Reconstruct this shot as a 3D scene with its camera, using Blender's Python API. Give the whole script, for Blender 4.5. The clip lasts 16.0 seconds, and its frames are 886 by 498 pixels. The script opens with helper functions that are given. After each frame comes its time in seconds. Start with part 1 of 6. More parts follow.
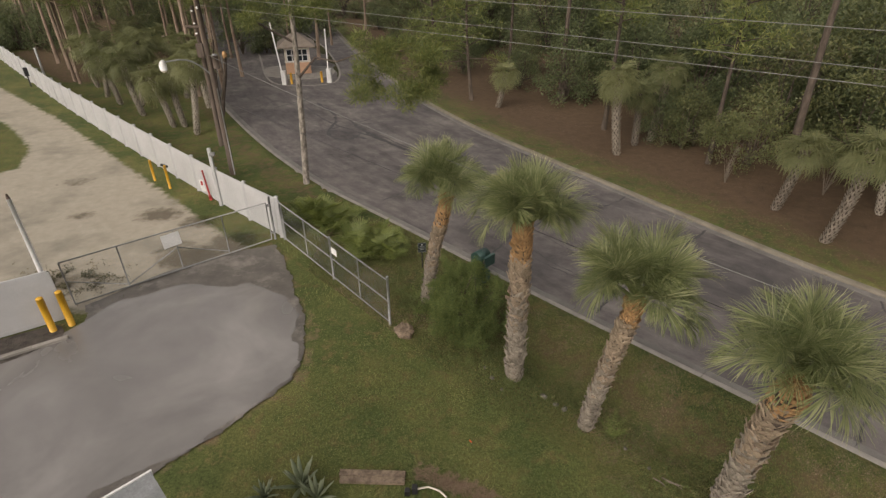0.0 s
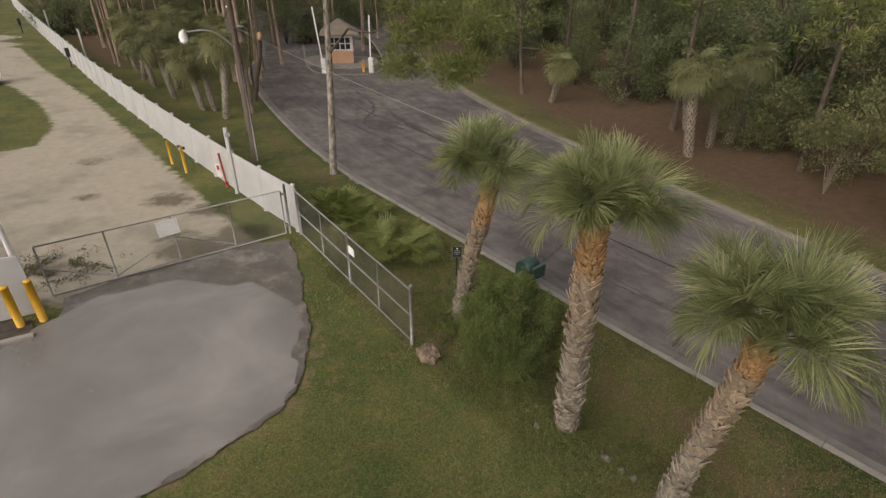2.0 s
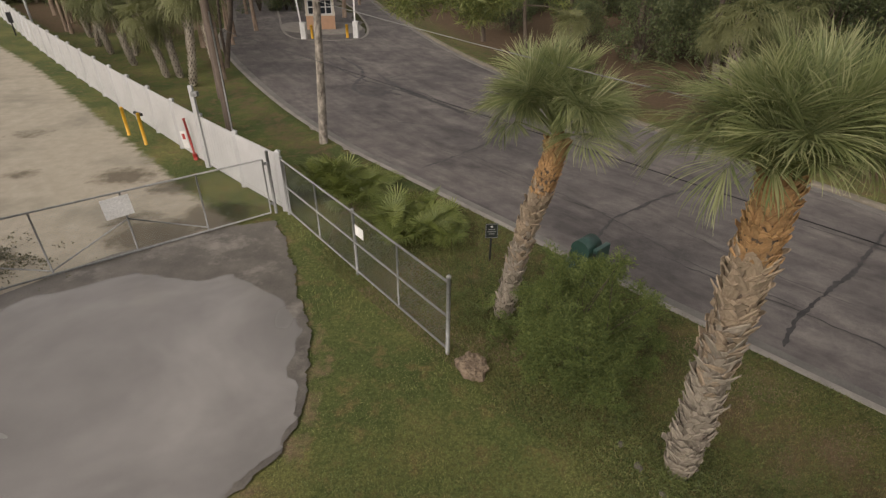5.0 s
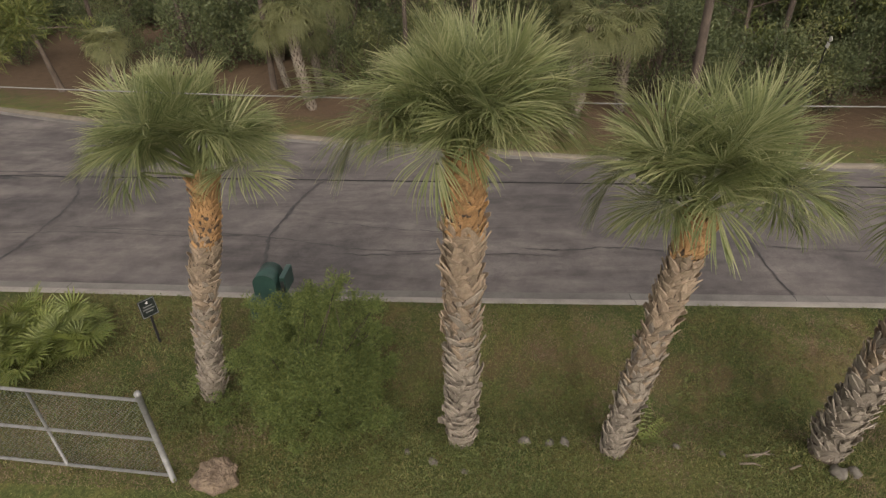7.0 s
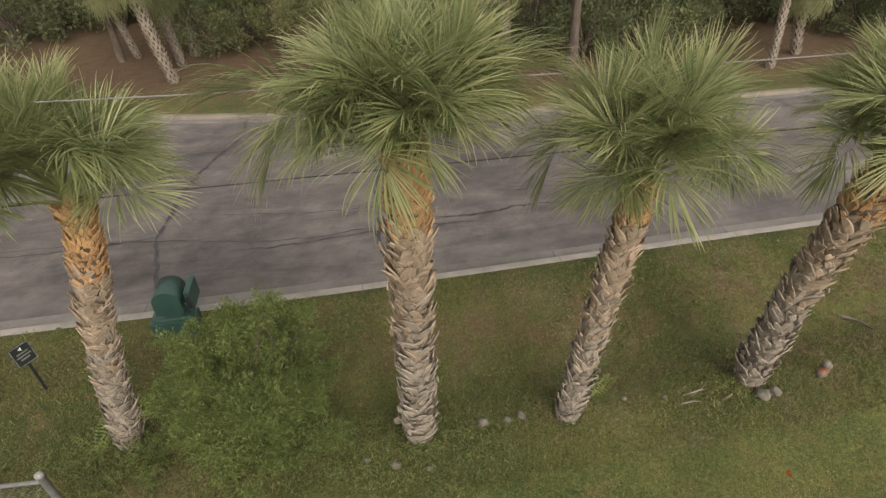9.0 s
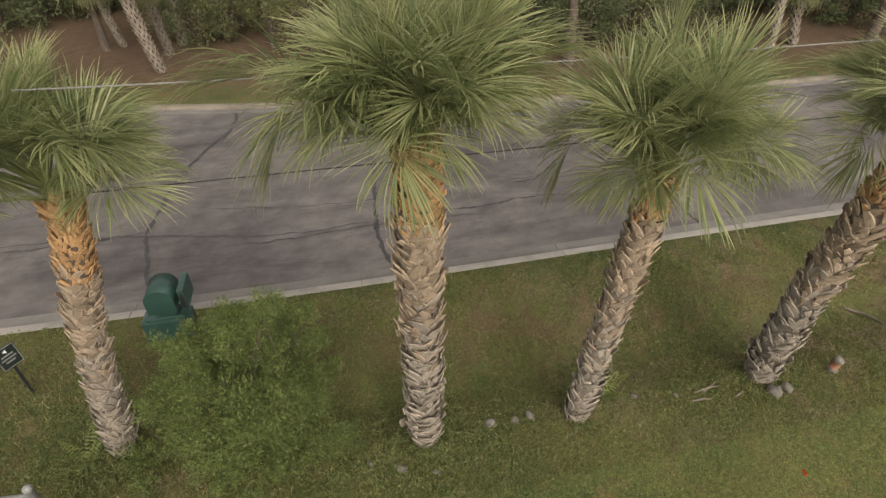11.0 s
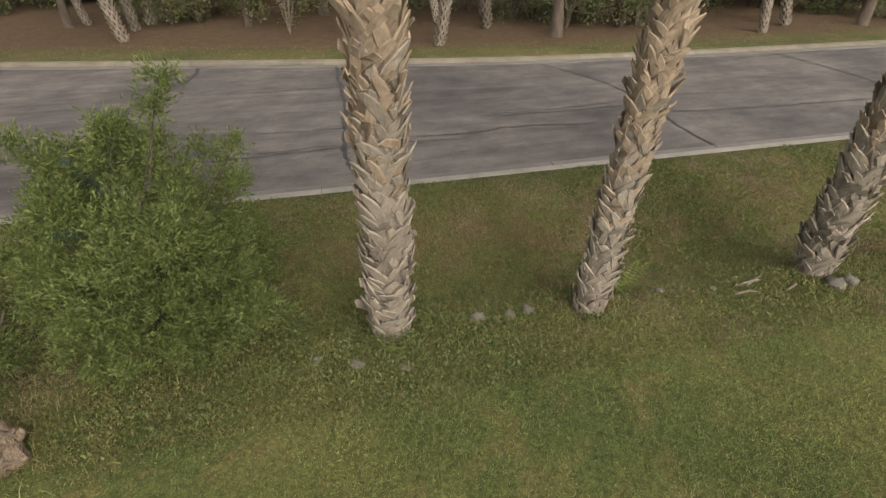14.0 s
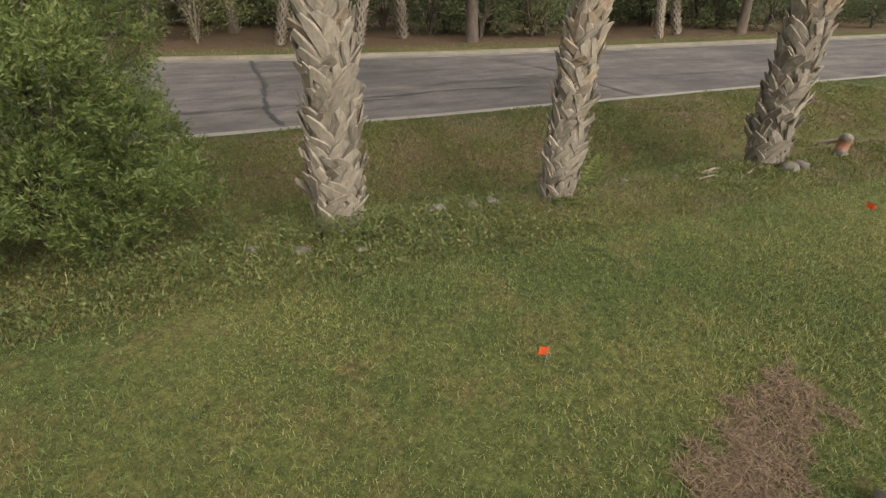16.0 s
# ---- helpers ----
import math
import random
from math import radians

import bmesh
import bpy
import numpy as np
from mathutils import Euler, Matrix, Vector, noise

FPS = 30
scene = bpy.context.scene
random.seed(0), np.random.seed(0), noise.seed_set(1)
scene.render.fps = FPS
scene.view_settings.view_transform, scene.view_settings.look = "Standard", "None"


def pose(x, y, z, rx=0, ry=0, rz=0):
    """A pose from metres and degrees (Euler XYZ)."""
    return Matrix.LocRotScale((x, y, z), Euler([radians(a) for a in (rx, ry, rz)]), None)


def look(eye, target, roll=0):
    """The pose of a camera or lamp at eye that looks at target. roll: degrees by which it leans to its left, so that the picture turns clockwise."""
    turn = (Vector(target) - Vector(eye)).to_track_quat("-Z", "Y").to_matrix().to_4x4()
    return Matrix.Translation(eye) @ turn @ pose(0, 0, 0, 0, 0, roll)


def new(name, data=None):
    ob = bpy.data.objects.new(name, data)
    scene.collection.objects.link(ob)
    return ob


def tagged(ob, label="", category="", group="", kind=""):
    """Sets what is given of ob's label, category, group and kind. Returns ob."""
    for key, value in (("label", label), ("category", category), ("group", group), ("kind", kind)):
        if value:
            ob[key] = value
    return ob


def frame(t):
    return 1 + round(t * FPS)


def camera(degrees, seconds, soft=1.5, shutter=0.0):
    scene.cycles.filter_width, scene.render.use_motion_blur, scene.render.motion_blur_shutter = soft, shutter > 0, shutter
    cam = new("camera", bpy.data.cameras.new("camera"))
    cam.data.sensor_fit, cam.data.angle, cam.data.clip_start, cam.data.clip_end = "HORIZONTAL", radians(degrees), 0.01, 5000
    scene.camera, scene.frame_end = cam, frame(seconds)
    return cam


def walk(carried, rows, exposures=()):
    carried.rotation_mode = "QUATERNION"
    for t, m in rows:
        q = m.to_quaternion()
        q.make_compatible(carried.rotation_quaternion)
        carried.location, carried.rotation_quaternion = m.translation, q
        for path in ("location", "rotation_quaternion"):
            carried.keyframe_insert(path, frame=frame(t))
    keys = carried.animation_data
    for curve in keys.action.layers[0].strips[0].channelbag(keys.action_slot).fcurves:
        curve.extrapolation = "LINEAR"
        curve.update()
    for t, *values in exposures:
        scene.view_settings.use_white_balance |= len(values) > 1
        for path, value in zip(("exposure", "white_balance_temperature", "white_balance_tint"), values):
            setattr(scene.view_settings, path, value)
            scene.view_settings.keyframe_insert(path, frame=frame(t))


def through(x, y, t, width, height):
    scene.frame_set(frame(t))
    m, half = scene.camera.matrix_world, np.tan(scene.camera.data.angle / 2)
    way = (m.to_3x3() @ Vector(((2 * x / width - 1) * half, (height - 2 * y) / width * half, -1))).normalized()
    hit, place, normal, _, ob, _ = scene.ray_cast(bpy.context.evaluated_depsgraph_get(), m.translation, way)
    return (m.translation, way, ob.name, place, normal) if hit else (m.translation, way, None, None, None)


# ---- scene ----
cam = camera(79.5, 16.0, soft=1.36)
METRES, EYE, TILT, LEAN, TURN = 15.0, 10.52, -30.0, 0.0, 0.0
ROWS = [
    (0.0, 0.0, 0.0, 0.0, -0.0, 0.0, 0.0),
    (0.5, 0.0065, 0.063, 0.0031, 1.71, 0.1, -1.14),
    (1.0, 0.0085, 0.1193, 0.0047, 3.21, 0.2, -2.19),
    (1.5, 0.0067, 0.1686, 0.0056, 3.94, 0.27, -2.75),
    (2.0, 0.0005, 0.2168, -0.0, 4.24, 0.41, -3.06),
    (2.5, -0.0086, 0.2633, -0.0075, 4.38, 0.52, -3.26),
    (3.0, -0.0204, 0.3051, -0.0135, 4.43, 0.13, -3.4),
    (5.5, -0.1132, 0.4561, -0.0055, -0.22, -1.26, -0.45),
    (6.0, -0.1238, 0.4687, 0.0004, -11.3, -1.64, 6.09),
    (6.5, -0.1338, 0.4909, 0.0122, -26.97, -4.29, 14.71),
    (7.0, -0.1393, 0.5191, 0.0285, -38.22, -7.69, 20.21),
    (7.5, -0.1416, 0.5416, 0.044, -46.09, -11.5, 23.33),
    (8.0, -0.1372, 0.5543, 0.0546, -49.58, -14.46, 24.61),
    (8.5, -0.1313, 0.562, 0.0641, -51.26, -16.82, 25.12),
    (11.0, -0.1192, 0.595, 0.0734, -53.35, -19.62, 25.17),
    (11.5, -0.1183, 0.607, 0.0511, -53.6, -19.77, 25.16),
    (12.0, -0.1142, 0.6258, 0.0199, -54.18, -20.0, 25.2),
    (12.5, -0.1104, 0.6431, -0.0131, -54.44, -20.16, 25.21),
    (13.0, -0.1093, 0.6565, -0.045, -54.6, -18.8, 25.17),
    (13.5, -0.1084, 0.6706, -0.0749, -54.7, -17.08, 25.16),
    (14.0, -0.1093, 0.69, -0.1056, -54.78, -15.33, 25.1),
    (14.5, -0.1143, 0.7143, -0.1361, -55.54, -13.87, 25.14),
    (15.0, -0.1205, 0.7382, -0.1678, -59.17, -13.67, 25.99),
    (15.5, -0.1267, 0.755, -0.1948, -62.75, -13.52, 26.82),
    (16.0, -0.132, 0.7648, -0.208, -64.72, -14.21, 27.22),
]
EXPO = [(0.0, 0.24, 7200, 15), (5.5, 0.16, 7200, 15), (7.0, 0.46, 7200, 16), (7.6, 0.62, 7200, 15), (8.5, 0.74, 7200, 14), (11.0, 0.77, 7200, 13), (13.0, 0.73, 7200, 13), (16.0, 0.77, 7200, 10)]
walk(cam, [(t, pose(0, 0, EYE, TILT, LEAN, TURN) @ pose(METRES * x, METRES * y, METRES * z, 90 + pitch, roll, yaw)) for t, x, y, z, yaw, pitch, roll in ROWS],
     exposures=EXPO)

# ---- daylight: an overcast sky with a wide, weak sun ----
world = bpy.data.worlds.new("sky")
scene.world = world
world.use_nodes = True
wn = world.node_tree
sky = wn.nodes.new("ShaderNodeTexSky")
sky.sky_type, sky.sun_disc = "NISHITA", False
sky.sun_elevation, sky.sun_rotation = radians(38), radians(215)
sky.air_density, sky.dust_density, sky.ozone_density = 1.0, 4.0, 1.0
grey = wn.nodes.new("ShaderNodeHueSaturation")
grey.inputs["Saturation"].default_value = 0.22
back = wn.nodes["Background"]
back.inputs["Strength"].default_value = 0.165
wn.links.new(sky.outputs[0], grey.inputs["Color"])
wn.links.new(grey.outputs[0], back.inputs["Color"])
sun_data = bpy.data.lights.new("sun", "SUN")
sun_data.energy, sun_data.angle, sun_data.color = 0.6, radians(60), (1.0, 0.95, 0.87)
sun = new("sun", sun_data)
# behind the first view, to its left
sun.matrix_world = look((0, 0, 40), (20, 28.7, 40 - 27))


# ---- materials ----
def nodes_of(name):
    m = bpy.data.materials.new(name)
    m.use_nodes = True
    nt = m.node_tree
    return m, nt, nt.nodes["Principled BSDF"], nt.nodes["Material Output"]


def N(nt, kind, **kw):
    n = nt.nodes.new(kind)
    for k, v in kw.items():
        n.inputs[k.replace("_", " ")].default_value = v
    return n


def place(nt, world_space=False):
    if world_space:
        return nt.nodes.new("ShaderNodeNewGeometry").outputs["Position"]
    return nt.nodes.new("ShaderNodeTexCoord").outputs["Object"]


def ramp(nt, fac, stops):
    r = nt.nodes.new("ShaderNodeValToRGB")
    els = r.color_ramp.elements
    while len(els) < len(stops):
        els.new(0.5)
    for e, (p, c) in zip(els, stops):
        e.position, e.color = p, (*c, 1)
    nt.links.new(fac, r.inputs["Fac"])
    return r.outputs["Color"]


def mix(nt, fac, a, b, how="MIX"):
    m = nt.nodes.new("ShaderNodeMix")
    m.data_type, m.blend_type = "RGBA", how
    for sock, v in ((m.inputs[0], fac), (m.inputs[6], a), (m.inputs[7], b)):
        if isinstance(v, (int, float)):
            sock.default_value = v
        elif isinstance(v, tuple):
            sock.default_value = (*v, 1)
        else:
            nt.links.new(v, sock)
    return m.outputs[2]


def noise_of(nt, co, scale, detail=4.0, rough=0.6, warp=0.0):
    n = N(nt, "ShaderNodeTexNoise", Scale=scale, Detail=detail, Roughness=rough, Distortion=warp)
    nt.links.new(co, n.inputs["Vector"])
    return n.outputs["Fac"]


def bump(nt, bsdf, height, strength, dist):
    b = N(nt, "ShaderNodeBump", Strength=strength, Distance=dist)
    nt.links.new(height, b.inputs["Height"])
    nt.links.new(b.outputs[0], bsdf.inputs["Normal"])


def surface(name, dark, light, coarse=2.0, fine=30.0, rough=0.8, metal=0.0, relief=0.3, depth=0.01, vary=0.0,
            world_space=False, stretch=(1, 1, 1), stain=None):
    """A two-scale surface: blotches between two tones, fine grain and relief."""
    m, nt, b, _ = nodes_of(name)
    co = place(nt, world_space)
    if stretch != (1, 1, 1):
        mp = nt.nodes.new("ShaderNodeMapping")
        mp.inputs["Scale"].default_value = stretch
        nt.links.new(co, mp.inputs["Vector"])
        co = mp.outputs[0]
    c = ramp(nt, noise_of(nt, co, coarse), [(0.3, dark), (0.7, light)])
    g = noise_of(nt, co, fine, 3.0, 0.7)
    c = mix(nt, 0.55, c, ramp(nt, g, [(0.25, (0.35, 0.35, 0.35)), (0.75, (1.0, 1.0, 1.0))]), "MULTIPLY")
    if stain:
        s = ramp(nt, noise_of(nt, co, coarse * 0.6, 6.0, 0.7), [(0.52, (0, 0, 0)), (0.66, (1, 1, 1))])
        c = mix(nt, s, c, stain)
    if vary:
        o = nt.nodes.new("ShaderNodeObjectInfo")
        c = mix(nt, 1.0, c, ramp(nt, o.outputs["Random"], [(0.0, (1 - vary,) * 3), (1.0, (1 + vary,) * 3)]), "MULTIPLY")
    nt.links.new(c, b.inputs["Base Color"])
    b.inputs["Roughness"].default_value, b.inputs["Metallic"].default_value = rough, metal
    bump(nt, b, g, relief, depth)
    return m


def leafy(name, tones, scale=1.5, rough=0.5, through=0.3, per_island=True):
    """Leaves: tones vary by leaf and by clump; a part of the light passes through."""
    m, nt, b, out = nodes_of(name)
    geo = nt.nodes.new("ShaderNodeNewGeometry")
    n = noise_of(nt, place(nt), scale, 3.0, 0.7)
    src = mix(nt, 0.62, n, geo.outputs["Random Per Island"]) if per_island else n
    c = ramp(nt, src, [(0.2 + 0.6 * i / (len(tones) - 1), t) for i, t in enumerate(tones)])
    o = nt.nodes.new("ShaderNodeObjectInfo")
    c = mix(nt, 1.0, c, ramp(nt, o.outputs["Random"], [(0, (0.8, 0.8, 0.75)), (1, (1.15, 1.1, 1.1))]), "MULTIPLY")
    nt.links.new(c, b.inputs["Base Color"])
    b.inputs["Roughness"].default_value = rough
    tr = nt.nodes.new("ShaderNodeBsdfTranslucent")
    nt.links.new(c, tr.inputs["Color"])
    ms = nt.nodes.new("ShaderNodeMixShader")
    ms.inputs[0].default_value = through
    nt.links.new(b.outputs[0], ms.inputs[1])
    nt.links.new(tr.outputs[0], ms.inputs[2])
    nt.links.new(ms.outputs[0], out.inputs["Surface"])
    return m


def frond_material(name, tones, dry):
    """Palm leaf: grey-green blade, with tips drying to straw away from the trunk."""
    m = leafy(name, tones, 6.0, 0.42, 0.56, True)
    nt = m.node_tree
    ln = nt.nodes.new("ShaderNodeVectorMath")
    ln.operation = "LENGTH"
    nt.links.new(place(nt), ln.inputs[0])
    wob = nt.nodes.new("ShaderNodeMath")
    wob.operation = "MULTIPLY_ADD"
    nt.links.new(noise_of(nt, place(nt), 14.0, 2.0), wob.inputs[0])
    wob.inputs[1].default_value = 0.7
    nt.links.new(ln.outputs["Value"], wob.inputs[2])
    sc = nt.nodes.new("ShaderNodeMath")
    sc.operation = "MULTIPLY_ADD"
    nt.links.new(wob.outputs[0], sc.inputs[0])
    sc.inputs[1].default_value, sc.inputs[2].default_value = 1.6, -2.8
    sc.use_clamp = True
    b = nt.nodes["Principled BSDF"]
    was = b.inputs["Base Color"].links[0].from_socket
    c = mix(nt, sc.outputs[0], was, dry)
    nt.links.new(c, b.inputs["Base Color"])
    nt.links.new(c, nt.nodes["Translucent BSDF"].inputs["Color"])
    return m


def ground_material():
    m, nt, b, _ = nodes_of("lawn_and_soil")
    co = place(nt, True)
    at = nt.nodes.new("ShaderNodeAttribute")
    at.attribute_name = "cover"
    sep = nt.nodes.new("ShaderNodeSeparateColor")
    nt.links.new(at.outputs["Color"], sep.inputs[0])
    big, mid, fine = noise_of(nt, co, 0.35), noise_of(nt, co, 2.2, 5.0, 0.65), noise_of(nt, co, 45.0, 4.0, 0.75)
    grass = ramp(nt, big, [(0.3, (0.048, 0.07, 0.028)), (0.5, (0.085, 0.1, 0.04)), (0.72, (0.145, 0.138, 0.062))])
    grass = mix(nt, ramp(nt, mid, [(0.52, (0, 0, 0)), (0.72, (1, 1, 1))]), grass, (0.145, 0.112, 0.062))
    tuft = noise_of(nt, co, 16.0, 6.0, 0.8)
    grass = mix(nt, 0.8, grass, ramp(nt, tuft, [(0.38, (0.5, 0.53, 0.48)), (0.62, (1.5, 1.42, 1.3))]), "MULTIPLY")
    grass = mix(nt, 0.85, grass, ramp(nt, fine, [(0.32, (0.45, 0.48, 0.4)), (0.68, (1.35, 1.35, 1.15))]), "MULTIPLY")
    straw = ramp(nt, mid, [(0.3, (0.087, 0.061, 0.04)), (0.6, (0.126, 0.089, 0.057)), (0.8, (0.112, 0.098, 0.053))])
    straw = mix(nt, 0.7, straw, ramp(nt, fine, [(0.3, (0.4, 0.38, 0.36)), (0.7, (1.2, 1.15, 1.1))]), "MULTIPLY")
    sand = ramp(nt, mid, [(0.3, (0.3, 0.27, 0.212)), (0.7, (0.375, 0.338, 0.272))])
    sand = mix(nt, ramp(nt, big, [(0.5, (0, 0, 0)), (0.7, (1, 1, 1))]), sand, (0.22, 0.205, 0.165))
    sand = mix(nt, 0.4, sand, ramp(nt, fine, [(0.3, (0.6, 0.6, 0.6)), (0.7, (1.1, 1.1, 1.1))]), "MULTIPLY")
    dead = ramp(nt, fine, [(0.3, (0.1, 0.07, 0.045)), (0.7, (0.27, 0.19, 0.13))])

    def edge(channel):
        add = nt.nodes.new("ShaderNodeMath")
        add.operation = "ADD"
        nt.links.new(sep.outputs[channel], add.inputs[0])
        wob = nt.nodes.new("ShaderNodeMath")
        wob.operation = "MULTIPLY_ADD"
        nt.links.new(mid, wob.inputs[0])
        wob.inputs[1].default_value, wob.inputs[2].default_value = 0.7, -0.35
        nt.links.new(wob.outputs[0], add.inputs[1])
        return ramp(nt, add.outputs[0], [(0.38, (0, 0, 0)), (0.62, (1, 1, 1))])

    c = mix(nt, edge(0), grass, straw)
    c = mix(nt, edge(2), c, dead)
    c = mix(nt, edge(1), c, sand)
    wet = nt.nodes.new("ShaderNodeMath")
    wet.operation = "MULTIPLY_ADD"
    nt.links.new(mid, wet.inputs[0])
    wet.inputs[1].default_value = 0.8
    nt.links.new(at.outputs["Alpha"], wet.inputs[2])
    damp = ramp(nt, wet.outputs[0], [(0.72, (0, 0, 0)), (0.95, (1, 1, 1))])
    c = mix(nt, damp, c, mix(nt, 1.0, c, (0.42, 0.4, 0.37), "MULTIPLY"))
    nt.links.new(c, b.inputs["Base Color"])
    b.inputs["Roughness"].default_value = 0.95
    b.inputs["Specular IOR Level"].default_value = 0.15
    bump(nt, b, fine, 0.5, 0.03)
    return m


def asphalt_material():
    """Weathered asphalt: long streaks along the lanes, pale worn patches, fine stone grain."""
    m, nt, b, _ = nodes_of("weathered_asphalt")
    co = place(nt, True)
    lane = nt.nodes.new("ShaderNodeAttribute")
    lane.attribute_name = "lane"
    mp = nt.nodes.new("ShaderNodeMapping")
    mp.inputs["Scale"].default_value = (0.3, 1.15, 1)
    nt.links.new(lane.outputs["Vector"], mp.inputs["Vector"])
    streak = noise_of(nt, mp.outputs[0], 1.1, 7.0, 0.68, 0.5)
    blot = noise_of(nt, co, 1.1, 6.0, 0.7)
    patch = noise_of(nt, co, 0.22, 4.0)
    fine = noise_of(nt, co, 42.0, 5.0, 0.85)
    c = ramp(nt, streak, [(0.32, (0.088, 0.081, 0.078)), (0.5, (0.134, 0.123, 0.116)), (0.68, (0.176, 0.162, 0.153))])
    c = mix(nt, 0.6, c, ramp(nt, patch, [(0.36, (0.45, 0.45, 0.48)), (0.62, (1.12, 1.1, 1.08))]), "MULTIPLY")
    c = mix(nt, 0.62, c, ramp(nt, blot, [(0.36, (0.6, 0.6, 0.63)), (0.64, (1.28, 1.27, 1.25))]), "MULTIPLY")
    c = mix(nt, 0.6, c, ramp(nt, fine, [(0.34, (0.5, 0.5, 0.5)), (0.66, (1.3, 1.28, 1.25))]), "MULTIPLY")
    nt.links.new(c, b.inputs["Base Color"])
    b.inputs["Roughness"].default_value = 0.88
    b.inputs["Specular IOR Level"].default_value = 0.3
    bump(nt, b, fine, 0.35, 0.01)
    return m


def puddle_material():
    """A flooded apron: silt under shallow water, rough and drier towards patches. Reflected clouds are painted as pale
    blotches.
    """
    m, nt, b, _ = nodes_of("silty_apron_cloud_mottle")
    co = place(nt, True)
    big, mid, fine = noise_of(nt, co, 0.28, 4.0, 0.55, 0.6), noise_of(nt, co, 1.3, 5.0), noise_of(nt, co, 60.0)
    # broad grey-to-pale tones imitate the clouds mirrored in the water
    c = ramp(nt, big, [(0.3, (0.135, 0.128, 0.12)), (0.5, (0.18, 0.171, 0.16)), (0.72, (0.25, 0.238, 0.222))])
    c = mix(nt, 0.2, c, ramp(nt, mid, [(0.35, (0.72, 0.72, 0.72)), (0.65, (1.08, 1.08, 1.08))]), "MULTIPLY")
    c = mix(nt, 0.15, c, ramp(nt, fine, [(0.3, (0.6, 0.6, 0.6)), (0.7, (1.1, 1.1, 1.1))]), "MULTIPLY")
    nt.links.new(c, b.inputs["Base Color"])
    nt.links.new(ramp(nt, big, [(0.35, (0.3, 0.3, 0.3)), (0.65, (0.08, 0.08, 0.08))]), b.inputs["Roughness"])
    bump(nt, b, fine, 0.04, 0.004)
    return m


M_GROUND, M_ROAD, M_APRON = ground_material(), asphalt_material(), puddle_material()
M_KERB = surface("cast_concrete", (0.2, 0.185, 0.162), (0.325, 0.303, 0.267), 1.5, 40, 0.85, 0, 0.3, 0.006, 0.12, True, stain=(0.24, 0.22, 0.195))
M_KERB_TAN = surface("dirty_tan_kerb", (0.13, 0.113, 0.085), (0.225, 0.198, 0.155), 1.5, 40, 0.88, 0, 0.3, 0.006, 0.12, True, stain=(0.14, 0.125, 0.095))
M_GUTTER = surface("grey_gutter_concrete", (0.13, 0.121, 0.11), (0.21, 0.197, 0.179), 1.2, 40, 0.85, 0, 0.3, 0.006, 0.08, True)
M_TAR = surface("crack_sealant", (0.028, 0.027, 0.027), (0.066, 0.062, 0.06), 3, 40, 0.75, 0, 0.3, 0.004, 0, True)
M_BOOT = surface("dry_palm_boot", (0.17, 0.127, 0.085), (0.385, 0.304, 0.218), 3, 22, 0.85, 0, 0.6, 0.01, 0.3, stretch=(1, 4, 1))
M_BOOT_GREY = surface("grey_palm_boot", (0.15, 0.128, 0.099), (0.36, 0.314, 0.252), 3, 22, 0.88, 0, 0.6, 0.01, 0.25, stretch=(1, 4, 1))
M_BOOT_NEW = surface("orange_palm_fibre", (0.25, 0.14, 0.06), (0.47, 0.285, 0.13), 5, 30, 0.85, 0, 0.6, 0.01, 0.25, stretch=(1, 4, 1))
M_TRUNK = surface("palm_trunk_core", (0.05, 0.037, 0.027), (0.115, 0.088, 0.064), 6, 40, 0.95, 0, 0.6, 0.02)
M_FROND = frond_material("palm_frond", [(0.115, 0.155, 0.066), (0.21, 0.255, 0.112), (0.27, 0.31, 0.14), (0.42, 0.44, 0.24)], (0.5, 0.46, 0.26))
M_FROND_FAR = leafy("woodland_palm_frond", [(0.115, 0.135, 0.06), (0.175, 0.192, 0.085), (0.245, 0.25, 0.12)], 5.0, 0.55, 0.4, False)
M_PETIOLE = surface("palm_petiole", (0.12, 0.16, 0.04), (0.2, 0.21, 0.07), 4, 30, 0.5)
M_SHRUB = leafy("myrtle_leaf", [(0.07, 0.11, 0.034), (0.135, 0.182, 0.054), (0.235, 0.275, 0.086)], 2.2, 0.65, 0.42)
M_PALMETTO = leafy("saw_palmetto_leaf", [(0.09, 0.13, 0.03), (0.15, 0.19, 0.05), (0.25, 0.27, 0.085)], 6.0, 0.45, 0.3, False)
M_WOODS = leafy("woodland_leaf", [(0.066, 0.093, 0.044), (0.108, 0.138, 0.062), (0.158, 0.182, 0.08)], 0.5, 0.65, 0.4)
M_WOODS2 = leafy("yellow_green_leaf", [(0.075, 0.092, 0.036), (0.12, 0.138, 0.05), (0.175, 0.18, 0.072)], 0.6, 0.55, 0.25)
M_PINE = leafy("pine_needle", [(0.085, 0.115, 0.032), (0.145, 0.175, 0.05), (0.215, 0.235, 0.075)], 0.6, 0.55, 0.4)
M_BARK = surface("grey_brown_bark", (0.05, 0.038, 0.029), (0.125, 0.097, 0.074), 5, 25, 0.95, 0, 0.8, 0.03, 0.2, stretch=(1, 1, 0.35))
M_GRASS = leafy("grass_blade", [(0.046, 0.076, 0.023), (0.114, 0.158, 0.05), (0.178, 0.208, 0.08), (0.23, 0.235, 0.105)], 1.6, 0.6, 0.35)


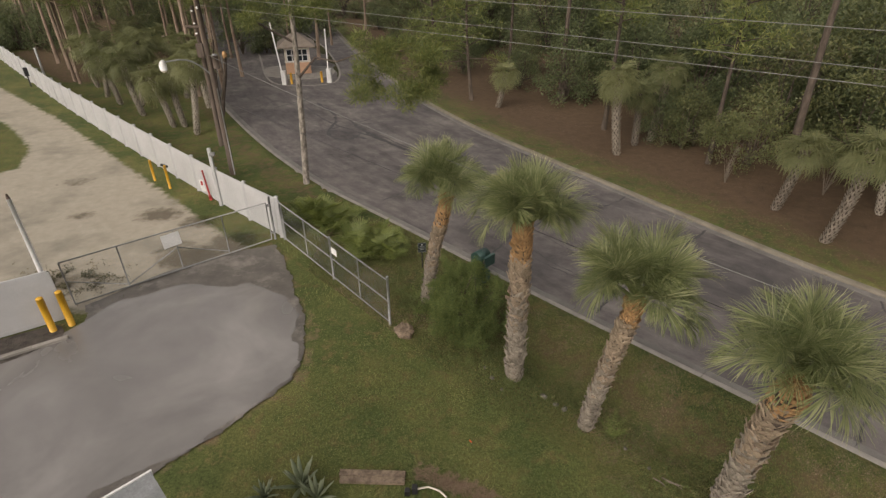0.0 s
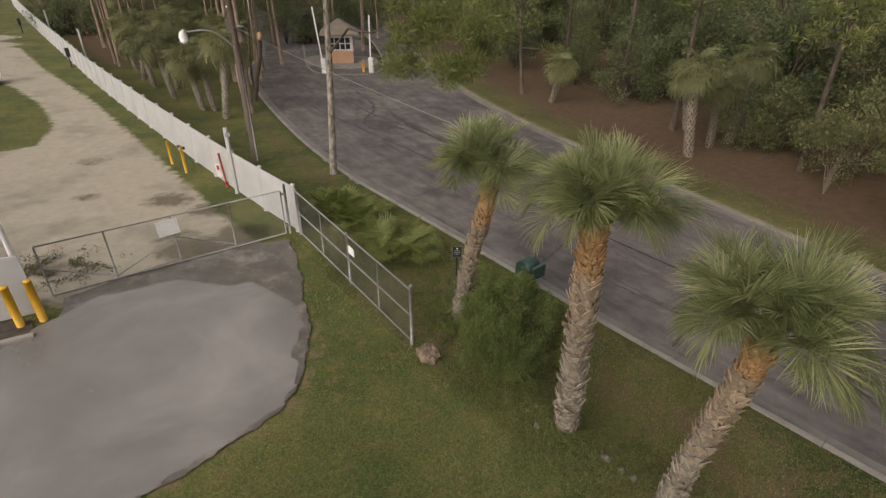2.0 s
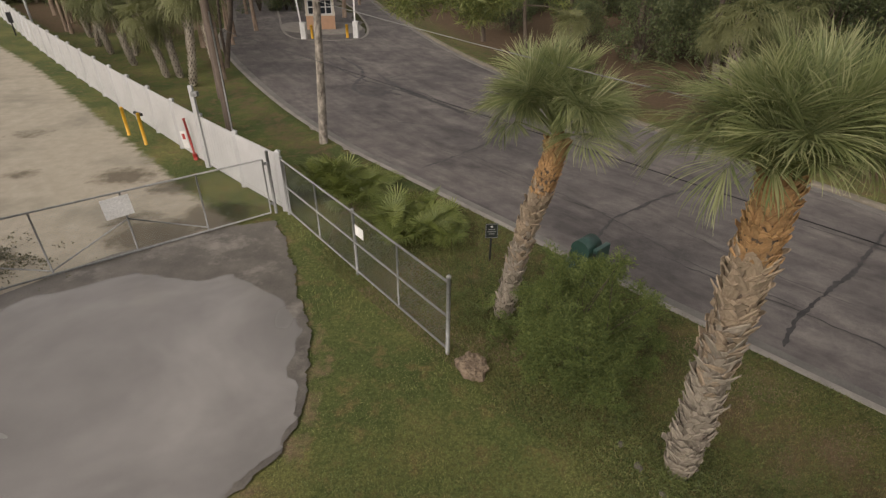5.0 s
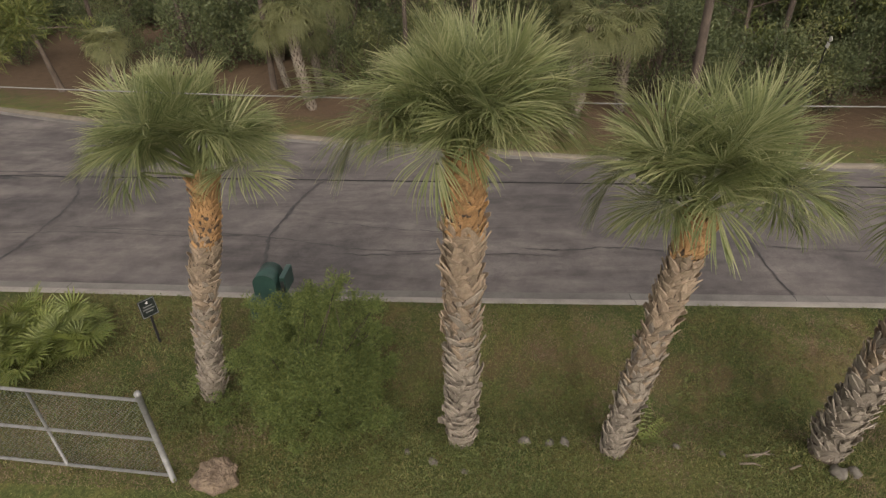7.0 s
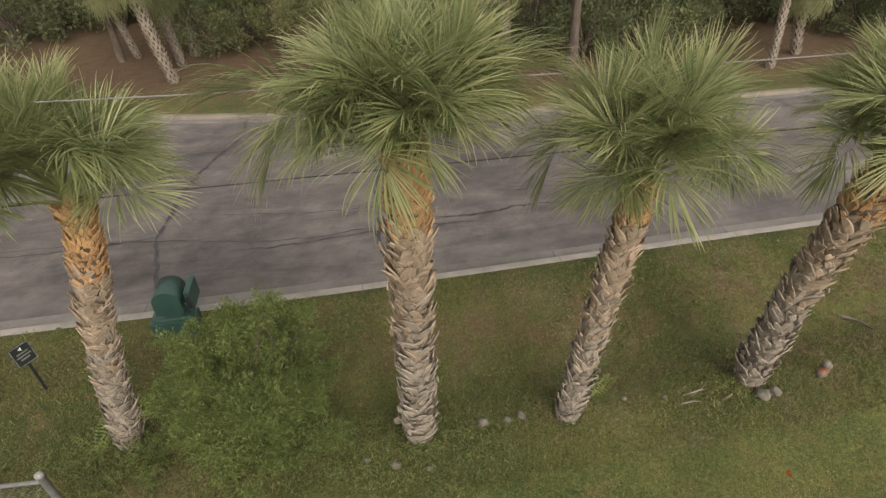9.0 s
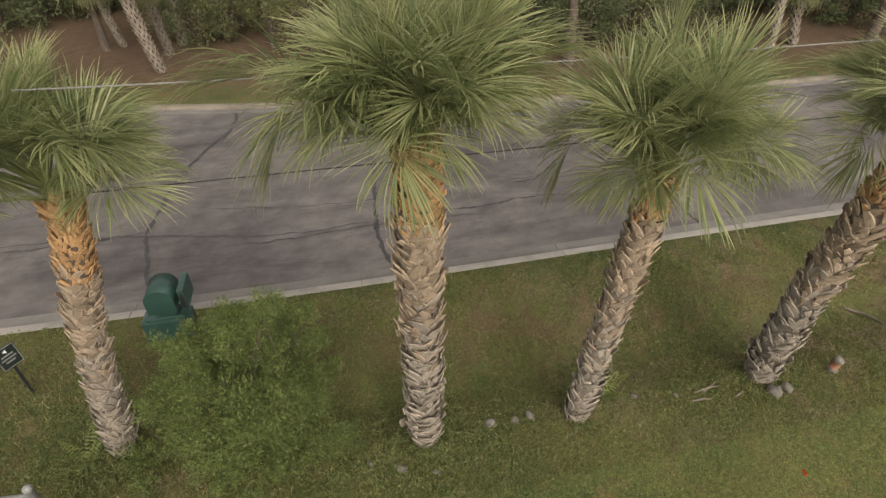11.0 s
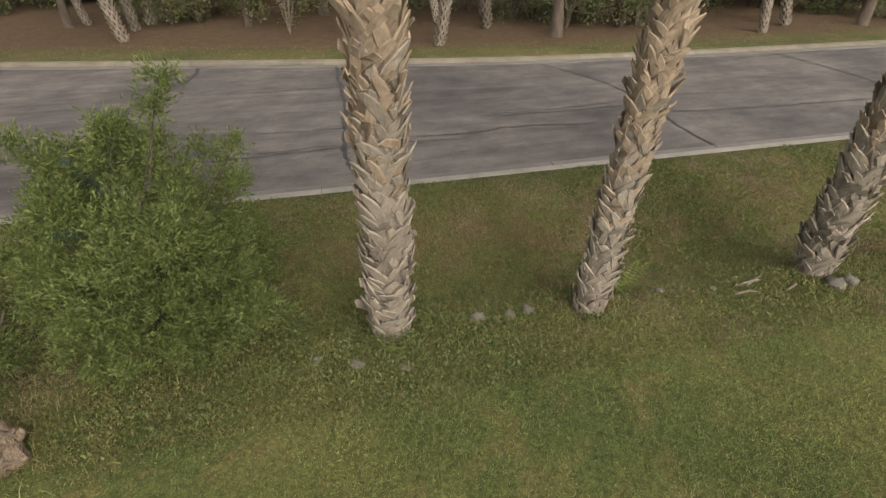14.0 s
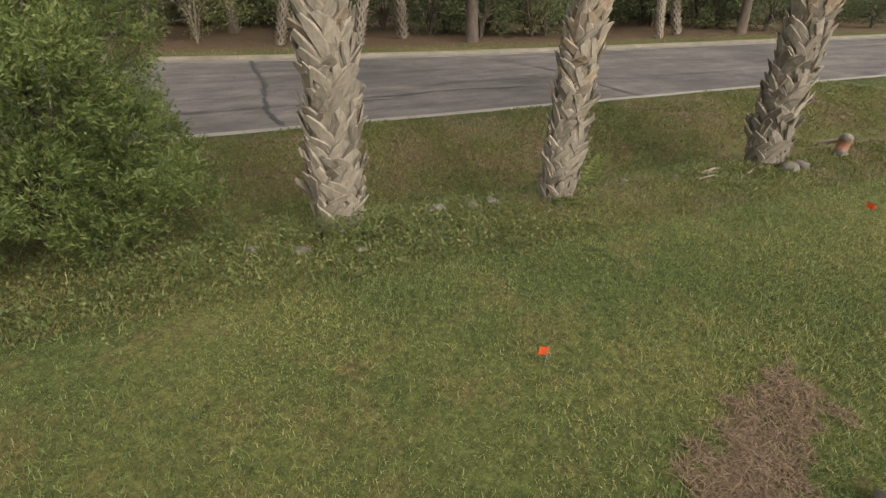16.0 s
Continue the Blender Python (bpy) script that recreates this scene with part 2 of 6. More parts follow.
def patchy(m, scale, low, high):
    """Drifts of thicker and thinner growth across a lawn."""
    nt = m.node_tree
    b = nt.nodes["Principled BSDF"]
    was = b.inputs["Base Color"].links[0].from_socket
    c = mix(nt, 1.0, was, ramp(nt, noise_of(nt, place(nt, True), scale, 5.0, 0.65), [(0.36, low), (0.64, high)]), "MULTIPLY")
    nt.links.new(c, b.inputs["Base Color"])
    nt.links.new(c, nt.nodes["Translucent BSDF"].inputs["Color"])


patchy(M_GRASS, 24.0, (0.66, 0.7, 0.64), (1.4, 1.34, 1.32))
patchy(M_GRASS, 0.75, (0.72, 0.9, 0.82), (1.5, 1.34, 1.38))
M_VINYL = surface("white_vinyl", (0.43, 0.434, 0.43), (0.52, 0.524, 0.52), 1.0, 160, 0.4, 0, 0.05, 0.002)
M_GALV = surface("galvanised_steel", (0.22, 0.225, 0.22), (0.34, 0.345, 0.34), 8, 60, 0.55, 0.35, 0.1, 0.002)
M_WIRE = surface("galvanised_wire", (0.2, 0.22, 0.21), (0.3, 0.32, 0.31), 8, 60, 0.55, 0.35, 0.05, 0.001)
M_YELLOW = surface("safety_yellow_paint", (0.62, 0.33, 0.02), (0.75, 0.42, 0.03), 3, 30, 0.5, 0, 0.15, 0.003)
M_RED = surface("red_paint", (0.35, 0.03, 0.025), (0.48, 0.05, 0.04), 3, 30, 0.5, 0, 0.15, 0.003)
M_BLACK = surface("black_paint", (0.012, 0.012, 0.013), (0.03, 0.03, 0.032), 4, 40, 0.5, 0, 0.1, 0.002)
M_WHITE = surface("white_paint", (0.66, 0.66, 0.64), (0.8, 0.8, 0.78), 2, 25, 0.5, 0, 0.08, 0.002)
M_GREEN = surface("dark_green_plastic", (0.022, 0.06, 0.05), (0.036, 0.09, 0.074), 3, 40, 0.4, 0, 0.1, 0.002)
M_SIGNGREEN = surface("black_green_sign", (0.008, 0.014, 0.012), (0.014, 0.022, 0.018), 3, 40, 0.4, 0, 0.05, 0.001)
M_SHINGLE = surface("tan_shingle", (0.19, 0.155, 0.125), (0.3, 0.25, 0.2), 2, 25, 0.9, 0, 0.4, 0.01)
M_STUCCO = surface("peach_stucco", (0.5, 0.3, 0.19), (0.6, 0.37, 0.24), 2, 40, 0.85, 0, 0.2, 0.004)
M_CREAM = surface("cream_trim", (0.62, 0.56, 0.46), (0.72, 0.66, 0.56), 2, 40, 0.6, 0, 0.1, 0.002)
M_ROCK = surface("pale_limestone", (0.1, 0.09, 0.072), (0.225, 0.205, 0.172), 6, 30, 0.9, 0, 0.6, 0.02, 0.15)
M_STUMP = surface("weathered_stump", (0.1, 0.072, 0.048), (0.29, 0.22, 0.155), 7, 22, 0.95, 0, 1.0, 0.04)
M_TERRA = surface("terracotta", (0.2, 0.085, 0.045), (0.3, 0.14, 0.08), 5, 40, 0.85, 0, 0.3, 0.01)
M_ORANGE = surface("orange_marker_film", (0.75, 0.1, 0.02), (0.85, 0.14, 0.03), 5, 40, 0.5, 0, 0.05, 0.001)
M_POLE = surface("creosote_pole", (0.07, 0.052, 0.04), (0.15, 0.115, 0.09), 3, 30, 0.9, 0, 0.5, 0.01, stretch=(3, 3, 0.3))
M_CABLE = surface("pale_cable", (0.17, 0.17, 0.155), (0.25, 0.25, 0.235), 3, 30, 0.6, 0, 0.05, 0.001)
M_VERGE = leafy("dry_verge_blade", [(0.075, 0.09, 0.03), (0.125, 0.135, 0.048), (0.175, 0.165, 0.066), (0.225, 0.18, 0.095)], 1.2, 0.7, 0.3)
patchy(M_VERGE, 20.0, (0.55, 0.58, 0.52), (1.5, 1.42, 1.4))
M_MULCH = surface("dark_mulch", (0.03, 0.024, 0.02), (0.1, 0.085, 0.07), 4, 35, 0.95, 0, 0.9, 0.03, 0, True)
M_STICK = surface("dead_wood", (0.12, 0.095, 0.07), (0.24, 0.2, 0.155), 5, 40, 0.9, 0, 0.4, 0.006)
M_AGAVE = leafy("agave_leaf", [(0.1, 0.13, 0.075), (0.15, 0.18, 0.11), (0.22, 0.24, 0.15)], 3.0, 0.5, 0.1, False)
M_DEAD = leafy("dead_grass_blade", [(0.12, 0.08, 0.052), (0.2, 0.14, 0.095), (0.31, 0.235, 0.165)], 3.0, 0.8, 0.15)
M_WEED = leafy("weed_leaf", [(0.07, 0.1, 0.03), (0.112, 0.145, 0.044), (0.168, 0.185, 0.062)], 1.0, 0.6, 0.3)
M_LITTER = leafy("dry_brush_leaf", [(0.06, 0.062, 0.035), (0.1, 0.098, 0.052), (0.17, 0.15, 0.09)], 1.5, 0.7, 0.2)
M_MUD = surface("wet_mud", (0.075, 0.066, 0.055), (0.15, 0.135, 0.114), 1.4, 30, 0.4, 0, 0.25, 0.006, 0, True, stain=(0.2, 0.182, 0.157))
M_FAR_TRUNK = surface("grey_palm_trunk", (0.17, 0.142, 0.11), (0.36, 0.31, 0.25), 4, 22, 0.9, 0, 0.6, 0.01, 0.3)
M_HATCH = surface("pale_crossed_boot", (0.3, 0.26, 0.21), (0.58, 0.52, 0.43), 4, 22, 0.9, 0, 0.6, 0.01, 0.3)
M_RUST_BARK = surface("rusty_pine_bark", (0.14, 0.098, 0.068), (0.33, 0.25, 0.19), 4, 20, 0.95, 0, 0.8, 0.03, 0.2, stretch=(1, 1, 0.35))
M_STRAW = leafy("pine_straw", [(0.066, 0.042, 0.028), (0.11, 0.072, 0.048), (0.17, 0.117, 0.078)], 3.0, 0.8, 0.15)
M_PINE_BARK = surface("pale_pine_bark", (0.07, 0.058, 0.046), (0.44, 0.39, 0.33), 9, 30, 0.95, 0, 0.8, 0.03, 0, stretch=(1, 1, 0.4))
M_ROOF = surface("grey_roof_sheet", (0.17, 0.18, 0.18), (0.26, 0.27, 0.27), 2, 30, 0.6, 0, 0.2, 0.004)


def glass_material():
    m, nt, b, _ = nodes_of("window_glass")
    b.inputs["Base Color"].default_value = (0.02, 0.025, 0.03, 1)
    b.inputs["Roughness"].default_value = 0.05
    return m


M_GLASS = glass_material()


# ---- mesh tools ----
def mesh_object(name, verts, faces, material, parent=None, label="", smooth=False):
    me = bpy.data.meshes.new(name)
    me.from_pydata([tuple(v) for v in verts], [], [tuple(f) for f in faces])
    me.update()
    me.materials.append(material)
    if smooth:
        me.polygons.foreach_set("use_smooth", [True] * len(me.polygons))
    ob = new(name, me)
    if parent:
        ob.parent = parent
    return tagged(ob, label) if label else ob


def big_mesh(name, verts, quads, tris, material):
    """A mesh from numpy arrays: (n,3) places, (q,4) and (t,3) indices."""
    me = bpy.data.meshes.new(name)
    nq, nt = len(quads), len(tris)
    me.vertices.add(len(verts))
    me.vertices.foreach_set("co", np.asarray(verts, np.float32).ravel())
    loops = np.concatenate([np.asarray(quads, np.int32).ravel(), np.asarray(tris, np.int32).ravel()])
    me.loops.add(len(loops))
    me.loops.foreach_set("vertex_index", loops)
    me.polygons.add(nq + nt)
    starts = np.concatenate([np.arange(nq) * 4, nq * 4 + np.arange(nt) * 3]).astype(np.int32)
    me.polygons.foreach_set("loop_start", starts)
    me.update(calc_edges=True)
    me.validate()
    me.materials.append(material)
    return me


def part(name, bm, material, parent, label=""):
    """Links a bmesh as one mesh object under a thing or a part."""
    me = bpy.data.meshes.new(name)
    bm.to_mesh(me)
    bm.free()
    me.materials.append(material)
    ob = new(name, me)
    if parent:
        ob.parent = parent
    return tagged(ob, label) if label else ob


def shared(name, me, parent, m):
    ob = new(name, me)
    ob.parent = parent
    ob.matrix_basis = m
    return ob


def thing(name, m, label, category, group="", kind=""):
    ob = new(name)
    ob.matrix_basis = m
    return tagged(ob, label, category, group, kind)


def add_box(bm, cx, cy, cz, sx, sy, sz, bevel=0.0, m=None):
    r = bmesh.ops.create_cube(bm, size=1.0, matrix=(m or Matrix()) @ Matrix.Translation((cx, cy, cz)) @ Matrix.Diagonal((sx, sy, sz, 1)))
    if bevel:
        edges = list({e for v in r["verts"] for e in v.link_edges})
        bmesh.ops.bevel(bm, geom=edges, offset=bevel, segments=2, affect="EDGES", profile=0.6)
    return bm


def box(cx, cy, cz, sx, sy, sz, bevel=0.0, m=None):
    return add_box(bmesh.new(), cx, cy, cz, sx, sy, sz, bevel, m)


def add_tube(bm, points, radii, sides=8, caps=True):
    """A tapered tube along a line of points."""
    pts = [Vector(p) for p in points]
    if isinstance(radii, (int, float)):
        radii = [radii] * len(pts)
    rings, up = [], Vector((0.31, 0.95, 0.05)).normalized()
    for i, p in enumerate(pts):
        d = (pts[min(i + 1, len(pts) - 1)] - pts[max(i - 1, 0)]).normalized()
        a = d.cross(up)
        if a.length < 1e-3:
            a = d.cross(Vector((1, 0, 0)))
        a.normalize()
        b = d.cross(a)
        rings.append([bm.verts.new(p + radii[i] * (math.cos(6.28319 * k / sides) * a + math.sin(6.28319 * k / sides) * b)) for k in range(sides)])
    for r0, r1 in zip(rings, rings[1:]):
        for k in range(sides):
            f = bm.faces.new((r0[k], r0[(k + 1) % sides], r1[(k + 1) % sides], r1[k]))
            f.smooth = sides > 5
    if caps:
        bm.faces.new(rings[0])
        bm.faces.new(rings[-1][::-1])
    return bm


def tube(points, radii, sides=8):
    return add_tube(bmesh.new(), points, radii, sides)


def lump(rx, ry, rz, seed, rough=0.25, cuts=2):
    """An uneven stone-like form that stands on z = 0."""
    bm = bmesh.new()
    bmesh.ops.create_icosphere(bm, subdivisions=cuts, radius=1.0)
    for v in bm.verts:
        n = noise.noise(v.co * 1.3 + Vector((seed * 3.7, seed, 0))) + 0.5 * noise.noise(v.co * 3 + Vector((seed, 0, seed * 2.1)))
        v.co *= 1 + rough * n
        v.co.x, v.co.y, v.co.z = v.co.x * rx, v.co.y * ry, max(v.co.z * rz + rz * 0.55, -0.04)
    for f in bm.faces:
        f.smooth = True
    return bm


def drift(x, y, seed=0):
    """Smooth noise between about -1 and 1, one cell a metre, for many places at once."""
    table = np.random.default_rng(500 + seed).uniform(-1, 1, (64, 64))
    i, j = np.floor(x).astype(int), np.floor(y).astype(int)
    u, v = x - i, y - j
    u, v = u * u * (3 - 2 * u), v * v * (3 - 2 * v)

    def at(a, b):
        return table[a % 64, b % 64]

    return (at(i, j) * (1 - u) + at(i + 1, j) * u) * (1 - v) + (at(i, j + 1) * (1 - u) + at(i + 1, j + 1) * u) * v


def resample(points, n):
    """n places at even steps along a rounded line through the points."""
    p = np.array(points, float)
    for _ in range(2):
        q = np.empty((2 * len(p), p.shape[1]))
        q[0], q[-1] = p[0], p[-1]
        q[1:-1:2], q[2:-1:2] = 0.75 * p[:-1] + 0.25 * p[1:], 0.25 * p[:-1] + 0.75 * p[1:]
        p = q
    s = np.concatenate([[0], np.cumsum(np.linalg.norm(np.diff(p, axis=0), axis=1))])
    return np.stack([np.interp(np.linspace(0, s[-1], n), s, p[:, k]) for k in range(p.shape[1])], axis=1)


def normals_of(p):
    d = np.gradient(p, axis=0)
    d /= np.linalg.norm(d, axis=1)[:, None]
    return np.stack([-d[:, 1], d[:, 0]], axis=1)


def inside(poly, x, y):
    hit = np.zeros(x.shape, bool)
    for (x0, y0), (x1, y1) in zip(poly, np.roll(poly, -1, axis=0)):
        cross = ((y0 > y) != (y1 > y)) & (x < (x1 - x0) * (y - y0) / (y1 - y0 + 1e-12) + x0)
        hit ^= cross
    return hit


def away(line, x, y):
    """Distance of places from a line of points."""
    best = np.full(x.shape, 1e9)
    for (x0, y0), (x1, y1) in zip(line[:-1], line[1:]):
        dx, dy = x1 - x0, y1 - y0
        u = np.clip(((x - x0) * dx + (y - y0) * dy) / (dx * dx + dy * dy + 1e-9), 0, 1)
        best = np.minimum(best, np.hypot(x - x0 - u * dx, y - y0 - u * dy))
    return best


# ---- the land: lawn, road with kerbs, sandy drive, flooded apron ----
NEAR_EDGE = resample([(95, -77), (30, -11.9), (18, 0.2), (12, 6.2), (6.8, 11.3), (3.3, 14.7), (0.57, 17.55), (-3.2, 21.4), (-6.3, 24.5),
                      (-10.5, 29.9), (-16.6, 39.5), (-20.0, 46.2), (-21.6, 53.4), (-26.0, 63.6), (-36, 84), (-50, 112)], 170)
FAR_EDGE = resample([(104, -66), (36, -6.2), (23.9, 6.1), (18.5, 11.6), (14.3, 16.4), (11.2, 20.9), (6.7, 27.5), (2.75, 33.4), (-0.7, 39.8),
                     (-3.4, 46), (-9.7, 63), (-16, 84), (-28, 116)], 170)
ROAD_Z = -0.01
NEAR_EDGE = NEAR_EDGE - 0.04 * np.array([0.7, 0.7])
FAR_EDGE = FAR_EDGE - 0.22 * np.array([0.75, 0.65])
ROAD_POLY = np.concatenate([NEAR_EDGE, FAR_EDGE[::-1]])
# the drive of pale sand behind the gate, and the flooded apron before it
DRIVE = np.array([(-9.2, 19.6), (-10.4, 20.6), (-11.8, 22.1), (-15.7, 25.9), (-25.7, 35.5), (-36.9, 45.2), (-60, 67), (-64, 62), (-42, 43.5), (-33.5, 38.2), (-28.8, 34.6),
                  (-24.4, 30.2), (-22.8, 26.9), (-25.5, 24), (-40, 20), (-40, 8), (-16, 11), (-12.6, 14.3), (-11.6, 14.0), (-9.4, 16.4), (-7.7, 17.4), (-7.5, 18.2)])
APRON = np.array([(-6.7, 18.6), (-6.0, 17.2), (-5.3, 15.7), (-4.7, 14.3), (-4.3, 13.1), (-4.12, 12.0), (-4.2, 11.0), (-4.6, 10.35), (-5.5, 9.15), (-6.55, 8.0),
                  (-8.2, 6.6), (-11, 5), (-18, 3), (-26, 4), (-26, 9.0), (-13.6, 10.3), (-12.0, 12.2), (-11.3, 13.2), (-11.9, 14.5), (-10.2, 16.5), (-8.4, 17.9)])


def swale(x, y):
    """Depth of the shallow ditch that runs between the palms and the kerb."""
    dn = away(NEAR_EDGE, x, y)
    depth = np.interp(dn, [0, 0.6, 1.1, 1.5, 1.9, 2.2, 2.5, 2.85, 3.2, 3.6], [0, 0, 0.08, 0.2, 0.32, 0.4, 0.39, 0.29, 0.13, 0])
    return depth * np.interp(x, [-4, -1, 2.5, 6, 9], [0.2, 0.4, 0.85, 1.08, 1.12]) * (x + y < 18.6) * (y > -30)


def ground_height(x, y):
    """Height of the turf, which rises to the kerbs and dips into the ditch."""
    x, y = np.atleast_1d(np.asarray(x, float)), np.atleast_1d(np.asarray(y, float))
    d = np.minimum(away(NEAR_EDGE, x, y), away(FAR_EDGE, x, y))
    return -0.02 + 0.10 * np.clip(1 - (d - 0.3) / 4.0, 0, 1) - swale(x, y)


def turf(x, y):
    return float(ground_height(x, y)[0])


def ground_sheet():
    def steps(lo, hi, d, ends):
        return np.concatenate([-np.array(ends)[::-1] + lo, np.arange(lo, hi, d), hi + np.array(ends)])

    ends = [3, 8, 16, 30, 60, 120, 300, 800, 1800]
    xs, ys = steps(-46, 36, 0.36, ends), steps(-6, 66, 0.36, ends)
    gx, gy = np.meshgrid(xs, ys)
    x, y = gx.ravel(), gy.ravel()
    # draw the vertices nearest to a kerb onto its edge, so that the lawn ends there
    x, y = x.copy(), y.copy()
    for edge in (resample(NEAR_EDGE, 3000), resample(FAR_EDGE, 3000)):
        close = np.where(away(edge[::25], x, y) < 0.6)[0]
        for part_of in np.array_split(close, max(1, len(close) // 500)):
            dx = x[part_of, None] - edge[None, :, 0]
            dy = y[part_of, None] - edge[None, :, 1]
            dist = np.hypot(dx, dy)
            j = dist.argmin(axis=1)
            near = dist[np.arange(len(part_of)), j] < 0.24
            x[part_of[near]], y[part_of[near]] = edge[j[near], 0], edge[j[near], 1]
    d_road = np.minimum(away(NEAR_EDGE, x, y), away(FAR_EDGE, x, y))
    on_road = inside(ROAD_POLY, x, y)
    z = 0.009 * drift(x * 0.45, y * 0.45, 1)
    z -= 0.02
    # the verges rise gently to the kerbs
    z += 0.10 * np.clip(1 - (d_road - 0.3) / 4.0, 0, 1) - np.where(on_road, 0, swale(x, y))
    z = np.where(d_road < 0.02, 0.108, np.where(on_road, -0.3, np.where(d_road < 0.5, 0.1, z)))
    in_apron = inside(APRON, x, y)
    z = np.where(in_apron | (away(np.vstack([APRON, APRON[:1]]), x, y) < 0.4), np.minimum(z, -0.03), z)
    far_side = (x + y > 24) & ~on_road & (away(FAR_EDGE, x, y) < away(NEAR_EDGE, x, y)) & (away(FAR_EDGE, x, y) < 60)
    df = away(FAR_EDGE, x, y)
    straw = np.where(far_side, 0.46 + 0.42 * np.clip((df - 1.2) / 4.2, 0, 1), 0.0)
    # bare soil between the kerb and the fence, and along the kerb by the palms
    dn = away(NEAR_EDGE, x, y)
    near_side = (dn < df) & ~on_road
    straw = np.where(near_side & (y > 15.5), np.clip(1.0 - np.abs(dn - 1.0) / 2.6, 0, 1) * 0.52, straw)
    straw = np.where(near_side & (y <= 15.5), np.clip(1.0 - np.abs(dn - 1.6) / 2.9, 0, 1) * 0.52, straw)
    straw = np.where(near_side & (x < -11) & (x + y > 14) & (dn > 2), np.where(y > 47, 0.62, 0.4), straw)
    sand = inside(DRIVE, x, y).astype(float)
    dd = away(np.vstack([DRIVE, DRIVE[:1]]), x, y)
    sand = np.where(sand > 0, np.clip(0.5 + dd / 1.6, 0, 1), np.clip(0.5 - dd / 1.0, 0, 1))
    sand = np.where(x > -7.3, 0, sand)
    patch = np.array([(1.0, 7.42), (0.35, 7.65), (0.05, 7.75), (-0.5, 8.0)])
    dead = np.clip(1.1 - away(patch, x, y) / 0.32, 0, 1) * 0.78
    dead = np.maximum(dead, np.clip(1.0 - np.hypot(x - 5.0, y - 7.5) / 0.7, 0, 1) * 0.6)
    dead = np.maximum(dead, np.clip(1.0 - away(np.array([(-4.0, 11.0), (-3.9, 12.5), (-4.2, 14.0)]), x, y) / 0.6, 0, 1) * 0.5)
    fringe = np.vstack([APRON, APRON[:1]])
    dead = np.maximum(dead, np.clip(1.0 - away(fringe, x, y) / 0.75, 0, 1) * 0.48)
    wet = np.zeros_like(x)
    for wx, wy, r, s in ((-9.7, 17.6, 1.7, 0.72), (-8.6, 18.2, 0.9, 0.6), (-8.4, 18.9, 1.5, 0.7), (-10.6, 20.6, 1.3, 0.6), (-12.6, 21.3, 1.5, 0.62), (-16.0, 21.2, 1.0, 0.5), (-13.3, 15.9, 1.3, 0.55), (-10.5, 18.3, 1.5, 0.5), (-18.5, 25.0, 1.6, 0.42)):
        wet = np.maximum(wet, s * np.clip(1.3 - np.hypot(x - wx, (y - wy) * 1.4) / r, 0, 1))
    nx, ny = len(xs), len(ys)
    i = np.arange(nx * ny).reshape(ny, nx)
    quads = np.stack([i[:-1, :-1], i[:-1, 1:], i[1:, 1:], i[1:, :-1]], axis=-1).reshape(-1, 4)
    me = big_mesh("ground", np.stack([x, y, z], axis=1), quads, np.zeros((0, 3), int), M_GROUND)
    att = me.attributes.new("cover", "FLOAT_COLOR", "POINT")
    att.data.foreach_set("color", np.stack([straw, sand, dead, wet], axis=1).astype(np.float32).ravel())
    me.polygons.foreach_set("use_smooth", [True] * len(me.polygons))
    tagged(new("ground", me), "lawn, pine straw and pale sand over flat ground", "ground", kind="structure")


def road():
    n = len(NEAR_EDGE)
    m = 24
    verts, faces = [], []
    for i in range(n):
        for k in range(m + 1):
            u = k / m
            p = NEAR_EDGE[i] * (1 - u) + FAR_EDGE[i] * u
            verts.append((p[0], p[1], ROAD_Z + 0.03 * math.sin(math.pi * u) + 0.006 * noise.noise(Vector((p[0] * 0.8, p[1] * 0.8, 3)))))
    for i in range(n - 1):
        for k in range(m):
            j = i * (m + 1) + k
            faces.append((j, j + m + 1, j + m + 2, j + 1))
    ob = mesh_object("road", verts, faces, M_ROAD, smooth=True)
    mid = 0.5 * (NEAR_EDGE + FAR_EDGE)
    along = np.concatenate([[0], np.cumsum(np.linalg.norm(np.diff(mid, axis=0), axis=1))])
    wide = np.linalg.norm(FAR_EDGE - NEAR_EDGE, axis=1)
    lane = np.stack([np.repeat(along, m + 1), np.concatenate([w * np.arange(m + 1) / m for w in wide]), np.zeros(n * (m + 1))], axis=1)
    att = ob.data.attributes.new("lane", "FLOAT_VECTOR", "POINT")
    att.data.foreach_set("vector", lane.astype(np.float32).ravel())
    return tagged(ob, "worn grey asphalt road with dark sealed cracks", "road", kind="structure")


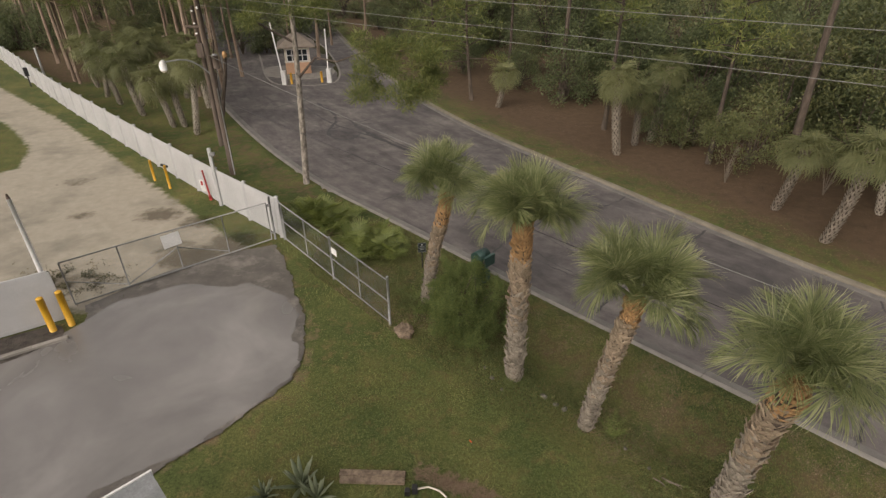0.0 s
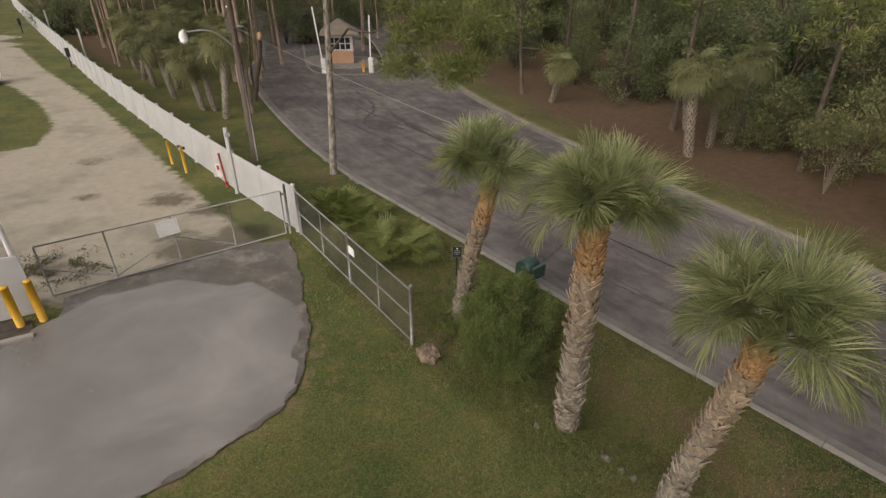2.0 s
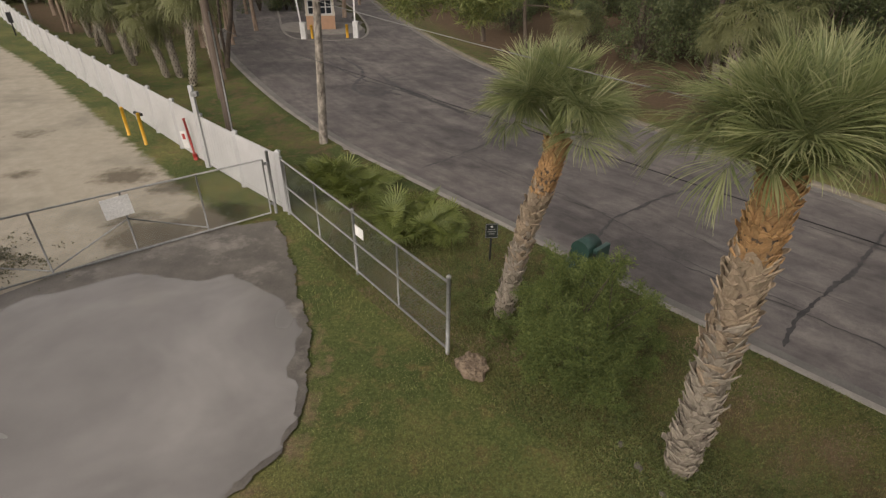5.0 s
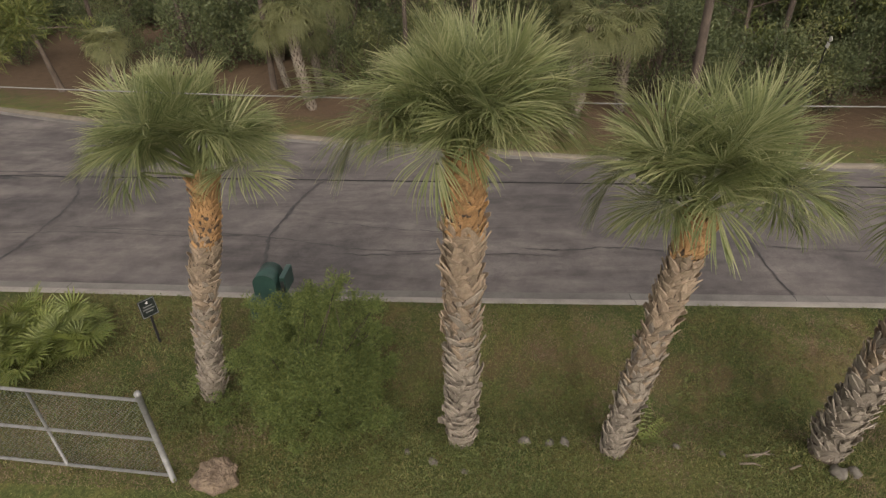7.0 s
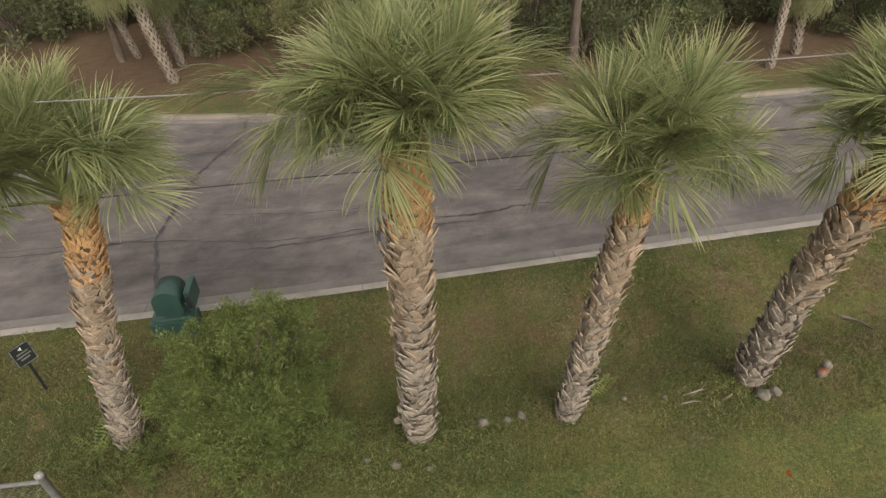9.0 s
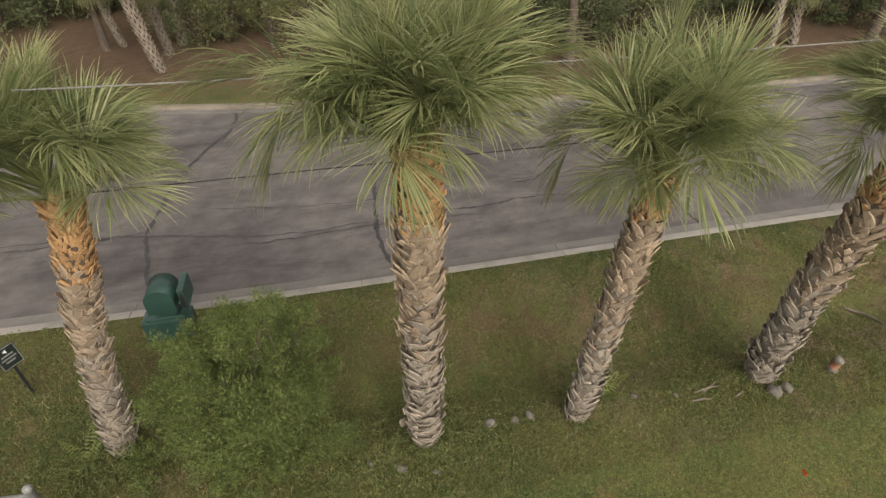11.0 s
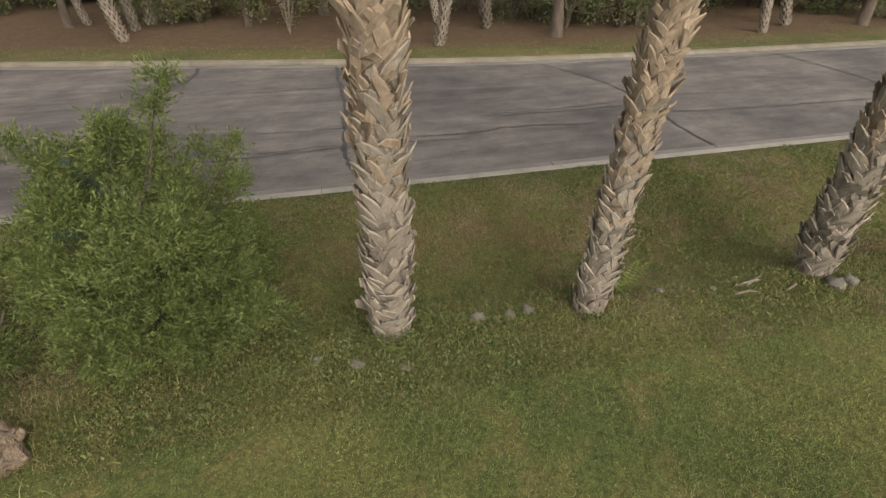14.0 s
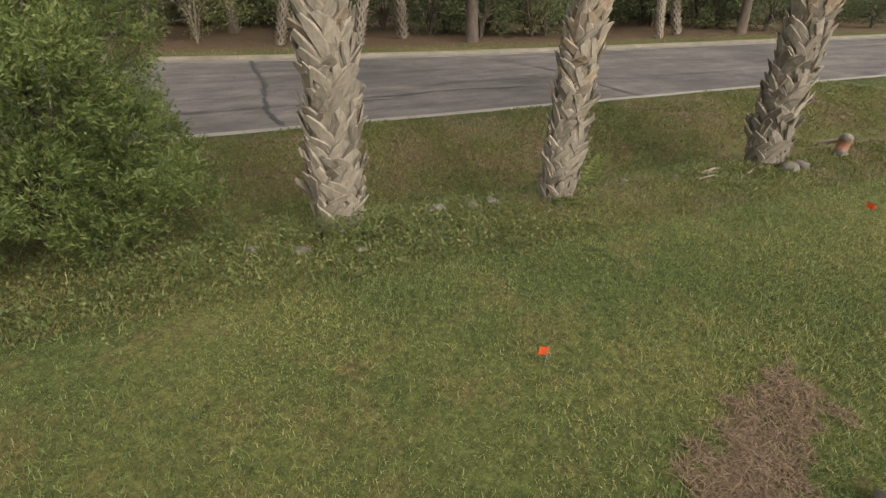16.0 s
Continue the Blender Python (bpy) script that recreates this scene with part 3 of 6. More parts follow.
def kerb(name, line, side, material):
    """Kerb and gutter cast in lengths of about three metres; side is where the road lies."""
    ob = tagged(new(name), "weathered pale concrete kerb with a grey gutter pan", "kerb", kind="structure")
    nor = normals_of(line) * side
    # across: from the lawn to the road
    top = [(0.0, -0.15), (0.0, 0.112), (0.02, 0.118), (0.18, 0.113), (0.235, 0.07), (0.255, 0.005)]
    pan = [(0.255, 0.003), (0.56, 0.012), (0.57, -0.1)]
    step = 3
    for i in range(0, len(line) - 1, step):
        for kind, prof, mat in (("kerbstone", top, material), ("gutter_pan", pan, M_GUTTER)):
            idx = list(range(i, min(i + step, len(line) - 1) + 1))
            verts, faces = [], []
            for j, q in enumerate(idx):
                p = line[q].copy()
                t = line[min(q + 1, len(line) - 1)] - line[max(q - 1, 0)]
                t /= np.linalg.norm(t)
                if j == 0:
                    p = p + t * 0.006
                if j == len(idx) - 1:
                    p = p - t * 0.006
                for o, h in prof:
                    w = p + nor[q] * o
                    verts.append((w[0], w[1], h))
            k = len(prof)
            for j in range(len(idx) - 1):
                for c in range(k - 1):
                    a = j * k + c
                    faces.append((a, a + 1, a + k + 1, a + k) if side < 0 else (a, a + k, a + k + 1, a + 1))
            faces.append(tuple(range(k)))
            faces.append(tuple(range((len(idx) - 1) * k, len(idx) * k)))
            mesh_object(kind, verts, faces, mat, ob)
    return ob


def apron():
    p = np.vstack([APRON, APRON[:1]])
    s = np.concatenate([[0], np.cumsum(np.linalg.norm(np.diff(p, axis=0), axis=1))])
    u = np.linspace(0, s[-1], 900)[:-1]
    e = np.stack([np.interp(u, s, p[:, 0]), np.interp(u, s, p[:, 1])], axis=1)
    wob = np.array([0.14 * noise.noise(Vector((a * 0.9, b * 0.9, 5))) + 0.1 * noise.noise(Vector((a * 3.5, b * 3.5, 9))) + 0.06 * noise.noise(Vector((a * 10, b * 10, 3))) for a, b in e])
    c = e.mean(axis=0)
    e = e + wob[:, None] * (e - c) / np.linalg.norm(e - c, axis=1)[:, None]
    bm = bmesh.new()
    bm.faces.new([bm.verts.new((a, b, 0.012)) for a, b in e])
    bmesh.ops.triangulate(bm, faces=bm.faces[:])
    tagged(part("apron", bm, M_MUD, None), "dark wet muddy margin of the paved apron", "pavement", kind="structure")
    # the shallow pool that covers most of it
    pool = resample([(-11.0, 14.7), (-10.1, 15.1), (-9.3, 15.8), (-8.2, 15.6), (-7.3, 15.5), (-7.0, 15.95), (-6.0, 15.3), (-5.3, 14.9), (-4.75, 14.1), (-4.6, 13.1), (-4.3, 12.4),
                     (-4.15, 11.7), (-4.25, 11.0), (-4.9, 10.0), (-6.0, 8.6), (-8.4, 6.9), (-11, 5.3), (-18, 3.3), (-25.7, 4.3), (-25.7, 8.7), (-14.0, 10.0), (-12.2, 12.3), (-11.6, 13.2), (-11.0, 14.7)], 900)[:-1]
    c = pool.mean(axis=0)
    wob = np.array([0.16 * noise.noise(Vector((a * 0.9, b * 0.9, 1))) + 0.17 * noise.noise(Vector((a * 2.6, b * 2.6, 4))) + 0.09 * noise.noise(Vector((a * 8, b * 8, 6))) - 0.03 for a, b in pool])
    pool = pool + wob[:, None] * (pool - c) / np.linalg.norm(pool - c, axis=1)[:, None]
    bm = bmesh.new()
    bm.faces.new([bm.verts.new((a, b, 0.017)) for a, b in pool])
    bmesh.ops.triangulate(bm, faces=bm.faces[:])
    tagged(part("puddle", bm, M_APRON, None), "broad shallow grey puddle flooding the apron", "puddle", kind="structure")


def crack(parent, pts, width, seed):
    """A ragged, part-worn ribbon of sealant over a crack."""
    line = resample(pts, max(16, int(18 * len(pts))))
    nor = normals_of(line)
    verts, faces = [], []
    for i, (p, q) in enumerate(zip(line, nor)):
        grain = noise.noise(Vector((p[0] * 6, p[1] * 6, seed))) + noise.noise(Vector((p[0] * 1.7, p[1] * 1.7, seed + 9)))
        w = width * max(0.16, 0.62 + 0.6 * grain) * min(1.0, 0.25 + 0.2 * i, 0.25 + 0.2 * (len(line) - 1 - i))
        wob = 0.07 * noise.noise(Vector((p[0] * 2, p[1] * 2, seed))) + 0.04 * noise.noise(Vector((p[0] * 7, p[1] * 7, seed)))
        u = np.linalg.norm(NEAR_EDGE - p, axis=1).min(), np.linalg.norm(FAR_EDGE - p, axis=1).min()
        for sgn in (-0.5, 0.5):
            v = p + q * (sgn * w + wob)
            verts.append((v[0], v[1], ROAD_Z + 0.03 * math.sin(math.pi * u[0] / (u[0] + u[1])) + 0.012))
    for i in range(len(line) - 1):
        faces.append((2 * i, 2 * i + 1, 2 * i + 3, 2 * i + 2))
    return mesh_object("crack_seal", verts, faces, M_TAR, parent)


ground_sheet()
the_road = road()
kerb("kerb_near", NEAR_EDGE, 1 if (NEAR_EDGE[60] + normals_of(NEAR_EDGE)[60]).sum() > NEAR_EDGE[60].sum() else -1, M_KERB)
kerb("kerb_far", FAR_EDGE, -1 if (FAR_EDGE[60] + normals_of(FAR_EDGE)[60]).sum() > FAR_EDGE[60].sum() else 1, M_KERB_TAN)
apron()
CRACKS = [
    ([(8.9, 23.4), (7.7, 22.2), (6.5, 21.8), (5.0, 21.1), (3.6, 19.9), (2.8, 19.3), (2.4, 18.6), (1.8, 17.7)], 0.16),
    ([(11.2, 19.9), (9.3, 18.1), (8.2, 17.0), (7.5, 16.4), (6.35, 15.5), (5.6, 14.8), (5.0, 14.0)], 0.17),
    ([(-1.4, 24.2), (0.3, 22.2), (2.8, 19.4), (4.05, 17.2), (5.2, 16.0), (6.2, 15.2)], 0.06),
    ([(7.2, 14.3), (7.9, 13.5), (8.5, 13.1), (9.1, 12.6), (10.2, 11.2)], 0.1),
    ([(9.4, 13.6), (9.9, 13.1), (11.2, 11.9), (12.0, 11.4)], 0.06),
    ([(14.9, 14.9), (13.9, 12.7), (13.2, 11.6), (11.1, 9.9), (10.3, 9.1), (9.9, 8.7)], 0.1),
    ([(-3.0, 22.6), (-1.4, 24.2), (0.0, 26.2), (-0.3, 28.2), (-1.9, 29.5)], 0.13),
    ([(-9.5, 40.2), (-7.0, 36.2), (-7.5, 32.8), (-6.0, 31.1), (-5.1, 32.8)], 0.24),
    ([(-6.5, 36), (-5.2, 33.4), (-2.8, 30.4), (-1.4, 28.7)], 0.24),
    ([(2.4, 29.5), (2.9, 29.9), (4.5, 30.6)], 0.12),
    ([(20.5, 8.5), (19.0, 6.8), (17.0, 5.2)], 0.09),
    ([(4.3, 19.0), (6.2, 16.4), (7.4, 15.4)], 0.05),
    ([(-9.0, 32.5), (-6.5, 34.2), (-4.0, 37.0)], 0.1),
    ([(-12.5, 38.5), (-10.5, 41.0), (-9.5, 44.0)], 0.1),
    ([(-7.4, 33.4), (-6.2, 33.1), (-5.4, 32.2), (-4.6, 31.6)], 0.16),
    ([(-6.6, 35.0), (-4.9, 34.6), (-3.9, 35.4)], 0.12),
    ([(-5.1, 33.2), (-3.5, 32.0), (-2.6, 30.6), (-0.8, 29.0), (0.4, 27.8)], 0.1),
    ([(-4.6, 27.6), (-3.2, 27.2), (-1.6, 27.0)], 0.09),
    ([(3.4, 26.2), (4.4, 26.9), (5.6, 28.1)], 0.12),
    ([(3.5, 17.5), (4.5, 16.4), (5.5, 15.6), (6.8, 14.3), (7.7, 13.3)], 0.07),
    ([(9.3, 13.5), (10.6, 12.1), (12.3, 10.7), (11.7, 10.2), (12.6, 9.1), (13.6, 8.0), (16.0, 5.6)], 0.08),
    ([(-2.4, 24.5), (-1.1, 23.4), (0.4, 21.8), (1.5, 20.5), (2.9, 19.4)], 0.07),
    ([(6.2, 21.2), (7.5, 19.8), (8.7, 18.7), (10.5, 17.0)], 0.07),
    ([(-9.9, 38.9), (-8.0, 35.4), (-4.7, 32.4), (-2.8, 30.5), (-1.6, 29.1)], 0.16),
]
for k, (pts, w) in enumerate(CRACKS):
    crack(the_road, pts, w * (1.35 if pts[0][1] > 26 else 0.85), k + 1)


# ---- plants ----
def fan_leaf(seed, blade=0.66, petiole=0.75, count=46, spread=300, droop=0.35, width=0.03, stations=(0.3, 0.56, 0.8, 1.0), bend=40, web=1.0):
    """A costapalmate leaf: petiole along x, then a fan that tips forward at the hub, of folded segments with hanging tips. Returns places and quads."""
    rng = random.Random(seed)
    verts, quads = [], []
    for i in range(5):
        u = i / 4
        x, z = petiole * u, 0.10 * petiole * math.sin(u * 2.2)
        w = 0.018 * (1.4 - 0.6 * u)
        verts += [(x, -w, z), (x, 0, z - 0.02), (x, w, z)]
    for i in range(4):
        for k in range(2):
            a = 3 * i + k
            quads.append((a, a + 1, a + 4, a + 3))
    hub = 13
    x0, z0 = verts[hub][0], verts[hub][2]
    cb, sb = math.cos(radians(bend)), math.sin(radians(bend))

    def tipped(fx, fy, fz):
        return (x0 + fx * cb + fz * sb, fy, z0 - fx * sb + fz * cb)

    ring = len(verts)
    step = radians(spread) / count
    for k in range(count + 1):
        a = step * (k - count / 2)
        verts.append(tipped(0.04 * math.cos(a), 0.04 * math.sin(a), 0.01))
    for k in range(count):
        a = step * (k + 0.5 - count / 2)
        length = blade * (0.74 + 0.26 * math.cos(a * 0.6)) * rng.uniform(0.86, 1.1)
        fall = droop * rng.uniform(0.4, 1.7) * length
        lift = 0.12 + 0.12 * abs(math.sin(a))
        turn_tip = rng.uniform(-0.14, 0.14)
        last = (ring + k, hub, ring + k + 1)
        for s in stations:
            b = a + (turn_tip * (s - 0.5) if s > 0.5 else 0)
            r = s * length
            px, py, pz = tipped(r * math.cos(b), r * math.sin(b), lift * r * (1 - 0.5 * s))
            down = fall * max(0.0, s - 0.45) ** 2 * 3.0
            w = web * r * step * (0.52 if s < 0.5 else 0.42) if s < 0.6 else width * (0.42 if s < 0.9 else 0.06)
            tx, ty = -math.sin(b), math.cos(b)
            base = len(verts)
            pleat = w * (0.75 if s < 0.6 else 0.5)
            for sgn, fold in ((-1, 0.6 * pleat), (0, -0.5 * pleat), (1, 0.6 * pleat)):
                qx, qy, qz = tipped(r * math.cos(b) + sgn * tx * w, r * math.sin(b) + sgn * ty * w, lift * r * (1 - 0.5 * s) + fold)
                verts.append((qx - 0.25 * down, qy, qz - down))
            quads += [(last[0], last[1], base + 1, base), (last[1], last[2], base + 2, base + 1)]
            last = (base, base + 1, base + 2)
    return verts, quads


def leaf_mesh(name, seed, material, **kw):
    v, q = fan_leaf(seed, **kw)
    return big_mesh(name, np.array(v), np.array(q), np.zeros((0, 3), int), material)


def sabal_leaf(seed, pitch, petiole, blade, count, spread, fold, sag, recurve):
    """A cabbage palm's leaf as it hangs: an arched petiole, a rib that curves down, and folded segments that part and droop."""
    rng = random.Random(seed)
    verts, quads = [], []
    p, el = Vector((0, 0, 0)), radians(pitch + 10)
    n = 6
    for i in range(n + 1):
        d = Vector((math.cos(el), 0, math.sin(el)))
        up = Vector((-math.sin(el), 0, math.cos(el)))
        w = 0.021 * (1.35 - 0.6 * i / n)
        verts += [p + Vector((0, -w, 0)), p - up * 0.018, p + Vector((0, w, 0))]
        if i < n:
            p = p + d * petiole / n
            el -= radians(18) / n
    for i in range(n):
        for k in range(2):
            a = 3 * i + k
            quads.append((a, a + 1, a + 4, a + 3))
    hub, e0 = p, el
    rib = 0.36 * blade
    step = radians(spread) / count
    us = (0.1, 0.3, 0.48, 0.64, 0.8, 0.92, 1.0)
    for k in range(count):
        a = step * (k + 0.5 - count / 2)
        ca, sa = math.cos(a), math.sin(a)
        f = max(0.0, ca) ** 1.3
        e = e0 - radians(recurve) * f
        em = e0 - radians(recurve) * f * 0.5
        o = hub + Vector((math.cos(em), 0, math.sin(em))) * rib * f
        c, nr, sd = Vector((math.cos(e), 0, math.sin(e))), Vector((-math.sin(e), 0, math.cos(e))), Vector((0, 1, 0))
        fo = radians(fold + rng.uniform(-5, 5))
        d = (c * ca + sd * sa * math.cos(fo) + nr * abs(sa) * math.sin(fo)).normalized()
        wide = (-c * sa + sd * ca * math.cos(fo)).normalized()
        d = (d + wide * rng.uniform(-0.1, 0.1) + nr * rng.uniform(-0.1, 0.1)).normalized()
        length = blade * (0.8 + 0.2 * ca) * rng.uniform(0.86, 1.12) * (0.72 if f > 0.7 else 0.72 + 0.2 * (1 - f))
        hang = sag * rng.uniform(0.3, 2.4)
        swing = rng.uniform(-0.2, 0.2)
        q, was, last = o, 0.0, None
        for u in us:
            ds = (u - was) * length
            d = (d + Vector((0, 0, -1)) * hang * u ** 3 * (u - was) * 9 + wide * swing * (u - was) * u * 3).normalized()
            q = q + d * ds
            was = u
            r = u * length
            w = min(0.5 * step * (r + 0.02) * 1.04, 0.0105) if u < 0.5 else 0.0085 * (1 - (u - 0.5) / 0.5) + 0.001
            fn = d.cross(wide)
            b = len(verts)
            verts += [q - wide * w, q - fn * w * 0.55, q + wide * w]
            if last is None:
                verts.append(o)
                quads.append((b + 3, b, b + 1, b + 2))
                last = b
                continue
            quads += [(last, last + 1, b + 1, b), (last + 1, last + 2, b + 2, b + 1)]
            last = b
    return verts, quads


# elevations at which leaves stand, from the spear to the skirt; three leaves of each
STANDS = [(86, 0.66, 0.94, 110, 190, 34, 0.06, 14), (72, 0.72, 0.95, 120, 240, 32, 0.09, 28), (58, 0.76, 0.95, 124, 275, 28, 0.13, 42),
          (44, 0.8, 0.92, 124, 295, 24, 0.17, 52), (30, 0.8, 0.86, 124, 305, 20, 0.21, 54), (16, 0.76, 0.8, 120, 305, 16, 0.25, 52), (-6, 0.6, 0.7, 110, 300, 12, 0.28, 44)]


def sabal_leaf_mesh(seed, turn_down, pitch, petiole, blade, count, spread, fold, sag, recurve):
    v, q = sabal_leaf(seed, pitch, petiole, blade, count, spread, fold, sag, recurve * turn_down)
    return big_mesh("frond", np.array([tuple(p) for p in v]), np.array(q), np.zeros((0, 3), int), M_FROND)


FRONDS = [[sabal_leaf_mesh(100 + 10 * i + k, down, *st) for k, down in enumerate((0.5, 0.9, 1.3, 1.7))] for i, st in enumerate(STANDS)]
FAN_SMALL = [leaf_mesh("fan", 40 + k, M_PALMETTO, blade=0.5, petiole=0.55, count=19, spread=270, droop=0.05 + 0.05 * k, width=0.044, bend=8 + 10 * k, web=0.6) for k in range(4)]


def boot_mesh(name, seed, material, rise=0.24, flare=0.04, fork=0.13, wide=0.042, girth=0.18):
    """A split leaf base: two broad flat tongues that part and lie round the trunk, ragged at their ends. x round the trunk, y outwards, z up."""
    rng = random.Random(seed)
    verts, faces = [], []

    def wrapped(x, y, z):
        a = x / girth
        return ((girth + y) * math.sin(a), (girth + y) * math.cos(a) - girth, z)

    for sgn in (-1, 1):
        f, h = fork * rng.uniform(0.6, 1.35), rise * rng.uniform(0.7, 1.3)
        base = len(verts)
        for u, w, th in ((0.0, wide * 1.1, 0.012), (0.4, wide * 1.08, 0.013), (0.75, wide * 0.9, 0.01), (1.0, wide * rng.uniform(0.3, 0.8), 0.004)):
            cx, cz = sgn * (0.02 + f * u), h * u
            cy = 0.004 + flare * (0.3 * u + 0.7 * u * u)
            cut = 0.02 * rng.uniform(-1, 1) if u > 0.9 else 0
            tilt = sgn * w * 0.5
            verts += [wrapped(cx - w, cy - 0.008, cz + tilt + cut), wrapped(cx + w, cy - 0.008, cz - tilt - cut),
                      wrapped(cx + w * 0.75, cy + th, cz - tilt * 0.75 - cut), wrapped(cx - w * 0.75, cy + th, cz + tilt * 0.75 + cut)]
        for i in range(3):
            for k in range(4):
                a, b = base + 4 * i + k, base + 4 * i + (k + 1) % 4
                faces.append((a, b, b + 4, a + 4))
        faces.append((base + 12, base + 13, base + 14, base + 15))
    me = bpy.data.meshes.new(name)
    me.from_pydata(verts, [], faces)
    me.materials.append(material)
    return me


BOOTS_OLD = [boot_mesh("boot", k, M_BOOT_GREY, 0.27, 0.066) for k in range(9)]
BOOTS_MID = [boot_mesh("boot", 10 + k, M_BOOT, 0.27, 0.074) for k in range(9)]
BOOTS_NEW = [boot_mesh("boot", 20 + k, M_BOOT_NEW, 0.19, 0.072, 0.06, 0.029) for k in range(5)]


def trunk_line(base, top, bow, n=24):
    b, t, w = Vector(base), Vector(top), Vector(bow)
    return [b.lerp(t, i / (n - 1)) + w * math.sin(math.pi * i / (n - 1)) for i in range(n)]


def at_height(line, u):
    f = u * (len(line) - 1)
    i = min(int(f), len(line) - 2)
    return line[i].lerp(line[i + 1], f - i), (line[i + 1] - line[i]).normalized()


def sabal_palm(base, top, bow, seed, label, core=0.17, crown=1.0, leaves=34, lean=(0, 0), orange=0.8, low=0.0, rise=0.0, stray=(), head=0.0):
    """A cabbage palm: core, crossed boots, and a crown of fan leaves."""
    rng = random.Random(seed)
    root = thing("sabal_palm", pose(*base), label, "palm tree", "palms along the road")
    line = [p - Vector(base) for p in trunk_line(base, top, bow)]
    height = line[-1].z
    radii = [core * (1.12 - 0.14 * min(1, 6 * i / 23) + 0.18 * max(0, (i - 12) / 11)) for i in range(24)]
    radii = [r * (1 + head * max(0.0, 1 - abs(i - 20.5) / 3.5)) for i, r in enumerate(radii)]
    radii[-2:] = [core * (0.95 + head * 0.6), core * 0.6]
    trunk = part("trunk", tube(line, radii, 14), M_TRUNK, root)
    rows = int(height / (0.1 if core > 0.18 else 0.088))
    for r in range(rows):
        u = (r + 0.2) / rows
        n = 10 if core > 0.18 else 9
        fresh = height - u * height < orange * 0.95
        n = n + 6 if fresh else n
        for k in range(n):
            if rng.random() < 0.03:
                continue
            uu = min(0.985, u + rng.uniform(-0.012, 0.012))
            p, d = at_height(line, uu)
            rad = radii[min(23, int(uu * 23))] * 0.93
            a = 6.28319 * (k + 0.5 * (r % 2)) / n + rng.uniform(-0.1, 0.1)
            out = Vector((math.cos(a), math.sin(a), 0))
            out = (out - d * out.dot(d)).normalized()
            side = d.cross(out)
            m = Matrix((-side, out, d)).transposed().to_4x4()
            m.translation = p + out * rad
            z = u * height
            tone = BOOTS_NEW if height - z < orange * rng.uniform(0.7, 1.2) else (BOOTS_OLD if z < height * 0.48 * rng.uniform(0.6, 1.4) else BOOTS_MID)
            s = rng.uniform(0.8, 1.06) * (1.0 if z > 0.2 else 0.85) * (1.05 if core > 0.18 else 0.84)
            if fresh:
                s *= 0.82
            m = m @ pose(0, 0, 0, rng.uniform(-9, 7), rng.uniform(-18, 18), 0) @ Matrix.Diagonal((s, s, s, 1))
            shared("boot", rng.choice(tone), trunk, m)
    part("heart", tube([line[-2], line[-1] + Vector((0, 0, 0.2)), line[-1] + Vector((0, 0, 0.5))], [core * 0.95, core * 0.7, core * 0.15], 10), M_BOOT_NEW, root)
    # fibrous stubs that close round the heart
    for k in range(30):
        a, z = 2.399 * k, -0.06 + 0.24 * k / 30
        out = Vector((math.cos(a), math.sin(a), 0))
        m = Matrix((Vector((math.sin(a), -math.cos(a), 0)), out, Vector((0, 0, 1)))).transposed().to_4x4()
        m.translation = line[-1] + out * core * (0.88 - 0.5 * max(0.0, z)) + Vector((0, 0, z))
        shared("boot", rng.choice(BOOTS_NEW), trunk, m @ pose(0, 0, 0, rng.uniform(-8, 4), rng.uniform(-14, 14), 0))
    tip, d = at_height(line, 0.97)

    def hang(yaw, pitch, s):
        i = min(range(len(STANDS)), key=lambda c: abs(STANDS[c][0] - pitch))
        m = Matrix.Translation(tip + Vector((0, 0, rise + 0.25 + 0.2 * max(0.0, pitch) / 90)) + Vector((lean[0], lean[1], 0)) * 0.3)
        m = m @ pose(0, 0, 0, rng.uniform(-7, 7), rng.uniform(-7, 7), yaw) @ pose(0, 0, 0, rng.uniform(-34, 34), STANDS[i][0] - pitch, 0)
        shared("frond", rng.choice(FRONDS[i]), root, m @ Matrix.Diagonal((s, s, s, 1)))

    # young leaves stand, old ones hang
    for k in range(leaves):
        u = (k + 0.5) / leaves
        hang(k * 137.5 + rng.uniform(-14, 14), 88 - (54 - low) * u ** 0.8 + rng.uniform(-10, 10), crown * rng.uniform(0.8, 1.1))
    # older leaves that have sunk out of the dome
    for yaw, pitch, s in stray:
        hang(yaw, pitch, s)
    return root


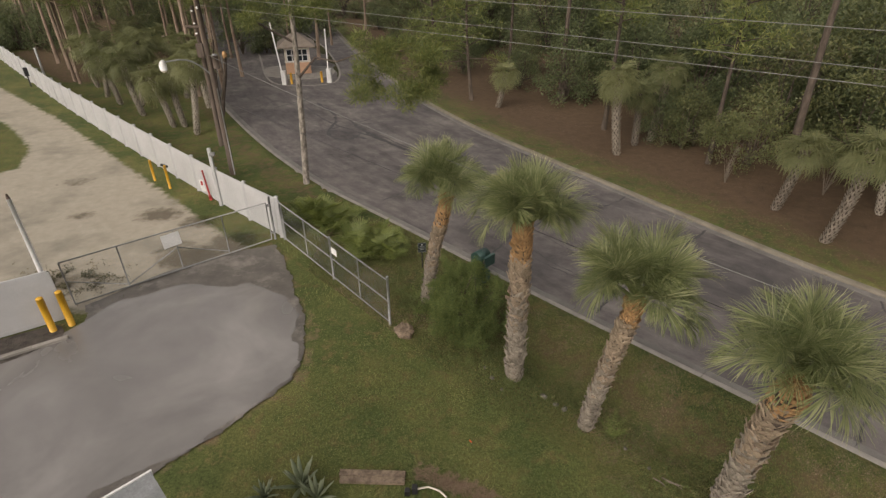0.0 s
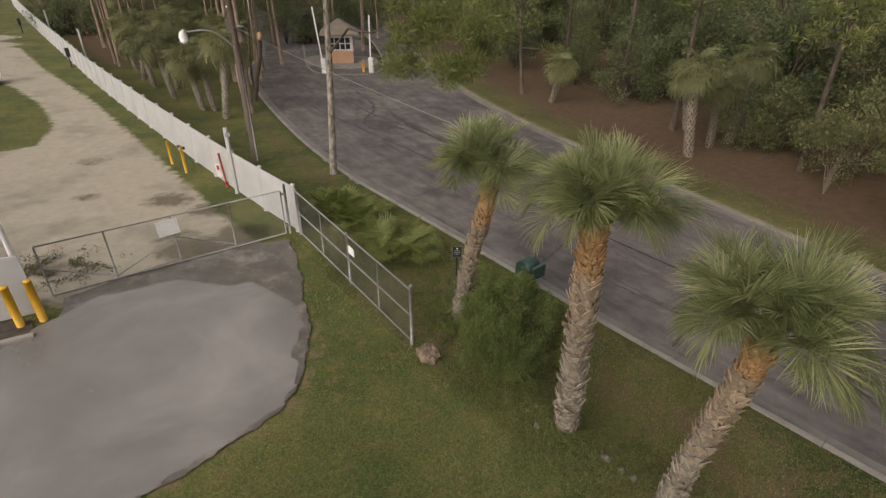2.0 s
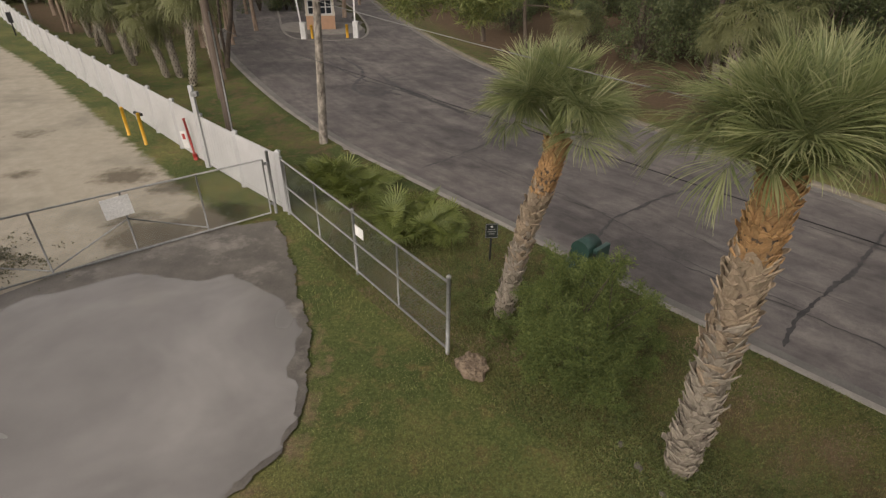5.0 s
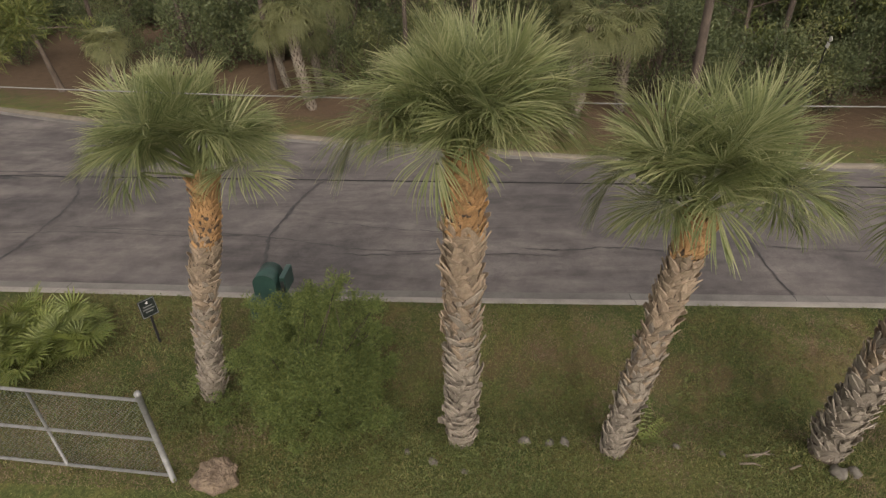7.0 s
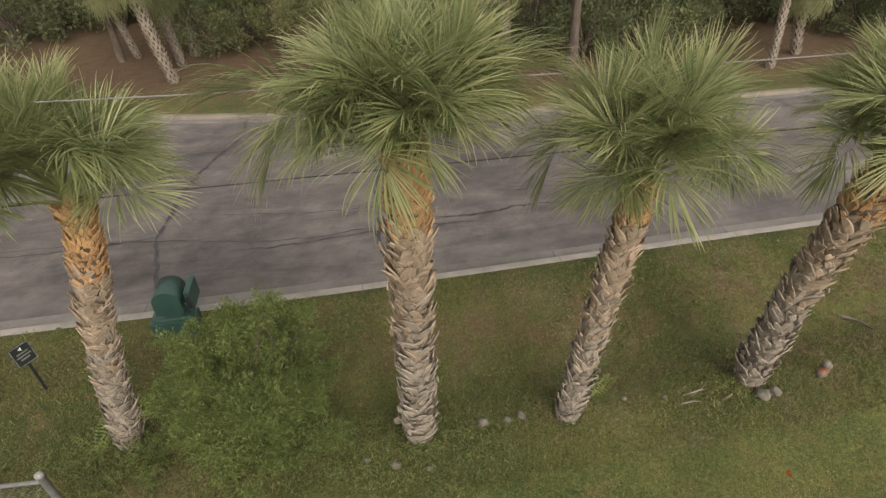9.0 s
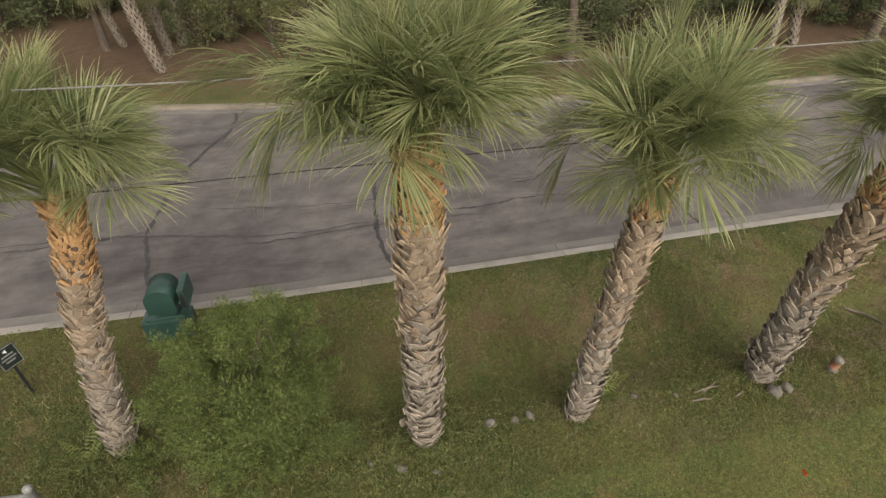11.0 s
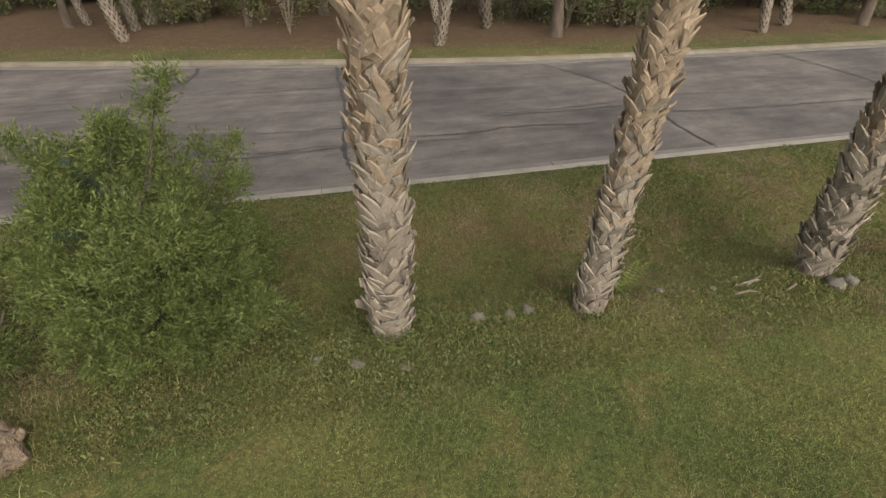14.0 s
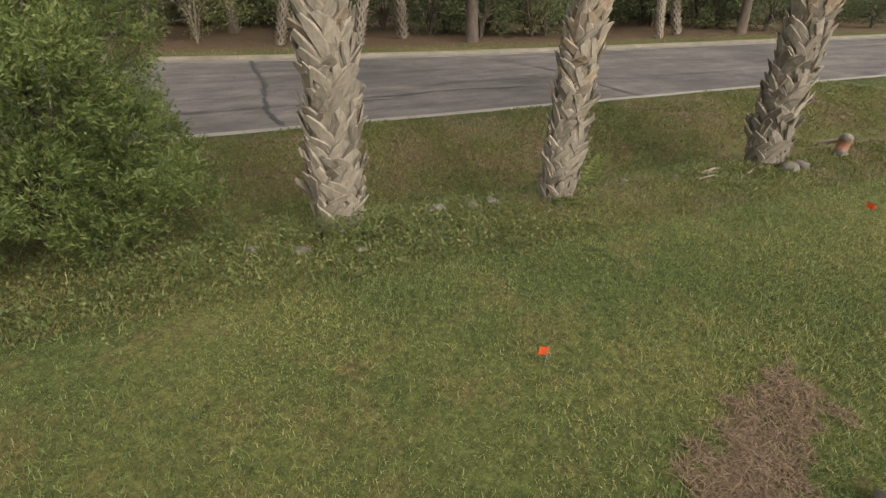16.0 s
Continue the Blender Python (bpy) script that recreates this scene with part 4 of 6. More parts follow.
def leaf_cloud(centres, radii, count, size, seed, aspect=2.6, flat=0.55):
    """Loose leaves of four corners spread through uneven clumps."""
    rng = np.random.default_rng(seed)
    c, r = np.array(centres), np.array(radii)
    if r.ndim == 1:
        r = np.stack([r, r, r * 0.75], axis=1)
    pick = rng.choice(len(c), count, p=(r[:, 0] ** 2) / (r[:, 0] ** 2).sum())
    d = rng.normal(size=(count, 3))
    d /= np.linalg.norm(d, axis=1)[:, None]
    p = c[pick] + d * r[pick] * (rng.random(count) ** 0.42)[:, None] * (0.75 + 0.5 * rng.random(count))[:, None]
    ax = d * 0.6 + rng.normal(size=(count, 3)) * 0.6 + np.array([0, 0, 0.25])
    ax /= np.linalg.norm(ax, axis=1)[:, None]
    up = np.array([0, 0, 1.0]) + rng.normal(size=(count, 3)) * flat
    sd = np.cross(ax, up)
    sd /= np.linalg.norm(sd, axis=1)[:, None] + 1e-9
    ln = (size * rng.uniform(0.7, 1.3, count))[:, None]
    w = ln / aspect
    v = np.stack([p, p + ax * ln * 0.5 + sd * w * 0.5, p + ax * ln, p + ax * ln * 0.5 - sd * w * 0.5], axis=1).reshape(-1, 3)
    return v, np.arange(count * 4).reshape(-1, 4)


def twig_cloud(centres, radii, twigs, per_twig, size, seed, aspect=2.6, spread=0.09):
    """Leaves in tufts at the ends of twigs, so that a crown shows clumps and gaps."""
    g = np.random.default_rng(seed)
    c, r = np.array(centres), np.array(radii)
    pick = g.choice(len(c), twigs, p=r ** 2 / (r ** 2).sum())
    d = g.normal(size=(twigs, 3))
    d[:, 2] = d[:, 2] * 0.8 + 0.25
    d /= np.linalg.norm(d, axis=1)[:, None]
    tip = c[pick] + d * (r[pick] * (0.55 + 0.55 * g.random(twigs) ** 0.5))[:, None]
    tip, d = np.repeat(tip, per_twig, axis=0), np.repeat(d, per_twig, axis=0)
    n = len(tip)
    ax = d * 0.7 + g.normal(size=(n, 3)) * 0.55 + np.array([0, 0, 0.3])
    ax /= np.linalg.norm(ax, axis=1)[:, None]
    p = tip - d * (g.random(n) * spread * 1.6)[:, None] + g.normal(size=(n, 3)) * spread * 0.22
    sd = np.cross(ax, d + g.normal(size=(n, 3)) * 0.6)
    sd /= np.linalg.norm(sd, axis=1)[:, None] + 1e-9
    ln = (size * g.uniform(0.65, 1.3, n))[:, None]
    w = ln / aspect
    v = np.stack([p, p + ax * ln * 0.5 + sd * w * 0.5, p + ax * ln, p + ax * ln * 0.5 - sd * w * 0.5], axis=1).reshape(-1, 3)
    return v, np.arange(n * 4).reshape(-1, 4)


def limbs(targets, trunk_r, fork_z, seed, sides=6):
    rng = random.Random(seed)
    bm = bmesh.new()
    for t in targets:
        t = Vector(t)
        s = Vector((rng.uniform(-0.5, 0.5) * trunk_r, rng.uniform(-0.5, 0.5) * trunk_r, 0))
        f = Vector((t.x * 0.18, t.y * 0.18, fork_z * rng.uniform(0.8, 1.2)))
        m = f.lerp(t, 0.5) + Vector((rng.uniform(-1, 1), rng.uniform(-1, 1), 0.3)) * 0.08 * t.length
        add_tube(bm, [s, f, m, t], [trunk_r, trunk_r * 0.75, trunk_r * 0.45, trunk_r * 0.12], sides, False)
    return bm


def shrub(x, y, height, radius, seed, label, count=9000, leaf=0.075, material=None, extra=()):
    rng = random.Random(seed)
    root = thing("shrub", pose(x, y, turf(x, y)), label, "shrub")
    cs, rs = [], []
    for k in range(72):
        a, u = k * 2.399, (k + 0.5) / 72
        rad = radius * math.sqrt(max(0.05, 1 - (u * 1.02) ** 1.8)) * rng.uniform(0.35, 1.04) * (1.0 + 0.18 * math.sin(3 * a + 1.0) + 0.1 * math.sin(5 * a))
        cs.append((rad * math.cos(a), rad * math.sin(a), height * (0.08 + 0.84 * u) * rng.uniform(0.82, 1.12)))
        rs.append(radius * rng.uniform(0.1, 0.22))
    for e in extra:
        cs.append(e)
        rs.append(0.2)
    # the leafy inside, thinner towards the top
    for k in range(16):
        a = k * 2.399
        cs.append((0.5 * radius * math.cos(a), 0.5 * radius * math.sin(a), height * (0.12 + 0.03 * k)))
        rs.append(radius * 0.3)
    part("woody_stem", limbs([c for c in cs[::3] if c[2] > 1.0] + list(extra), 0.022, height * 0.15, seed, 5), M_BARK, root)
    v, q = twig_cloud(cs, rs, count // 18, 18, leaf, seed, 3.8, 0.1)
    keep = np.array(v).reshape(-1, 4, 3)[:, :, 2].min(axis=1) > 0.02
    foliage = new("foliage", big_mesh("foliage", v, q[keep], np.zeros((0, 3), int), material or M_SHRUB))
    foliage.parent = root
    return root


def saw_palmetto(x, y, seed, size=1.0, leaves=58):
    rng = random.Random(seed)
    root = thing("saw_palmetto", pose(x, y, 0.0), "yellow-green saw palmetto clump beside the kerb", "shrub", "palmettos by the kerb")
    part("stem", lump(0.22, 0.22, 0.14, seed), M_TRUNK, root)
    for k in range(leaves):
        a, e = k * 137.5 + rng.uniform(-20, 20), 80 - 62 * ((k + 0.5) / leaves) + rng.uniform(-8, 8)
        s = size * rng.uniform(0.7, 1.05)
        off = Vector((rng.uniform(-0.6, 0.6), rng.uniform(-0.6, 0.6), 0.06))
        shared("fan", rng.choice(FAN_SMALL), root, Matrix.Translation(off) @ pose(0, 0, 0, 0, 0, a) @ pose(0, 0, 0, rng.uniform(-30, 30), -e, 0) @ Matrix.Diagonal((s, s, s, 1)))


def far_palm_meshes(seed, height, lean, girth=1.0, crown=1.0):
    """Trunk with its boots, and crown, as two meshes."""
    rng = random.Random(seed)
    line = trunk_line((0, 0, -0.05), (lean[0], lean[1], height), (rng.uniform(-0.15, 0.15), 0, 0), 12)
    bm = tube(line, [girth * (0.17 - 0.02 * min(1, i / 3) + 0.05 * max(0, (i - 6) / 6)) for i in range(12)], 9)
    rows = int(height / 0.16)
    for r in range(rows):
        for k in range(7):
            u = min(0.98, (r + rng.random() * 0.3) / rows)
            p, d = at_height(line, u)
            a = 6.28319 * (k + 0.5 * (r % 2)) / 7 + rng.uniform(-0.1, 0.1)
            out = Vector((math.cos(a), math.sin(a), 0))
            side = d.cross(out)
            q = p + out * 0.15 * girth
            for sgn in (-1, 1):
                w = 0.036
                s = side * sgn
                v = [bm.verts.new(c) for c in (q - s * w, q + s * w, q + s * (w + 0.1) + d * 0.24 + out * 0.085, q + s * 0.06 + d * 0.25 + out * 0.09)]
                bm.faces.new(v).material_index = 1
    crown_v, crown_q = [], []
    tip, _ = at_height(line, 0.97)
    for k in range(26):
        v, q = fan_leaf(seed * 50 + k, 0.8 * crown, 0.7 * crown, 22, 280, 0.4, 0.06, (0.5, 1.0), 30, 0.7)
        e = 75 - 125 * ((k + 0.5) / 26) ** 0.8 + rng.uniform(-10, 10)
        m = Matrix.Translation(tip) @ pose(0, 0, 0, 0, 0, k * 137.5) @ pose(0, 0, 0, rng.uniform(-25, 25), -e, 0)
        base = len(crown_v)
        crown_v += [tuple(m @ Vector(p)) for p in v]
        crown_q += [tuple(i + base for i in f) for f in q]
    trunk = bpy.data.meshes.new("trunk")
    bm.to_mesh(trunk)
    bm.free()
    trunk.materials.append(M_TRUNK)
    trunk.materials.append(M_FAR_TRUNK if girth > 0.9 else M_HATCH)
    return trunk, big_mesh("crown", np.array(crown_v), np.array(crown_q), np.zeros((0, 3), int), M_FROND_FAR)


def assembled(name, meshes, m, label, category, group):
    root = thing(name, m, label, category, group)
    for part_name, me in meshes:
        o = new(part_name, me)
        o.parent = root
    return root


def pine_meshes(seed, height, radius=0.16, low=0.55, reach=2.2):
    rng = random.Random(seed)
    line = trunk_line((0, 0, -0.05), (rng.uniform(-0.5, 0.5), rng.uniform(-0.5, 0.5), height), (rng.uniform(-0.2, 0.2), rng.uniform(-0.2, 0.2), 0), 14)
    bm = tube(line, [radius * (1.25 - 0.25 * min(1, i / 2) - 0.7 * i / 13) for i in range(14)], 9)
    cs, rs = [], []
    for k in range(26):
        u = low + (1 - low) * k / 25
        p, _ = at_height(line, min(0.99, u))
        a = k * 2.399 + rng.uniform(-0.4, 0.4)
        L = reach * (1.1 - 0.75 * (u - low) / (1 - low)) * rng.uniform(0.7, 1.2)
        end = p + Vector((math.cos(a) * L, math.sin(a) * L, L * rng.uniform(-0.15, 0.35)))
        add_tube(bm, [p, p.lerp(end, 0.5) + Vector((0, 0, 0.12)), end], [0.05, 0.03, 0.01], 5, False)
        for w in (0.55, 0.8, 1.0):
            cs.append(tuple(p.lerp(end, w) + Vector((rng.uniform(-0.3, 0.3), rng.uniform(-0.3, 0.3), 0.1))))
            rs.append(0.5 * rng.uniform(0.7, 1.2))
    v, q = leaf_cloud(cs, rs, 3600, 0.37, seed, 7.0, 0.8)
    trunk = bpy.data.meshes.new("trunk")
    bm.to_mesh(trunk)
    bm.free()
    trunk.materials.append(M_BARK)
    return trunk, big_mesh("crown", v, q, np.zeros((0, 3), int), M_PINE)


def thicket_meshes(seed, height, radius, material, leaf=0.17, count=4400):
    rng = random.Random(seed)
    cs, rs = [], []
    for k in range(26):
        a, u = k * 2.399 + rng.uniform(-0.5, 0.5), (k + 0.5) / 26
        rad = radius * math.sqrt(max(0.08, 1 - u ** 2)) * rng.uniform(0.4, 1.05)
        cs.append((rad * math.cos(a), rad * math.sin(a), height * (0.08 + 0.86 * u) * rng.uniform(0.85, 1.1)))
        rs.append(radius * rng.uniform(0.22, 0.42))
    bm = limbs(cs[::2], 0.06, height * 0.2, seed)
    v, q = leaf_cloud(cs, rs, count, leaf, seed, 2.2, 0.7)
    keep = v.reshape(-1, 4, 3)[:, :, 2].min(axis=1) > 0.0
    trunk = bpy.data.meshes.new("woody_stem")
    bm.to_mesh(trunk)
    bm.free()
    trunk.materials.append(M_BARK)
    return trunk, big_mesh("foliage", v, q[keep], np.zeros((0, 3), int), material)


sabal_palm((-0.55, 14.7, 0), (0.08, 14.4, 3.75), (-0.08, 0.0, 0.0), 1, "slender leaning sabal palm with crossed tan boots", 0.162, 0.99, 32, orange=0.75, rise=0.14, stray=((127, 20, 1.1), (150, 10, 1.0), (100, 30, 1.05), (-60, 24, 1.0), (-20, 16, 0.95)))
sabal_palm((1.97, 11.05, 0), (1.85, 10.92, 4.6), (0.0, 0.0, 0), 2, "upright sabal palm with pale crossed boots beside the shrub", 0.19, 0.95, 44, orange=0.8, rise=0.03, low=-1, stray=((125, 26, 1.4), (140, 22, 1.3), (112, 20, 1.2), (-55, 36, 1.15), (-40, 44, 1.15)))
sabal_palm((3.54, 9.3, 0), (4.02, 9.1, 3.75), (-0.05, 0.0, 0), 3, "sabal palm with a leaning booted trunk on the lawn", 0.163, 1.05, 34, orange=0.4, rise=0.1, low=-3, stray=((124, 24, 1.1), (150, 22, 0.9), (-45, 18, 1.1), (-60, 30, 1.15)))
sabal_palm((5.9, 7.05, 0), (5.97, 6.65, 3.9), (0.0, 0.1, 0), 4, "thick sabal palm with a brown boot head above stones", 0.2, 1.02, 36, orange=0.6, rise=0.0, head=0.2)
shrub(0.62, 13.05, 2.62, 1.45, 5, "dense green wax myrtle shrub growing beside the palms", 120000, 0.05, extra=((0.98, -0.42, 2.1), (0.9, -0.5, 1.75), (0.3, -0.6, 2.95), (0.25, -0.5, 2.72), (-0.1, -0.3, 2.6), (-0.6, 0.3, 2.5)))
for px, py, s, k in ((-5.6, 20.9, 1.1, 1), (-4.7, 20.3, 1.0, 2), (-3.1, 18.4, 0.98, 3), (-2.3, 17.9, 0.9, 4)):
    saw_palmetto(px, py, k, s)

# the woods across the road and behind the white fence
PALM_KINDS = [far_palm_meshes(k, h, l, 1.0 if k < 4 else 0.85, 1.0 if k < 4 else 1.15) for k, (h, l) in enumerate([(3.3, (0.5, 0.2)), (4.2, (-0.4, 0.3)), (2.6, (0.2, -0.4)), (4.6, (2.3, 0.2)), (3.6, (-0.5, 0.3)), (4.3, (0.6, 0.3)), (3.2, (-0.7, 0.1))])]
PINE_KINDS = [pine_meshes(60 + k, h, r, low, reach) for k, (h, r, low, reach) in enumerate([(15, 0.2, 0.55, 2.4), (12, 0.15, 0.5, 2.0), (9.5, 0.14, 0.3, 2.6), (12, 0.13, 0.6, 1.6), (15, 0.17, 0.62, 1.9)])]
for t, _ in PINE_KINDS[3:]:
    t.materials[0] = M_RUST_BARK
THICKETS = [thicket_meshes(80 + k, h, r, m) for k, (h, r, m) in enumerate([(3.2, 1.7, M_WOODS), (4.6, 2.0, M_WOODS), (2.2, 1.5, M_WOODS), (5.6, 2.2, M_WOODS), (3.4, 1.6, M_WOODS2), (6.5, 2.6, M_WOODS2)])]
FRONT = [thicket_meshes(180 + k, h, r, m, 0.115, 4300) for k, (h, r, m) in enumerate([(3.4, 1.7, M_WOODS), (4.8, 1.9, M_WOODS), (2.3, 1.5, M_WOODS), (3.8, 1.5, M_WOODS2)])]


def far_palm(x, y, kind, turn, s=1.0):
    t, c = PALM_KINDS[kind]
    assembled("cabbage_palm", (("trunk", t), ("crown", c)), pose(x, y, 0, 0, 0, turn) @ Matrix.Diagonal((s, s, s, 1)),
              "grey-booted cabbage palm in pine straw", "palm tree", "palms of the woods")


def pine(x, y, kind, turn, s=1.0):
    t, c = PINE_KINDS[kind]
    assembled("pine_tree", (("trunk", t), ("crown", c)), pose(x, y, 0, 0, 0, turn) @ Matrix.Diagonal((s, s, s, 1)),
              "tall slash pine with a bare scaly trunk", "pine tree", "pines of the woods")


def thicket(x, y, kind, turn, s=1.0, kinds=THICKETS):
    t, c = kinds[kind]
    assembled("woodland_shrub", (("woody_stem", t), ("foliage", c)), pose(x, y, -0.05, 0, 0, turn) @ Matrix.Diagonal((s, s, s, 1)),
              "dense dark green woodland shrub at the wood's edge", "shrub", "undergrowth of the woods")


for k, (px, py, kind, s) in enumerate([(9.9, 29.0, 1, 1.0), (11.4, 30.6, 0, 0.9), (15.35, 18.75, 1, 0.95), (24.2, 9.1, 3, 0.8),
                                       (15.0, 21.8, 0, 0.9), (22.3, 23.3, 1, 1.0), (4.0, 39.0, 2, 0.9), (27.0, 8.4, 2, 1.0), (19.5, 19.0, 0, 1.1), (12.6, 31.4, 1, 1.0), (19.4, 21.3, 4, 0.8), (11.1, 33.5, 4, 0.8)]):
    far_palm(px, py, kind, 8 if kind == 3 else 67 * k, s)
for k, (px, py, kind, s) in enumerate([(19.2, 15.8, 0, 1.0), (28.8, 5.6, 0, 1.0), (10.4, 33.7, 1, 1.0), (14.5, 27.6, 1, 0.9), (33.0, 20.6, 0, 1.0), (2.2, 41.0, 2, 1.0), (-0.4, 46.5, 2, 1.1),
                                       (24.5, 15.0, 1, 1.0), (9.0, 41.0, 0, 1.0), (18.5, 27.0, 0, 1.1), (38, 2, 0, 1.0), (5.5, 46, 1, 1.0)]):
    pine(px, py, kind, 41 * k, s)
rng = random.Random(77)
FAR_N = normals_of(FAR_EDGE)
for k in range(200):
    i = rng.randrange(20, 150)
    deep = 3.0 if i < 78 else 5.2
    d = deep + 0.5 + 18 * (k / 200) ** 1.3
    n = FAR_N[i] if (FAR_EDGE[i] + FAR_N[i]).sum() > FAR_EDGE[i].sum() else -FAR_N[i]
    p = FAR_EDGE[i] + n * d + np.array([rng.uniform(-0.8, 0.8), rng.uniform(-0.8, 0.8)])
    if d < deep + 4.5:
        thicket(p[0], p[1], rng.choice([0, 0, 1, 2, 2, 3]) if d < deep + 2 else rng.choice([0, 1, 1, 3]), rng.uniform(0, 360), rng.uniform(0.8, 1.2), FRONT)
    else:
        thicket(p[0], p[1], rng.choice([1, 3, 5, 3, 0, 1]), rng.uniform(0, 360), rng.uniform(0.8, 1.2) * (1.0 if d < 12 else 1.35))
    if k % 17 == 0:
        pine(p[0] + n[0] * 3, p[1] + n[1] * 3, rng.choice([1, 1, 2]), rng.uniform(0, 360), rng.uniform(0.85, 1.15))


def sapling(x, y, height, seed):
    """A thin many-stemmed small tree: bare stems below, loose pale leaves above."""
    rng = random.Random(seed)
    root = thing("sapling", pose(x, y, 0), "thin yellow-green sapling with bare pale stems", "tree", "saplings at the wood's edge")
    cs = [(rng.uniform(-1.2, 1.2), rng.uniform(-1.2, 1.2), height * rng.uniform(0.45, 1.0)) for _ in range(18)]
    for k in range(0, 18, 2):
        part("stem", limbs(cs[k:k + 1], 0.016, height * 0.3, seed + k), M_STICK, root)
    v, q = leaf_cloud(cs, [rng.uniform(0.25, 0.5) for _ in cs], 4200, 0.1, seed, 2.2, 0.7)
    o = new("foliage", big_mesh("foliage", v, q, np.zeros((0, 3), int), M_WOODS2))
    o.parent = root


sapling(14.16, 24.87, 3.4, 3)
sapling(18.2, 23.4, 2.6, 6)
def roadside_pine():
    """A thin pine whose low limb reaches over the road."""
    root = thing("pine_tree", pose(-6.8, 24.6, 0), "slender roadside pine with one limb over the road", "pine tree", "pines of the woods")
    line = trunk_line((0, 0, -0.05), (0.3, 0.2, 14.5), (0.15, 0.1, 0), 14)
    part("trunk", tube(line, [0.16 - 0.008 * i for i in range(14)], 10), M_PINE_BARK, root)
    limb_end = Vector((5.2, -3.2, 6.3))
    part("limb", tube([line[5] - Vector((0, 0, 0.4)), Vector((1.3, -0.6, 6.2)), Vector((2.4, -1.6, 6.2)), Vector((3.7, -2.1, 6.7)), limb_end], [0.06, 0.045, 0.035, 0.028, 0.012], 7), M_BARK, root)
    part("limb", tube([line[6], Vector((-0.9, -0.2, 7.4)), Vector((-1.8, -0.3, 8.0))], [0.06, 0.045, 0.015], 7), M_BARK, root)
    rng = random.Random(5)
    cs = [(5.1 + rng.uniform(-1.5, 1.4), -3.3 + rng.uniform(-1.0, 1.0), 6.2 + rng.uniform(-1.1, 1.3)) for k in range(26)]
    cs += [(rng.uniform(-2.0, 2.5), rng.uniform(-1.2, 1.2), rng.uniform(7.4, 9.5)) for k in range(16)]
    v, q = leaf_cloud(cs, [rng.uniform(0.3, 0.55) for _ in cs], 20000, 0.24, 8, 9.0, 0.9)
    o = new("crown", big_mesh("crown", v, q, np.zeros((0, 3), int), M_PINE))
    o.parent = root


roadside_pine()
# leaning palms and pines between the fence and the road
for k, (px, py, turn) in enumerate([(-28.7, 45.2, 20), (-26.2, 42.0, -10), (-24.0, 39.8, 5), (-20.9, 36.9, 15), (-22.3, 39.6, -25), (-17.6, 34.2, 10), (-16.9, 34.3, -5), (-15.5, 32.7, 30), (-23.0, 43.3, 0),
                                    (-16.9, 38.6, -20), (-31, 48.5, 10), (-34, 53, -15), (-28, 52, 25), (-38, 58, 0), (-24, 50, -10), (-31, 58, 15), (-19.8, 41.5, 40), (-26, 47.5, -30)]):
    far_palm(px, py, 4 + k % 3, turn, 0.9 + 0.03 * (k % 5))
for k, (px, py, kind) in enumerate([(-19, 42, 1), (-23, 47, 0), (-27, 56, 0), (-33, 62, 1), (-14.4, 33.8, 1), (-22, 58, 0), (-40, 66, 0), (-30, 66, 1), (-45, 74, 0), (-18, 66, 0), (-36, 74, 0), (-12.7, 57, 1), (-13, 66, 0), (-9.5, 70, 1)]):
    pine(px, py, kind + 3, 53 * k, 1.0)
for k in range(12):
    px, py = -34 + 17 * rng.random(), 40 + 12 * rng.random()
    pine(px, max(py, 15.5 - px), 3, rng.uniform(0, 360), rng.uniform(0.75, 1.0))
# bare pine stems that fill the wood behind the palms
for k in range(22):
    px, py = -17 - 36 * rng.random(), 46 + 30 * rng.random()
    pine(px, max(py, 17.0 - px), rng.choice([3, 4, 4]), rng.uniform(0, 360), rng.uniform(0.8, 1.1))
for k in range(32):
    u = rng.random()
    px, py = -24 - 34 * u + rng.uniform(-5, 5), 60 + 26 * rng.random()
    thicket(px + 10, py, rng.choice([0, 1, 3, 5]), rng.uniform(0, 360), rng.uniform(0.8, 1.2))
for k in range(32):
    thicket(-6 + 66 * rng.random(), 62 + 16 * rng.random(), rng.choice([1, 3, 5]), rng.uniform(0, 360), rng.uniform(1.3, 1.8))
    thicket(40 + 22 * rng.random(), 6 + 56 * rng.random(), rng.choice([1, 3, 5]), rng.uniform(0, 360), rng.uniform(1.3, 1.8))
    thicket(-70 + 100 * rng.random(), 88 + 14 * rng.random(), rng.choice([1, 3, 5]), rng.uniform(0, 360), rng.uniform(1.2, 1.7))


# ---- fences, gate and what stands by them ----
FENCE = resample([(-6.6, 19.2), (-10.2, 22.3), (-19.0, 30.6), (-29.2, 40.5), (-34.2, 45.7), (-45.7, 57.4), (-58, 70), (-78, 91)], 44)


